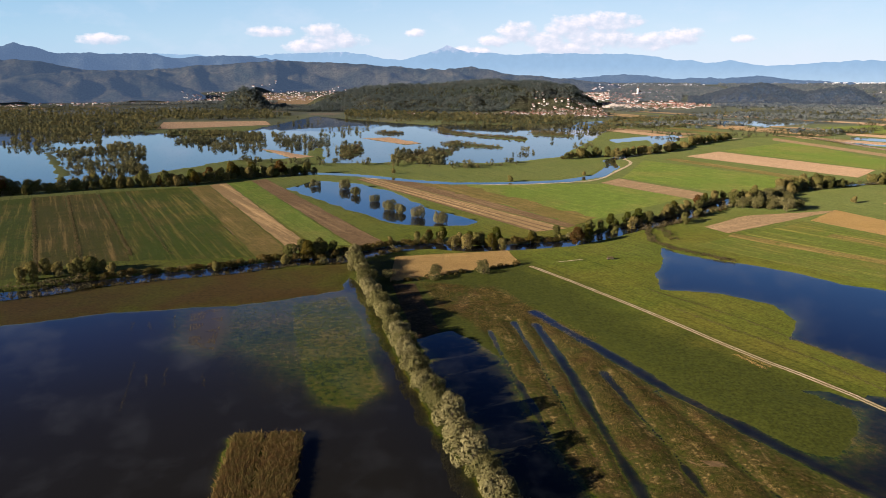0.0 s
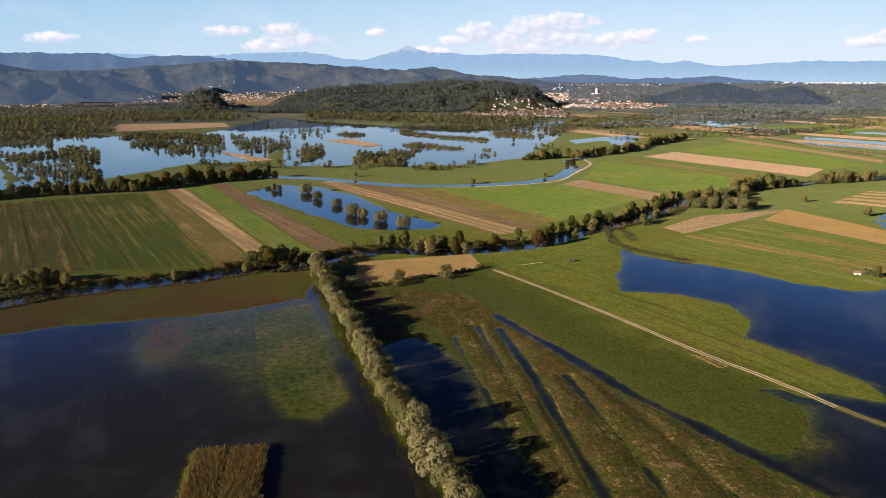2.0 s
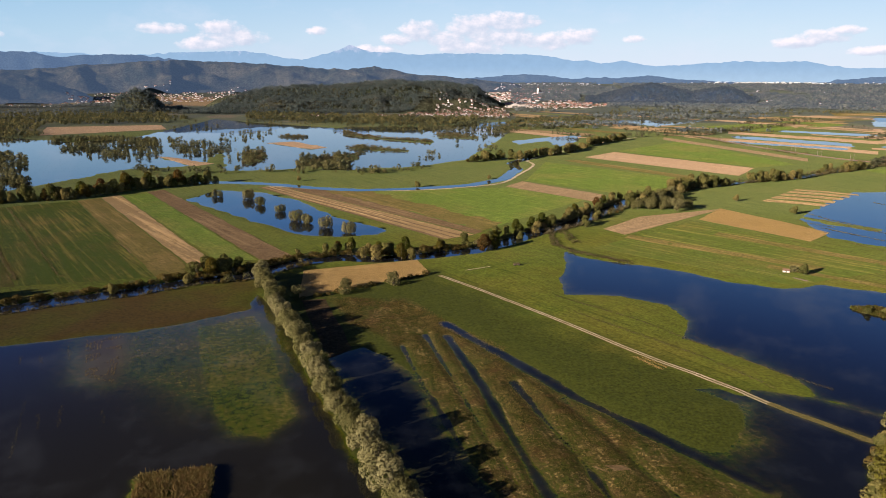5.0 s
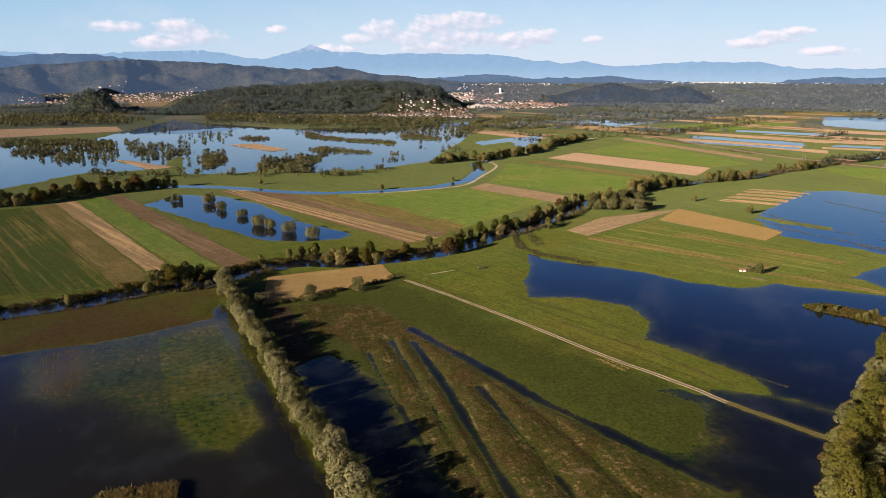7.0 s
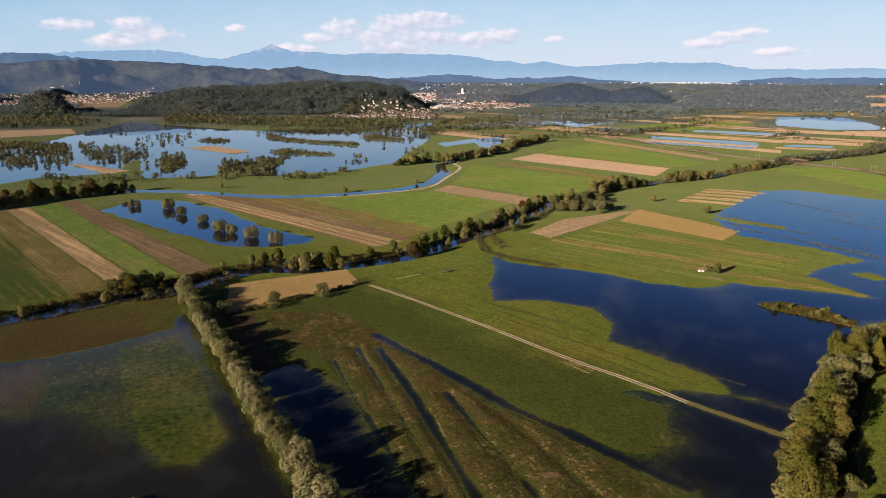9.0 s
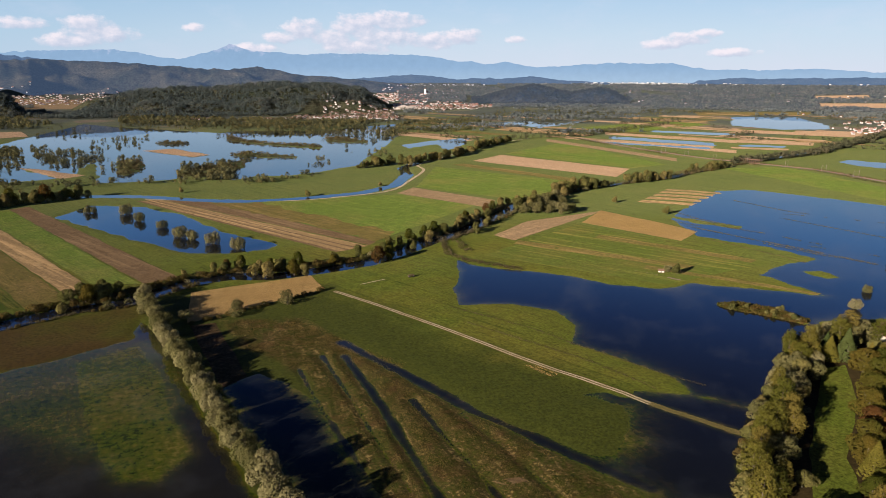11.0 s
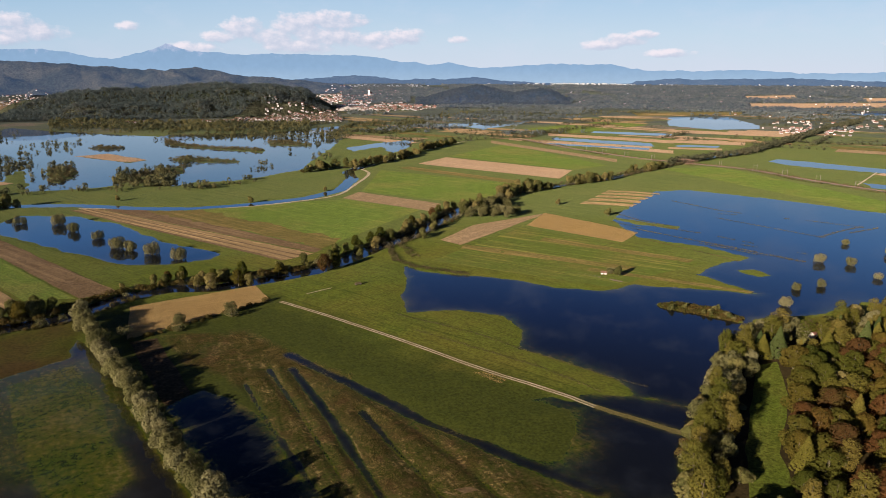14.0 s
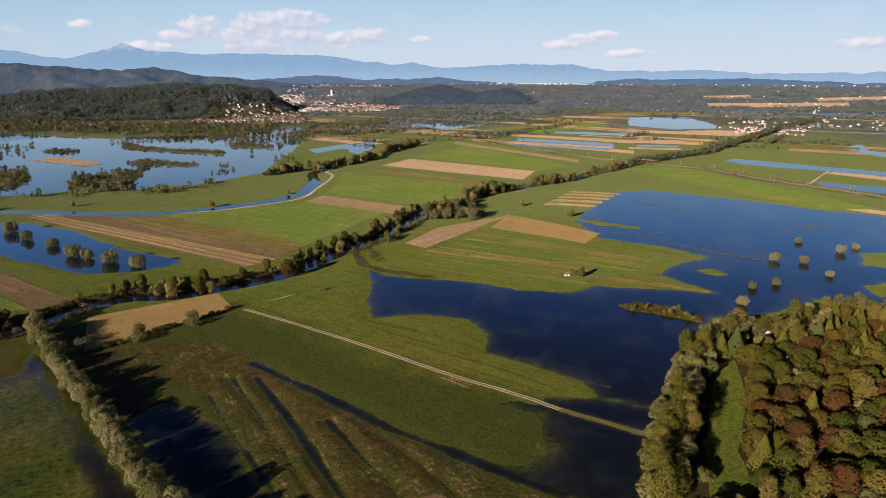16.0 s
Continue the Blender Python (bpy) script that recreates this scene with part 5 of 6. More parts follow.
def plant(kind, x, y, scale=1.0, wide=1.0, rng=random, label="", group="", sink=0.0, z=None):
    """Stands a tree of that kind on the ground; the first of a kind is built, the rest are copies."""
    name, seed, height, radius, sprays, size, mat, shape, words = KINDS[kind]
    if z is None:
        z = float(ground_height(np.array([x]), np.array([y]))[0])
    m = Matrix.LocRotScale((x, y, z - sink), Euler((0, 0, rng.uniform(0, 6.28))), (scale * wide, scale * wide, scale))
    if kind not in TREE_POOL:
        ob = tree_kind(name, seed, height, radius, sprays, size, mat, shape)
        ob.matrix_basis = m
        TREE_POOL[kind] = ob
    else:
        src = TREE_POOL[kind]
        keep = src.scale.copy()
        src.scale = (1, 1, 1)
        ob = copy_thing(src, m)
        src.scale = keep
    category = "bush" if name == "bush" else "tree"
    return tagged(ob, label or words, category, group or "trees")


KINDS = {
    "willow_a": ("willow_tree", 1, 10.5, 5.2, 2600, 0.55, SILVER, "willow", "round silvery olive willow with a dense crown"),
    "willow_b": ("willow_tree", 2, 9.5, 4.8, 2400, 0.55, SILVER, "willow", "round silvery olive willow with a dense crown"),
    "willow_c": ("willow_tree", 3, 12.0, 5.6, 2800, 0.58, SILVER, "willow", "tall silvery willow with a billowing crown"),
    "oak_a": ("oak_tree", 4, 15.0, 5.6, 3000, 0.58, AUTUMN, "round", "broad oak turning olive and gold"),
    "oak_b": ("oak_tree", 5, 13.5, 5.3, 2800, 0.58, AUTUMN, "round", "broad deciduous tree turning olive and rust"),
    "oak_c": ("oak_tree", 6, 16.5, 5.2, 3000, 0.58, AUTUMN, "round", "tall deciduous tree with a lobed autumn crown"),
    "ash_a": ("ash_tree", 7, 11.0, 4.6, 1200, 0.75, GREEN, "round", "dark green deciduous tree with a round crown"),
    "ash_b": ("ash_tree", 8, 9.0, 4.2, 1100, 0.75, GREEN, "round", "dark green round deciduous tree"),
    "poplar": ("poplar_tree", 9, 17.0, 3.6, 2400, 0.55, YELLOWGREEN, "tall", "tall yellow-green poplar on the shore"),
    "larch": ("larch_tree", 14, 17.0, 4.4, 2600, 0.62, YELLOWGREEN, "cone", "feathery yellow-green larch in the wood"),
    "spruce": ("spruce_tree", 10, 18.0, 4.0, 2400, 0.7, CONIFER, "cone", "tall dark green spruce among autumn trees"),
    "bush_a": ("bush", 11, 3.6, 2.8, 420, 0.5, HEDGE, "bush", "rounded brown-green bush on the river bank"),
    "bush_b": ("bush", 12, 2.6, 2.4, 360, 0.45, HEDGE, "bush", "low brown shrub on the river bank"),
    "shrub": ("bush", 13, 4.5, 3.0, 480, 0.5, SILVER, "bush", "round silvery grey shrub on field edge"),
}


def walk_line(line, step, rng, jitter=1.0):
    """Points along a line at about that spacing."""
    for (ax, ay), (bx, by) in zip(line, line[1:]):
        length = math.hypot(bx - ax, by - ay)
        n = max(1, round(length / step))
        for k in range(n):
            f = (k + rng.uniform(0, 0.9)) / n
            yield ax + (bx - ax) * f + rng.uniform(-jitter, jitter), ay + (by - ay) * f + rng.uniform(-jitter, jitter)


def scatter(poly, count, rng):
    xs, ys = [p[0] for p in poly], [p[1] for p in poly]
    made = 0
    while made < count:
        x, y = rng.uniform(min(xs), max(xs)), rng.uniform(min(ys), max(ys))
        if inside(poly, np.array([x]), np.array([y]))[0]:
            made += 1
            yield x, y


def clumps(poly, count, rng, size=24):
    """Places in a plot, gathered in groves with gaps."""
    for x, y in scatter(poly, int(count * 1.7), rng):
        if value_noise(np.array([x]), np.array([y]), size, 33)[0] + 0.4 * value_noise(np.array([x]), np.array([y]), size * 3, 34)[0] > -0.08:
            yield x, y


def offset_line(line, off):
    out = []
    for k, (x, y) in enumerate(line):
        (ax, ay), (bx, by) = line[max(k - 1, 0)], line[min(k + 1, len(line) - 1)]
        length = math.hypot(bx - ax, by - ay) + 1e-9
        out.append((x + (by - ay) / length * off, y - (bx - ax) / length * off))
    return out


def wood(name, spots, mat, label, sprays=22, seed=0, low=7.0, high=12.0, wide=0.42, size=2.0, stand=None, soft=0.15):
    """Many far trees in one mesh: each a stem and a heap of leaf sprays."""
    rng = np.random.default_rng(seed)
    spots = np.array(list(spots), float).reshape(-1, 2)
    n = len(spots)
    if n == 0:
        return None
    base = ground_height(spots[:, 0], spots[:, 1]) if stand is None else np.array([stand(x, y) for x, y in spots])
    tall = rng.uniform(low, high, n)
    way = rng.normal(size=(n, sprays, 3))
    way /= np.linalg.norm(way, axis=2)[..., None]
    r = tall[:, None, None] * np.array([wide, wide, 0.42]) * rng.uniform(0.6, 1.05, (n, sprays, 1))
    mid = np.stack([spots[:, 0], spots[:, 1], base + tall * 0.55], 1)
    p = (mid[:, None] + way * r).reshape(-1, 3)
    nrm = (way + rng.normal(size=way.shape) * 0.5 + (0, 0, 0.3)).reshape(-1, 3)
    sizes = size * rng.uniform(0.7, 1.4, n * sprays) * np.repeat(tall / 10, sprays)
    verts, faces, ways = flakes(rng, p, nrm, sizes, way.reshape(-1, 3) * (1 - soft) + (0, 0, soft))
    k = np.arange(n)[:, None] * 4 + len(verts)
    foot = np.stack([spots[:, 0], spots[:, 1], base - 0.3], 1)
    stems = np.stack([foot + (-0.25, 0, 0), foot + (0.25, 0.1, 0), foot + (0, -0.25, 0), mid], 1).reshape(-1, 3)
    stem_faces = np.concatenate([k + [0, 1, 3], k + [1, 2, 3], k + [2, 0, 3]], 1).reshape(-1, 3)
    ways = np.concatenate([ways, np.tile((0.0, 0.0, 1.0), (len(stems), 1))])
    ob = mesh_object(name, np.concatenate([verts, stems]), np.concatenate([faces, stem_faces]), mat, normals=ways)
    return tagged(ob, label, "trees", kind="stuff")


rng = random.Random(5)
# the willow row on its bank between the floods
for x, y in walk_line(TREEROW, 5.0, rng, 1.2):
    plant(rng.choice(["willow_a", "willow_b", "willow_c"]), x, y, rng.uniform(0.75, 1.05), rng.uniform(0.85, 1.05), rng, group="willow row")
# the wood on the flooded shore, with its glade
stood = []
for x, y in scatter(FOREST_SHORE, 2600, rng):
    spot = (np.array([x]), np.array([y]))
    edge = shore(FOREST_SHORE, *spot)[0]
    room = 6.6 if edge < -14 else 5.6
    if shore(GLADE_PLAN, *spot)[0] < 2.6 or edge > -0.6 or any((x - px) ** 2 + (y - py) ** 2 < room * room for px, py in stood):
        continue
    if math.hypot(x - LODGE[0][0], y - LODGE[0][1]) < 9 or math.hypot(x - LODGE[0][0] * 0.95, y - LODGE[0][1] * 0.95) < 9:
        continue
    stood.append((x, y))
    north = y > 196 + 0.1 * (x - 230)
    kind = rng.choice(["larch", "larch", "larch", "oak_a", "poplar", "ash_a", "spruce"] if north else ["oak_a", "oak_b", "oak_c", "oak_a", "oak_b", "oak_c", "oak_a", "larch", "poplar", "ash_a"])
    if edge > -14:
        kind = rng.choice(["willow_c", "poplar", "poplar", "ash_a", "willow_a", "poplar"])
    tall = rng.uniform(0.58, 0.92) if edge > -14 else rng.uniform(0.62, 0.92)
    sunward = shore(GLADE_PLAN, spot[0] + 16, spot[1] + 8)[0]
    if sunward < 2 and edge < -9:
        kind, tall = rng.choice(["bush_a", "shrub", "ash_b", "ash_b"]), rng.uniform(0.5, 0.75)
    plant(kind, x, y, tall, rng.uniform(1.15, 1.45) if edge < -14 else rng.uniform(1.0, 1.25), rng, group="shore wood")
for x, y in walk_line(FOREST_SHORE[:8], 4.2, rng, 1.0):
    plant(rng.choice(["bush_a", "ash_b", "shrub", "bush_a"]), x, y, rng.uniform(0.5, 0.95), rng.uniform(1.0, 1.2), rng, "autumn bush leaning over the flood", "shore bushes")
# river hedges
bank = [(-330, 290)] + RIVER
for side in (-9, 9):
    line = offset_line(bank, side)
    for x, y in walk_line(line[3:13] if side < 0 else line[3:9], 5.2, rng, 1.8):
        low = side > 0 and x < -40
        if low and value_noise(np.array([x]), np.array([y]), 12, 37)[0] < -0.35:
            continue
        plant(rng.choice(["bush_a", "bush_b"]), x, y, rng.uniform(0.4, 0.8) if low else rng.uniform(0.85, 1.5), rng.uniform(0.9, 1.3), rng, group="river hedge")
    spots = list(walk_line(line[2:], 0.8, rng, 2.8)) if side < 0 else list(walk_line(line[2:9], 0.8, rng, 2.0)) + list(walk_line(line[14:], 0.7, rng, 3.0))
    wood("hedge", spots, SCRUB, "brown bramble and sedge along the flooded river", 26, 64 + side, 1.1 if side < 0 else 0.7, 2.6 if side < 0 else 1.7, 0.8, 2.2)
    wood("hedge", list(walk_line(line[:4], 2.5, rng, 2.0)) + list(walk_line(line[14:], 2.5, rng, 2.5)), SCRUB, "brown-green hedge along the flooded river", 40, 70 + side, 2.2, 4.5, 0.65, 1.4)
for x, y in walk_line(bank[2:9], 24, rng, 9):
    plant(rng.choice(["ash_b", "ash_a", "shrub"]), x, y + 9, rng.uniform(0.6, 0.85), 1.0, rng, group="river trees")
for x, y in walk_line(offset_line(bank[8:], -12), 5, rng, 4):
    plant(rng.choice(["ash_b", "ash_b", "ash_a", "shrub", "bush_a", "oak_b"]), x, y, rng.uniform(0.4, 0.9), 1.0, rng, group="river trees")
for x, y in walk_line(offset_line(bank[15:], 10), 5, rng, 4):
    plant(rng.choice(["ash_b", "ash_a", "shrub", "bush_a"]), x, y, rng.uniform(0.5, 0.8), 1.0, rng, group="river trees")
for side in (-7, 7):
    for x, y in walk_line(offset_line(RIVER2[:7], side), 3.2, rng, 4.5):
        if value_noise(np.array([x]), np.array([y]), 22, 35)[0] > -0.25:
            plant(rng.choice(["ash_a", "ash_b", "bush_a", "shrub", "ash_a"]), x, y, rng.uniform(0.6, 1.25), 1.0, rng, group="river trees")
    wood("hedge", walk_line(offset_line(RIVER2[:8], side), 2.2, rng, 3.0), SCRUB, "brown-green scrub along the river", 36, 130 + side, 2.0, 5.0, 0.65, 1.5)
for k, (x, y) in enumerate(RIVER_TREES + [(px + dx, py + dy) for px, py in RIVER_TREES[-5:] + RIVER_TREES[:3] for dx, dy in ((5, 3), (-4, 5))]):
    kind = "oak_b" if k in (0, 7, 9, 10) else "shrub" if k in (3, 18) else rng.choice(["ash_a", "ash_b", "ash_a"])
    plant(kind, x, y, rng.uniform(0.75, 1.05), rng.uniform(0.9, 1.1), rng, group="river trees")
wood("scrub", list(walk_line([(153, 525), (148, 475), (142, 447), (150, 425), (163, 410), (176, 395)], 0.4, rng, 2.6)) + list(walk_line([(165, 535), (160, 480), (158, 450)], 0.5, rng, 4.0)), SCRUB, "brown scrub along the flooded inlet", 24, 69, 0.6, 1.9, 0.9, 2.4)
for x, y in scatter(W_THICKET, 26, rng):
    plant(rng.choice(["willow_a", "willow_b", "willow_c"]), x, y, rng.uniform(0.8, 1.1), 1.0, rng, group="willow thicket")
wood("hedge", walk_line(TL_WEST, 1.6, rng, 3.5), WETWOODS, "dark undergrowth below the tree line", 40, 75, 4.0, 8.0, 0.55, 1.6)
for x, y in walk_line(TL_WEST, 4.0, rng, 5.0):
    plant(rng.choice(["ash_a", "ash_b", "ash_a", "oak_b", "bush_a"]), x, y, rng.uniform(0.8, 1.6), 1.0, rng, group="tree line")
for x, y in walk_line(TL_LAKE, 4.5, rng, 5.0):
    plant(rng.choice(["ash_a", "ash_b", "bush_a"]), x, y, rng.uniform(0.8, 1.5), 1.0, rng, group="tree line")
for x, y in BUSHES_LAKE:
    plant(rng.choice(["willow_b", "willow_a"]), x, y, rng.uniform(0.55, 0.85), rng.uniform(0.85, 1.1), rng, "round silvery bush standing in flood water", "flooded bushes", 0.5)
for x, y in POND_TREES:
    for dx, dy in ((0, 0), (rng.uniform(3, 6), rng.uniform(-5, 2))):
        plant(rng.choice(["willow_a", "willow_b"]), x + dx, y + dy, rng.uniform(0.85, 1.25), rng.uniform(0.55, 0.75), rng, "grey-green willow standing in flood water", "flooded willows", 1.0)
for x, y in LONE_TREES:
    plant("ash_b", x, y, rng.uniform(0.6, 1.0), 1.0, rng, "lone dark tree on a green field", "lone trees")
for x, y in ROW_BUSHES:
    plant("shrub", x, y, 1.2, 1.0, rng, group="field bushes")
woods = [(W_A, 340), (W_B, 420), (W_C, 1100), (W_D, 900), (W_E, 260), (W_F, 150), (W_G, 160), (W_H, 1300), (W_SOUTH, 130), (W_BANK, 60), (W_VILL, 700), (W_FAR1, 1200), (W_FAR2, 500), (W_MID3, 500), (W_LAKEN, 260),
         (WF1, 320), (WF2, 120), (WF3, 200), (WF4, 110), (WF5, 60), (WF6, 50), (WF7, 70), (WF8, 90), (WL1, 24), (WL2, 14), (WL3, 90), (WL4, 4), (WL5, 24), (WL6, 24), (WL7, 70), (WL8, 50), (WL9, 40)]
for k, (poly, count) in enumerate(woods):
    wood("wood", clumps(poly, count * 0.5, rng, 16), WETWOODS, "dark autumn wood standing in flood water", 44, 20 + k, 3.5, 9.5, 0.36, 2.0)
    wood("undergrowth", clumps(poly, count * 0.4, rng, 16), WETWOODS, "low flooded scrub below the trees", 12, 160 + k, 2.0, 4.0, 0.8, 2.6)
for k, (poly, count) in enumerate(((WBAND, 1500), (WBAND2, 300), (SHORE_BAND, 800))):
    wood("wood", scatter(poly, count, rng), WETWOODS, "olive band of trees along the far flood", 30, 44 + k, 4.0 if k == 1 else 7.0, 8.0 if k == 1 else 14.0, 0.34, 2.4)


def plain_trees(count, seed):
    """Places for the woods of the far plain: groves with clearings, clear of water, fields and hills."""
    r = np.random.default_rng(seed)
    q = np.radians(r.uniform(-37, 64, count))
    far = np.sqrt(r.uniform(1500 ** 2, 4550 ** 2, count))
    x, y = far * np.sin(q), far * np.cos(q)
    grove = value_noise(x, y, 260, 61) + 0.6 * value_noise(x, y, 90, 62) + 0.25 * value_noise(x, y, 30, 63)
    keep = grove > np.interp(far, [1500, 2100, 2600, 3300], [0.7, 0.3, -0.35, -0.8])
    keep &= ~((q < radians(13.5)) & (far > np.interp(q, np.radians([-37, -12.5, -12, 13]), [3080, 3080, 2100, 2100])))
    keep &= ground_height(x, y) - far_rise(x, y) > 0.3
    for plot in [f[1] for f in FIELDS if f[1][0][1] > 1200 or f[1][0][0] > 900] + [VILL1, VILL2, VILL3, VILLE]:
        keep &= shore(list(plot), x, y) > 6
    keep &= (q > radians(13.5)) | ((far > 2050) & (far < 2620))
    keep &= ~((q > radians(19)) & (q < radians(32.2)) & (far > 2930) & (far < 3430))
    return np.stack([x[keep], y[keep]], 1)


plain_spots = plain_trees(52000, 64)
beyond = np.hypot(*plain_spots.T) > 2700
wood("wood", plain_spots[~beyond], HAZE_TINT_WOODS, "wide dark woods and groves on the far plain", 13, 40, 5, 11, 0.75, 4.2, soft=0.6)
# Standing trees past 2.7 km, with haze added as emission in their leaves.
wood("backdrop", plain_spots[beyond], HAZE_GLOW_WOODS, "woods with a haze glow at the far end of the plain", 8, 41, 6, 11, 1.0, 6.5, soft=0.75)
hill_spots = [(x, y) for x, y in scatter([(-560, 2180), (-150, 2150), (250, 2150), (520, 2200), (520, 2700), (200, 2720), (-350, 2720)], 5200, rng) if not inside(VILL1, np.array([x]), np.array([y]))[0] or y > 2340]
knoll = [p for p in scatter([(r * math.sin(radians(q)), r * math.cos(radians(q))) for q, r in ((19.5, 2900), (19.5, 3350), (26, 3350), (32.4, 3350), (32.4, 2900), (26, 2900))], 2600, rng)]
# The knoll trees glow faintly too: haze put in as emission.
wood("backdrop", knoll, KNOLL_GLOW_WOODS, "dark wood with a haze glow on the hills of the plain", 10, 67, 7, 13, 0.6, 4.0, hill_height, 0.3)
hill_spots += [(x, y) for x, y in scatter([(-850, 2220), (-550, 2270), (-590, 2570), (-870, 2500)], 800, rng)]
wood("wood", hill_spots, HAZE_TINT_HILLWOODS, "mixed dark wood on the hill above the village", 20, 62, 8, 16, 0.4, 2.2, hill_height)
wood("scrub", list(scatter(LAKE_ISL_BAR1, 300, rng)) + list(scatter(LAKE_ISL_BAR2, 130, rng)) + list(scatter(LAKE_ISL_BAR3, 160, rng)) + list(scatter(LAKE_ISL_BUSHA, 90, rng)) + list(scatter(LAKE_ISL_S, 200, rng)) + list(scatter(LAKE_ISL_W, 140, rng)),
     SCRUB, "brown scrub on narrow islands in the lake", 20, 60, 1.5, 4.5, 0.8, 3.4)
for k, side in enumerate((-9, 9)):
    wood("scrub", [p for p in walk_line(offset_line(RAIL, side), 2.5, rng, 3.0) if value_noise(np.array([p[0]]), np.array([p[1]]), 40, 36)[0] > -0.3], SCRUB, "brown scrub along the railway", 26, 140 + k, 1.5, 4.0, 0.8, 2.0)
wood("wood", scatter([(-1330, 2650), (-700, 2850), (-720, 2960), (-1340, 2740)], 420, rng), HAZE_TINT_WOODS, "dark rows of trees before the far hills", 16, 66, 7, 14, 0.45, 2.8)
hedgerows = []
for k in range(70):
    q, r = radians(rng.uniform(4, 62)), rng.uniform(1400, 3000)
    x, y = r * math.sin(q), r * math.cos(q)
    turn, long = radians(148 + rng.choice([0, 90]) + rng.uniform(-8, 8)), rng.uniform(60, 260)
    hedgerows += list(walk_line([(x, y), (x + math.sin(turn) * long, y + math.cos(turn) * long)], 7, rng, 5))
hedgerows = [p for p in hedgerows if all(not inside(w, np.array([p[0]]), np.array([p[1]]))[0] for w in (MID_WATER_A, MID_WATER_B, MID_WATER_C, STRIP_W1, STRIP_W2, STRIP_W3, STRIP_W4, T1, T2, T4, T7, T9))]
wood("hedgerow", hedgerows, WOODS, "hedgerows and lone trees across the far plain", 14, 63, 4, 10, 0.5, 2.8)
wood("wood", list(walk_line(TL_NORTH, 8, rng, 8)) + list(walk_line(TL_RAIL, 1.6, rng, 11)) + list(walk_line(TL_EAST, 8, rng, 6)), WOODS, "line of autumn trees along the railway", 26, 61)


# ---- crops, tufts and flotsam ----
def blades(name, spots, mat, label, category, tall=(0.5, 0.9), spread=0.5, each=5, width=0.25, seed=0, floor=None):
    """Upright leaf blades in clumps, all in one mesh."""
    rng = np.random.default_rng(seed)
    spots = np.array(list(spots), float).reshape(-1, 2)
    n = len(spots) * each
    xy = np.repeat(spots, each, 0) + rng.normal(size=(n, 2)) * spread * 0.5
    z = ground_height(xy[:, 0], xy[:, 1])
    if floor is not None:
        z = np.maximum(z, floor)
    w = rng.uniform(0, 2 * math.pi, n)
    high = rng.uniform(*tall, n)
    lean = rng.normal(size=(n, 2)) * high[:, None] * 0.35
    side = np.stack([np.cos(w), np.sin(w)], 1) * width * rng.uniform(0.6, 1.4, (n, 1))
    a = np.concatenate([xy - side, z[:, None] - 0.05], 1)
    b = np.concatenate([xy + side, z[:, None] - 0.05], 1)
    c = np.concatenate([xy + side * 0.7 + lean * 0.6, (z + high * 0.7)[:, None]], 1)
    d = np.concatenate([xy + lean - side * 0.4, (z + high)[:, None]], 1)
    verts = np.stack([a, b, c, d], 1).reshape(-1, 3)
    i = np.arange(n)[:, None] * 4
    ob = mesh_object(name, verts, np.concatenate([i + [0, 1, 2], i + [0, 2, 3]], 1).reshape(-1, 3), mat)
    return tagged(ob, label, category, kind="stuff")


def crop_rows(quad, gap, step, rng, bare=()):
    """Plants in rows along the sides of a quad; rows in bare stay empty."""
    a, b, c, d = (np.array(p, float) for p in quad)
    rows = int(np.linalg.norm(b - a) / gap)
    for r in range(rows):
        u = (r + 0.5) / rows
        if any(lo < u < hi for lo, hi in bare):
            continue
        p, q = a + (b - a) * u, d + (c - d) * u
        n = int(np.linalg.norm(q - p) / step)
        for k in range(n):
            yield tuple(p + (q - p) * (k + rng.uniform(0, 1)) / n + (rng.uniform(-0.15, 0.15), rng.uniform(-0.15, 0.15)))


tl, tr, br, bl = CORN[1], CORN[2], CORN[3], CORN[0]
blades("maize_crop", crop_rows((tl, tr, br, bl), 0.75, 0.28, rng, ((0.44, 0.49),)), OLDMAIZE, "dry standing maize on a flooded island", "maize", (1.5, 2.4), 0.45, 4, 0.17, 1)
blades("maize_crop", crop_rows(F_MAIZE, 0.9, 0.45, rng), MAIZE, "dry golden maize field beside the flood", "maize", (0.2, 0.5), 0.9, 3, 0.12, 2)
spots = np.array(list(scatter(WILD_MEADOW, 15000, rng)))
dry = ground_height(spots[:, 0], spots[:, 1]) > 0.16
lush = value_noise(spots[:, 0], spots[:, 1], 9, 51) > -0.1
blades("tussock_grass", spots[dry & lush], TUFT, "rust and straw tussocks in the wild meadow", "grass", (0.1, 0.28), 2.4, 4, 0.09, 3)
for k, line in enumerate((STRAW_LINE, STRAW_LINE2, STRAW_LINE3, STRAW_LINE4)):
    blades("dry_sedge", [p for p in walk_line(line, 0.04, rng, 2.6 if k == 0 else 4.2) if value_noise(np.array([p[0]]), np.array([p[1]]), 3.5, 52)[0] > -0.1], REED, "straw-coloured sedge along a ditch", "grass", (0.12, 0.35), 1.6, 3, 0.06, 5 + k)
straw = np.array(list(scatter(WILD_MEADOW, 16000, rng)))
sere = (ground_height(straw[:, 0], straw[:, 1]) > 0.14) & (value_noise(straw[:, 0], straw[:, 1], 11, 53) + 0.7 * value_noise(straw[:, 0], straw[:, 1], 3, 54) > 0.25)
blades("dry_sedge", straw[sere], REED, "scattered straw-coloured sedge in the wild meadow", "grass", (0.1, 0.3), 1.4, 4, 0.06, 11)
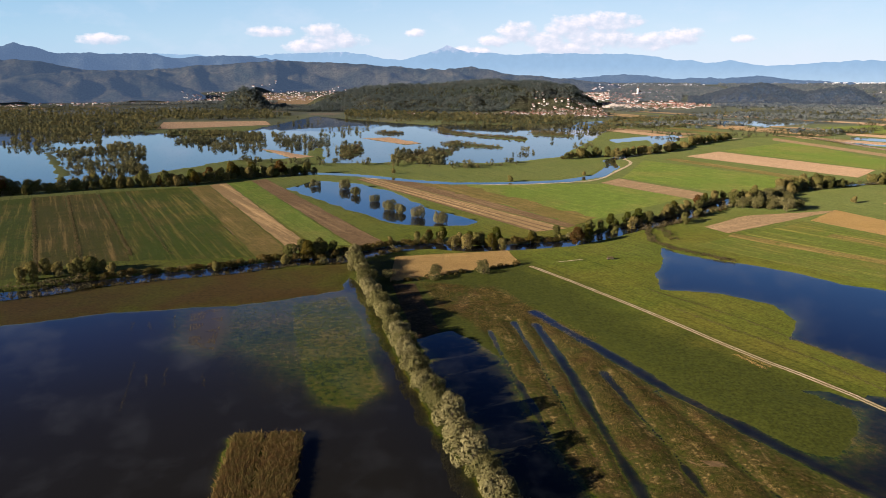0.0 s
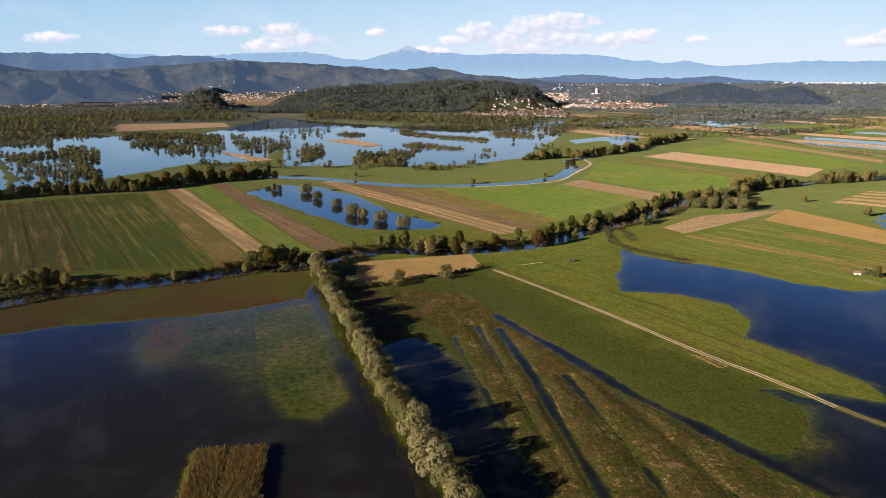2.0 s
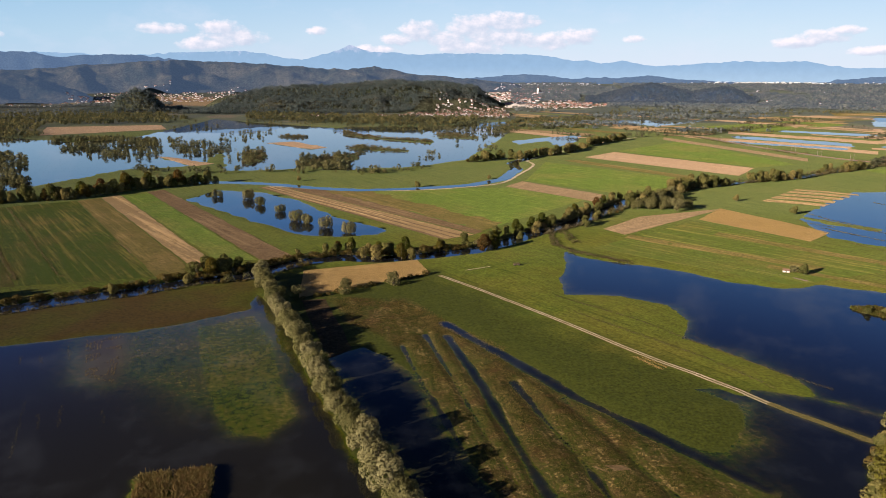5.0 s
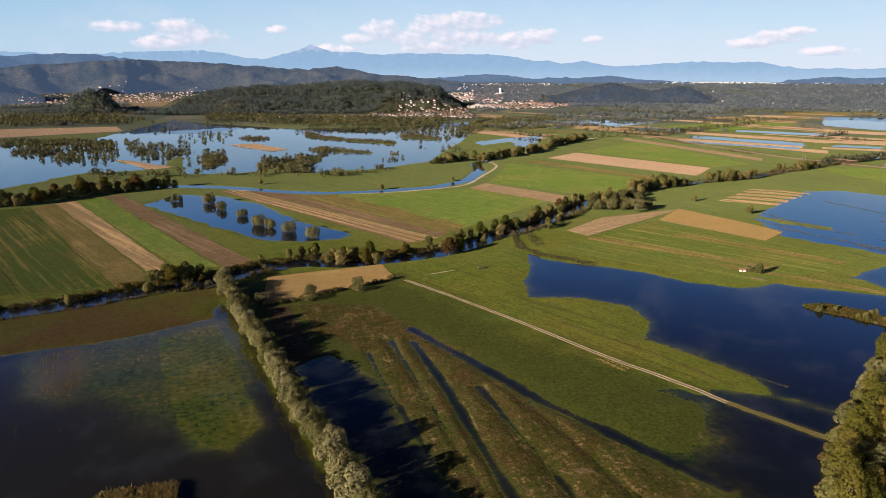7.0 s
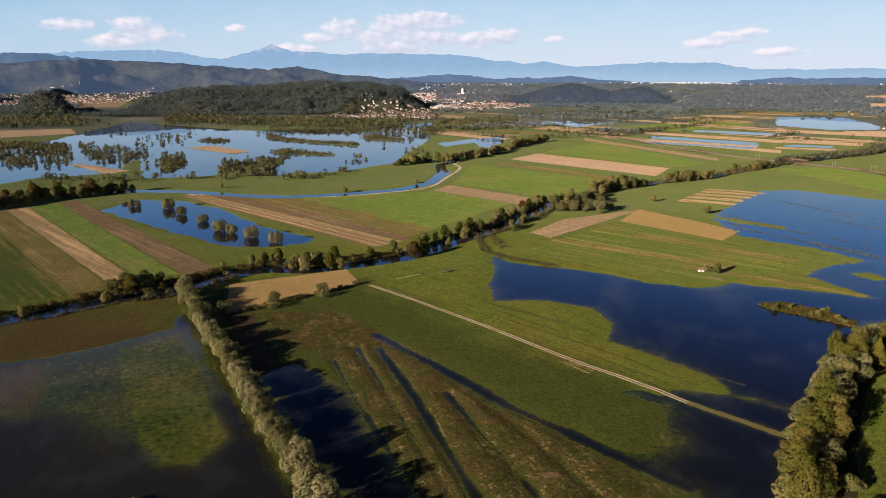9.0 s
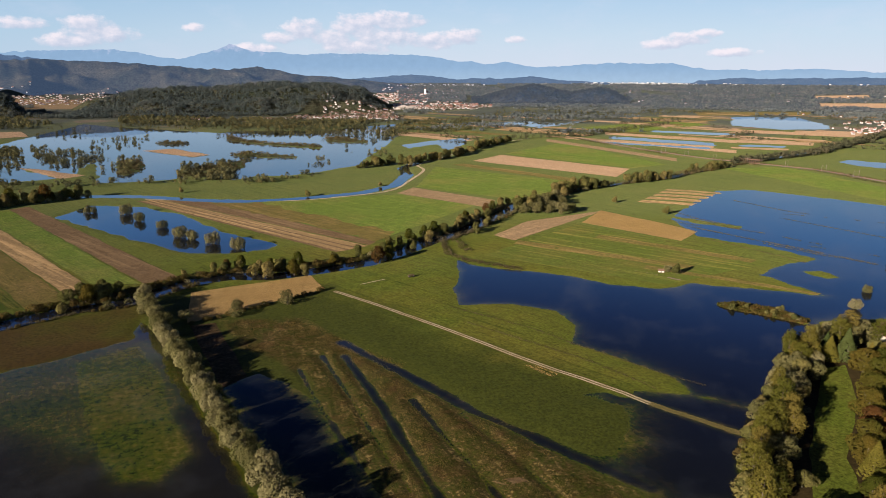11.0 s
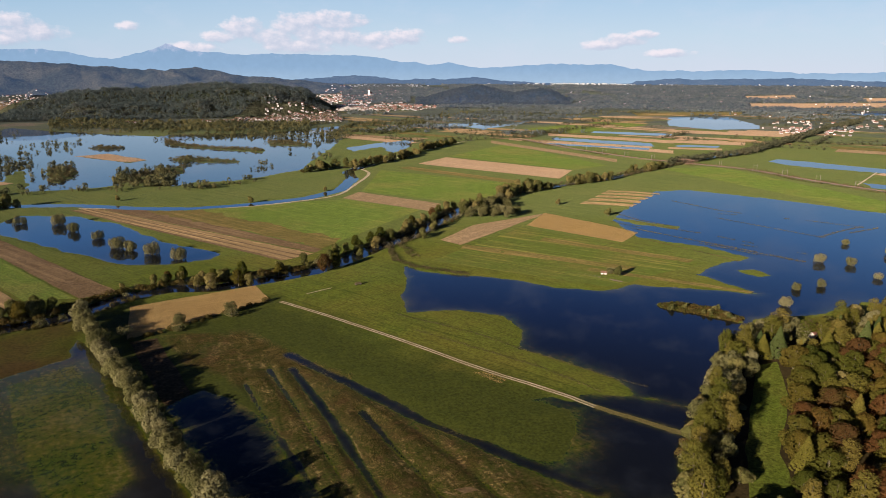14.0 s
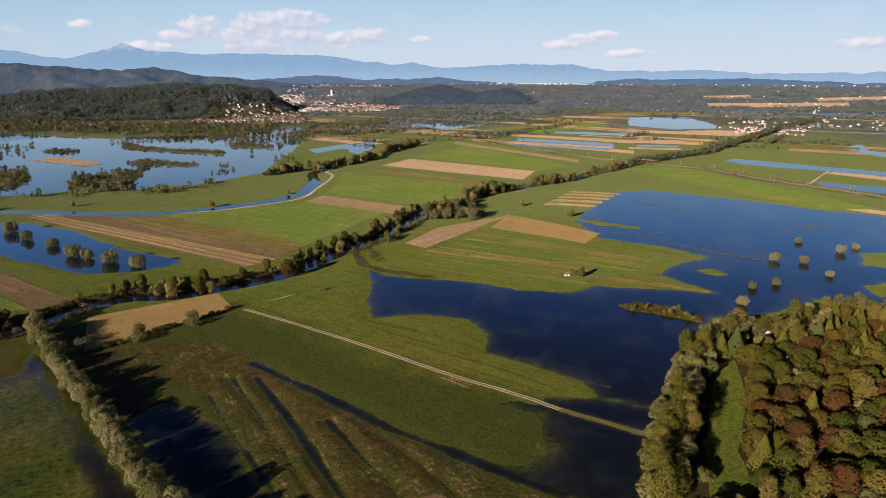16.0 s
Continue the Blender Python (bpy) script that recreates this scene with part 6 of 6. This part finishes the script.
blades("maize_crop", crop_rows(F_ORANGE, 1.1, 0.6, rng), MAIZE, "golden maize stubble beside the river", "maize", (0.25, 0.55), 0.6, 2, 0.08, 9)
for x, y in walk_line([F_ORANGE[3], F_ORANGE[2]], 5.5, rng, 1.2):
    plant(rng.choice(["bush_a", "bush_b"]), x, y - 3, rng.uniform(0.5, 0.9), 1.2, rng, "dark low bush along the maize field", "field hedge")
blades("reeds", list(scatter(DROWNED_MEADOW, 1500, rng)) + list(scatter(DROWNED_LOBE, 5200, rng)), GREENTUFT, "green stems rising from the shallow flood", "grass", (0.06, 0.22), 1.0, 4, 0.07, 4, 0.0)
blades("drowned_stalks", [p for p in crop_rows((DROWNED_TOP[0], DROWNED_TOP[1], DROWNED_TOP[3], DROWNED_TOP[4]), 1.4, 0.5, rng) if value_noise(np.array([p[0]]), np.array([p[1]]), 4, 55)[0] > -0.2], OLDMAIZE, "rusty dead stalks in rows above the flood", "reeds", (0.08, 0.3), 0.5, 3, 0.09, 168, -0.04)
for k, line in enumerate(([(-123, 247), (-115, 222), (-110, 206)], [(-144, 292), (-140, 281)], [(-136, 291), (-132, 282)], [(-128, 300), (-121, 284)], [(-108, 241), (-103, 225)], [(-114, 236), (-109, 224)], [(-92, 235), (-88, 226)])):
    blades("drowned_stalks", walk_line(line, 0.7, rng, 0.35 if k else 0.2), REED if k else SCRUB, "pale dead stalks above the flood", "reeds", (0.1, 0.35), 0.6, 3, 0.06, 170 + k, -0.04)
for k, line in enumerate((DEBRIS1, DEBRIS2, DEBRIS3, DEBRIS4, DEBRIS5, DEBRIS6, DEBRIS7, SPIT_W, DEBRIS9, DEBRIS10, DEBRIS11, DEBRIS12, DEBRIS13, DEBRIS14)):
    spots = [p for p in walk_line(line, 0.9, rng, 0.7) if value_noise(np.array([p[0]]), np.array([p[1]]), 13, 31)[0] > -0.15 or k > 4]
    blades("drowned_hedge", spots, SCRUB, "brown drowned grass line in the lake", "reeds", (0.2, 0.5), 0.9, 4, 0.3, 80 + k, -0.05)
for k, line in enumerate((CAPE_LINE, CAPE_LINE2)):
    blades("ditch_weeds", walk_line(line, 0.35, rng, 0.6), SCRUB, "dark weeds along an old fence line", "weeds", (0.1, 0.35), 0.8, 4, 0.12, 180 + k, -0.03)
blades("dry_sedge", list(walk_line([(118, 253), (124, 240)], 0.12, rng, 0.8)) + list(walk_line([(121, 252), (127, 241)], 0.2, rng, 0.6)), MAIZE, "pale dry grass beside the track", "grass", (0.1, 0.3), 0.8, 4, 0.08, 186)
blades("reeds", scatter(ISLET, 900, rng), TUFT, "olive reeds on a narrow islet", "reeds", (0.6, 1.3), 1.0, 5, 0.3, 90)
for x, y in scatter(ISLET, 44, rng):
    plant(rng.choice(["bush_a", "ash_b", "bush_a", "shrub"]), x, y, rng.uniform(0.25, 0.45), 1.2, rng, "low yellow-green bush on a flooded islet", "islet bushes")


for k, (top, foot) in enumerate(((F_W1[0], F_W1[3]), (F_W2[0], F_W2[3]), (F_W3[0], F_W3[3]), (F_W4[0], F_W4[3]))):
    blades("ditch_weeds", walk_line([top, foot], 0.7 if k < 3 else 2.0, rng, 1.0), SCRUB, "dark weeds along a field ditch", "weeds", (0.3, 0.9), 1.0, 5, 0.25, 95 + k)


# ---- buildings ----
def box(bm, x0, y0, z0, x1, y1, z1):
    v = [bm.verts.new(p) for p in ((x0, y0, z0), (x1, y0, z0), (x1, y1, z0), (x0, y1, z0), (x0, y0, z1), (x1, y0, z1), (x1, y1, z1), (x0, y1, z1))]
    for f in ((3, 2, 1, 0), (4, 5, 6, 7), (0, 1, 5, 4), (1, 2, 6, 5), (2, 3, 7, 6), (3, 0, 4, 7)):
        bm.faces.new([v[k] for k in f])


def part(name, bm, mat, parent, label=""):
    me = bpy.data.meshes.new(name)
    bm.to_mesh(me)
    bm.free()
    me.materials.append(mat)
    ob = new(name, me)
    ob.parent = parent
    if label:
        ob["label"] = label
    return ob


def prism(bm, x0, x1, y0, y1, z0, z1, thick=0.3):
    """A gable roof with its ridge along x."""
    ym = (y0 + y1) / 2
    outer = [(y0, z0), (ym, z1), (y1, z0)]
    inner = [(y1, z0 - thick), (ym, z1 - thick), (y0, z0 - thick)]
    loop = outer + inner
    a = [bm.verts.new((x0, y, z)) for y, z in loop]
    b = [bm.verts.new((x1, y, z)) for y, z in loop]
    n = len(loop)
    for k in range(n):
        bm.faces.new((a[k], a[(k + 1) % n], b[(k + 1) % n], b[k]))
    for s in (a, b):
        bm.faces.new((s[0], s[1], s[4], s[5]))
        bm.faces.new((s[1], s[2], s[3], s[4]))


def house(length, width, eaves, top, windows=True):
    """A plastered house with a tiled gable roof."""
    root = new("house")
    bm = bmesh.new()
    l, w = length / 2, width / 2
    box(bm, -l, -w, -1, l, w, eaves)
    for x in (-l, l - 0.02):
        v = [bm.verts.new(p) for p in ((x, -w, eaves), (x, w, eaves), (x, 0, top - 0.4), (x + 0.02, -w, eaves), (x + 0.02, w, eaves), (x + 0.02, 0, top - 0.4))]
        bm.faces.new(v[:3])
        bm.faces.new(v[3:][::-1])
    wall = part("wall", bm, PLASTER, root)
    bm = bmesh.new()
    prism(bm, -l - 0.5, l + 0.5, -w - 0.6, w + 0.6, eaves - 0.3, top)
    roof = part("roof", bm, ROOFTILE, root)
    bm = bmesh.new()
    box(bm, l * 0.4, 0.6, eaves, l * 0.4 + 0.7, 1.3, top + 0.7)
    part("chimney", bm, RUST, roof)
    if windows:
        for side in (-1, 1):
            for k in (-0.55, 0.0, 0.55):
                bm = bmesh.new()
                box(bm, k * l - 0.6, side * w - 0.06, eaves - 2.2, k * l + 0.6, side * w + 0.06, eaves - 0.8)
                part("window", bm, DARK, wall)
    return root


def ground_at(x, y):
    return float(ground_height(np.array([x]), np.array([y]))[0])


HOUSES = [house(11, 9, 5.2, 9.0), house(14, 9, 4.2, 8.2), house(9, 8, 6.0, 9.6), house(12, 9, 5.4, 9.0, False), house(16, 9, 4.6, 8.4, False)]
used_house = set()


def settle(x, y, z, turn, scale, words, group):
    k = rng.randrange(3) if math.hypot(x, y) < 2030 else rng.choice([3, 4])
    m = Matrix.LocRotScale((x, y, z), Euler((0, 0, turn)), (scale, scale, scale))
    if k in used_house:
        ob = copy_thing(HOUSES[k], m @ Matrix.Diagonal((*(1 / s for s in HOUSES[k].scale), 1)))
    else:
        ob = HOUSES[k]
        ob.matrix_basis = m
        used_house.add(k)
    return tagged(ob, words, "house", group)


def sector(b0, b1, r0, r1):
    return [(r * math.sin(radians(q)), r * math.cos(radians(q))) for q, r in ((b0, r0), (b0, r1), ((b0 + b1) / 2, r1), (b1, r1), (b1, r0), ((b0 + b1) / 2, r0))]


VILLAGES = [(sector(4.5, 13.5, 1925, 2110), 105, "white-walled village house with a red tiled roof", "village"), (sector(7.0, 13.0, 2110, 2420), 62, "white hillside house with a red tiled roof", "hillside houses"),
            (sector(-6.5, 5.0, 1960, 2040), 42, "white house at the foot of the wooded hill", "lakeside houses"),
            (VILL3, 30, "pale house with a red roof on the plain", "plain houses"), (VILLE, 58, "white house with a red roof by the railway", "eastern village")]
placed = []
for poly, count, words, group in VILLAGES:
    for x, y in scatter(poly, count, rng):
        placed.append((x, y, hill_height(x, y) - 0.4, rng.uniform(0, 3.1), rng.uniform(0.45, 0.7) if poly is VILLE else rng.uniform(0.5, 0.8), words, group))
for spot in placed:
    settle(*spot)
wood("garden_trees", list(scatter(sector(4.5, 13.5, 1900, 2150), 330, rng)) + list(scatter(sector(7, 13, 2110, 2450), 420, rng)) + list(scatter(sector(-6.5, 5, 1925, 2060), 260, rng)) + list(scatter(VILL3, 160, rng)) + list(scatter(VILLE, 200, rng)),
     WOODS, "trees between the village houses", 22, 150, 4, 10, 0.42, 1.9, hill_height)


def far_houses(plots, seed):
    """Houses of villages too far off to tell apart, walls and gable roofs in one mesh."""
    r = random.Random(seed)
    bm = bmesh.new()
    for poly, count, small in plots:
        for x, y in scatter(poly, count, r):
            z = hill_height(x, y)
            l, w, e = r.uniform(4, 8) * small, r.uniform(3.5, 5) * small, r.uniform(3.5, 6) * small
            turn = pose(x, y, z, 0, 0, r.uniform(0, 180))
            first = len(bm.verts)
            box(bm, -l, -w, -3, l, w, e)
            old = len(bm.faces)
            prism(bm, -l - 0.4, l + 0.4, -w - 0.5, w + 0.5, e, e + w * 0.8)
            bm.verts.ensure_lookup_table()
            bm.faces.ensure_lookup_table()
            for f in bm.faces[old:]:
                f.material_index = 1
            for v in bm.verts[first:]:
                v.co = turn @ v.co
    me = bpy.data.meshes.new("far_houses")
    bm.to_mesh(me)
    bm.free()
    me.materials.append(FARWALL)
    me.materials.append(FARROOF)
    return tagged(new("far_houses", me), "white and red-roofed houses of far villages", "houses", kind="stuff")


far_houses([(sector(-21, -8, 3120, 3300), 170, 0.6), (sector(-19, -8, 3300, 3750), 240, 0.6), (sector(-36, -21, 2990, 3110), 130, 0.55), (sector(-3, 2, 3050, 3500), 50, 0.8), (sector(9, 16, 3050, 3600), 220, 0.8),
            (sector(13, 20, 2500, 3000), 170, 0.8), (sector(12, 18.5, 3000, 4000), 150, 0.7), (VILL3, 90, 0.6), (sector(4.5, 13.5, 1935, 2110), 60, 0.6), (sector(7, 13, 2110, 2420), 70, 0.6), (sector(48, 53, 1700, 1950), 60, 0.5), (sector(30, 44, 2500, 3300), 24, 0.6), (sector(44, 62, 2300, 3400), 50, 0.55), (sector(30, 62, 3600, 4300), 60, 0.7)], 7)


def tower_church():
    root = new("church")
    bm = bmesh.new()
    box(bm, -9, -5, -2, 9, 5, 9)
    part("nave", bm, WHITEWASH, root)
    bm = bmesh.new()
    prism(bm, -9.5, 9.5, -5.6, 5.6, 8.7, 14)
    part("roof", bm, ROOFTILE, root)
    bm = bmesh.new()
    box(bm, -14, -3, -2, -8.5, 3, 22)
    part("tower", bm, WHITEWASH, root)
    bm = bmesh.new()
    bmesh.ops.create_cone(bm, cap_ends=True, segments=8, radius1=3.8, radius2=0.1, depth=9, matrix=pose(-11.2, 0, 26.5))
    part("spire", bm, RUST, root)
    return root


church = tower_church()
church.matrix_basis = Matrix.LocRotScale((CHURCH[0][0], CHURCH[0][1], hill_height(*CHURCH[0])), Euler((0, 0, 0.8)), (1.3, 1.3, 1.3))
tagged(church, "white church with a spire above the village", "church")


def rock_face():
    """The pale quarried rock over the village."""
    u, v = np.meshgrid(np.linspace(-1, 1, 40), np.linspace(0, 1, 14))
    x = u * 75
    lean = v * 26 + value_noise(u * 60, v * 30, 9, 41) * 5 + value_noise(u * 60, v * 30, 3.5, 42) * 2.5
    z = -4 + v * (30 + value_noise(u * 75, u * 0, 24, 43) * 12) * np.sqrt(np.clip(1.02 - u * u, 0, 1)) + value_noise(u * 60, v * 30, 5, 44) * 1.5
    ob = mesh_object("rock", np.stack([x, lean, z], -1).reshape(-1, 3), grid_faces(*u.shape), ROCK)
    ob.matrix_basis = Matrix.LocRotScale((QUARRY[0][0], QUARRY[0][1], ground_at(*QUARRY[0])), Euler((0, 0, -0.2)), (0.75, 0.75, 0.5))
    return tagged(ob, "pale quarried rock face above the village", "rock")


rock_face()


def city_blocks(line, count, seed):
    r = random.Random(seed)
    bm = bmesh.new()
    pts = list(walk_line(line, 1.0, r, 60))
    r.shuffle(pts)
    for x, y in pts[:count]:
        k = min(1.0, 4650 / math.hypot(x, y))
        x, y = x * k, y * k
        z = ground_at(x, y)
        w, d, h = r.uniform(4, 16), r.uniform(5, 12), r.choice([2, 3, 3, 4, 5, 6, 10])
        box(bm, x - w / 2, y - d / 2, z - 3, x + w / 2, y + d / 2, z + h)
    me = bpy.data.meshes.new("town")
    bm.to_mesh(me)
    bm.free()
    me.materials.append(FARWALL)
    tagged(new("town", me), "white blocks of a far town", "town", kind="stuff")


def far_line(b0, b1, r, n=12):
    return [(r * math.sin(radians(b0 + (b1 - b0) * k / n)), r * math.cos(radians(b0 + (b1 - b0) * k / n))) for k in range(n + 1)]


city_blocks(far_line(24, 37, 4600), 420, 1)
city_blocks(far_line(37, 58, 4580), 240, 2)
city_blocks(far_line(10, 20, 4350), 180, 3)

# ---- railway ----
def embankment():
    pts = []
    for (ax, ay), (bx, by) in zip(RAIL, RAIL[1:]):
        n = max(1, int(math.hypot(bx - ax, by - ay) / 12))
        pts += [(ax + (bx - ax) * k / n, ay + (by - ay) * k / n) for k in range(n)]
    pts = np.array(pts + [RAIL[-1]], float)
    for _ in range(6):
        pts[1:-1] = (pts[:-2] + pts[1:-1] * 2 + pts[2:]) / 4
    way = np.gradient(pts, axis=0)
    way /= np.linalg.norm(way, axis=1)[:, None]
    out = np.stack([way[:, 1], -way[:, 0]], 1)

    def strip(name, profile, mat, label):
        cols = np.array(profile)
        xy = pts[:, None] + out[:, None] * cols[None, :, :1]
        z = np.broadcast_to(cols[None, :, 1] + LAND, xy.shape[:2])
        ob = mesh_object(name, np.concatenate([xy, z[..., None]], -1).reshape(-1, 3), grid_faces(len(pts), len(cols)), mat)
        if sum(p.normal.z for p in ob.data.polygons) < 0:
            ob.data.flip_normals()
        return tagged(ob, label, "railway", kind="structure")

    strip("embankment", [(-12, -0.6), (-4.2, 0.9), (4.2, 0.9), (12, -0.6)], GRASS_OLIVE, "low grassy railway embankment")
    strip("track_bed", [(-3.2, 1.15), (-2.8, 1.6), (2.8, 1.6), (3.2, 1.15)], BALLAST, "grey ballast bed of the railway")
    for side in (-2.7, -1.2, 1.2, 2.7):
        strip("rail", [(side - 0.06, 1.58), (side - 0.05, 1.78), (side + 0.05, 1.78), (side + 0.06, 1.58)], RUST, "rusty steel rail on ballast")
    return pts, out


def catenary_mast():
    root = new("catenary_mast")
    bm = bmesh.new()
    box(bm, -0.16, -0.16, -1.5, 0.16, 0.16, 8.0)
    part("post", bm, STEEL, root)
    bm = bmesh.new()
    box(bm, 0.2, -0.08, 6.7, 3.2, 0.08, 6.9)
    box(bm, 0.2, -0.06, 7.7, 1.6, 0.06, 7.8)
    part("arm", bm, STEEL, root)
    bm = bmesh.new()
    box(bm, -0.5, -0.5, -1.6, 0.5, 0.5, 0.1)
    part("footing", bm, BALLAST, root)
    return root


rail_pts, rail_out = embankment()
mast = catenary_mast()
made = 0
for k in range(2, len(rail_pts), 4):
    for side in (-4.0, 4.0):
        p = rail_pts[k] + rail_out[k] * side
        turn = math.atan2(-rail_out[k][1] * side, -rail_out[k][0] * side)
        m = pose(p[0], p[1], LAND + 1.2, 0, 0, math.degrees(turn))
        if made == 0:
            mast.matrix_basis = m
        else:
            ob = copy_thing(mast, m)
        tagged(mast if made == 0 else ob, "grey steel catenary mast beside the railway", "mast", "catenary masts")
        made += 1


def truss_bridge():
    root = new("bridge")
    bm = bmesh.new()
    box(bm, -22, -3.2, 1.0, 22, 3.2, 1.6)
    part("deck", bm, RUST, root)
    for side in (-3.2, 3.2):
        bm = bmesh.new()
        box(bm, -18, side - 0.2, 6.2, 18, side + 0.2, 6.7)
        for k in range(7):
            x = -18 + k * 6
            box(bm, x - 0.18, side - 0.18, 1.5, x + 0.18, side + 0.18, 6.4)
        for k in range(6):
            x = -18 + k * 6
            v = [bm.verts.new(p) for p in ((x, side - 0.12, 1.6), (x + 0.35, side + 0.12, 1.6), (x + 6, side + 0.12, 6.4), (x + 5.65, side - 0.12, 6.4))]
            bm.faces.new(v)
        part("truss", bm, RUST, root)
    for x in (-21, 21):
        bm = bmesh.new()
        box(bm, x - 1.5, -4, -2, x + 1.5, 4, 1.0)
        part("abutment", bm, BALLAST, root)
    return root


k = min(range(len(rail_pts)), key=lambda i: min(math.hypot(rail_pts[i][0] - x, rail_pts[i][1] - y) for x, y in RIVER2))
bridge = truss_bridge()
bridge.matrix_basis = pose(rail_pts[k][0], rail_pts[k][1], LAND + 0.3, 0, 0, math.degrees(math.atan2(rail_out[k][0], -rail_out[k][1])))
tagged(bridge, "rusty steel truss railway bridge over the river", "bridge")


# ---- small buildings and things on the meadows ----
def shed():
    root = new("shed")
    bm = bmesh.new()
    box(bm, -3, -2.2, -0.3, 3, 2.2, 2.4)
    part("wall", bm, LIMEWASH, root, "limewashed plank wall")
    bm = bmesh.new()
    prism(bm, -3.4, 3.4, -2.8, 2.8, 2.3, 4.0, 0.15)
    part("roof", bm, RUST, root, "brown gable roof")
    bm = bmesh.new()
    box(bm, -0.6, -2.28, 0, 0.4, -2.2, 2.0)
    part("door", bm, DARK, root, "dark wooden door")
    root.matrix_basis = Matrix.LocRotScale((*SHED[0], ground_at(*SHED[0])), Euler((0, 0, -0.5)), (0.6, 0.55, 0.55))
    return tagged(root, "small white field shed beside the flood", "shed")


def hay_wagon():
    root = new("hay_wagon")
    bm = bmesh.new()
    box(bm, -3, -1.2, 0.9, 3, 1.2, 1.2)
    part("bed", bm, PLANK, root)
    bm = bmesh.new()
    box(bm, -2.9, -1.15, 1.2, 2.9, 1.15, 2.5)
    bmesh.ops.bevel(bm, geom=bm.edges[:], offset=0.35, segments=2, affect="EDGES")
    part("hay", bm, SCRUB, root, "rounded load of old hay")
    for x in (-2, 2):
        for y in (-1.1, 1.1):
            bm = bmesh.new()
            bmesh.ops.create_cone(bm, cap_ends=True, segments=14, radius1=0.5, radius2=0.5, depth=0.25, matrix=pose(x, y, 0.5, 90))
            part("wheel", bm, DARK, root)
    root.matrix_basis = Matrix.LocRotScale((*HUT[0], ground_at(*HUT[0])), Euler((0, 0, 0.2)), (0.7, 0.7, 0.7))
    return tagged(root, "brown hay wagon standing on the meadow", "wagon")


# Planks and posts stand in for a dark line beside the shed.
def jetty():
    root = new("jetty")
    (ax, ay), (bx, by) = JETTY[0], JETTY[2]
    length = math.hypot(bx - ax, by - ay)
    n = int(length / 0.9)
    for k in range(n):
        bm = bmesh.new()
        box(bm, k * 0.9 - 0.4, -0.9, 0.35, k * 0.9 + 0.42, 0.9, 0.45)
        part("plank", bm, PLANK, root)
    for k in range(0, n, 4):
        for side in (-0.85, 0.85):
            bm = bmesh.new()
            box(bm, k * 0.9 - 0.09, side - 0.09, -1.6, k * 0.9 + 0.09, side + 0.09, 0.9)
            part("post", bm, PLANK, root)
    root.matrix_basis = pose(ax, ay, 0.1, 0, 0, math.degrees(math.atan2(by - ay, bx - ax)))
    return tagged(root, "dark strip of planks and posts at the flood's edge", "jetty")


shed()
hay_wagon()
jetty()
lodge = house(13, 9, 3.4, 7.0)
lodge.matrix_basis = pose(*LODGE[0], ground_at(*LODGE[0]), 0, 0, 25)
tagged(lodge, "white lodge with a red roof among trees", "house")
ribbon("path", WOOD_PATH, 1.8, GRAVEL, "pale footpath along the wood", "path")
ribbon("path", PALE_PATH, 2.2, GRAVEL, "pale straight field path between flooded strips", "path", 0.3)
for dx, dy in ((4.5, -1.0), (6.0, 1.5)):
    plant("shrub", SHED[0][0] + dx, SHED[0][1] + dy, 0.9, 1.0, rng, "silvery bush beside the field shed", "shed bushes")
for x, y in MAIZE_WILLOWS:
    plant("willow_b", x, y, 0.72, 1.0, rng, "round silvery willow at the maize field's edge", "maize field willows")
# Gravel ribbon standing in for a line of whitish debris.
ribbon("gravel_strip", WHITE_DEBRIS, 0.9, GRAVEL, "short strip of whitish debris in the meadow", "path")
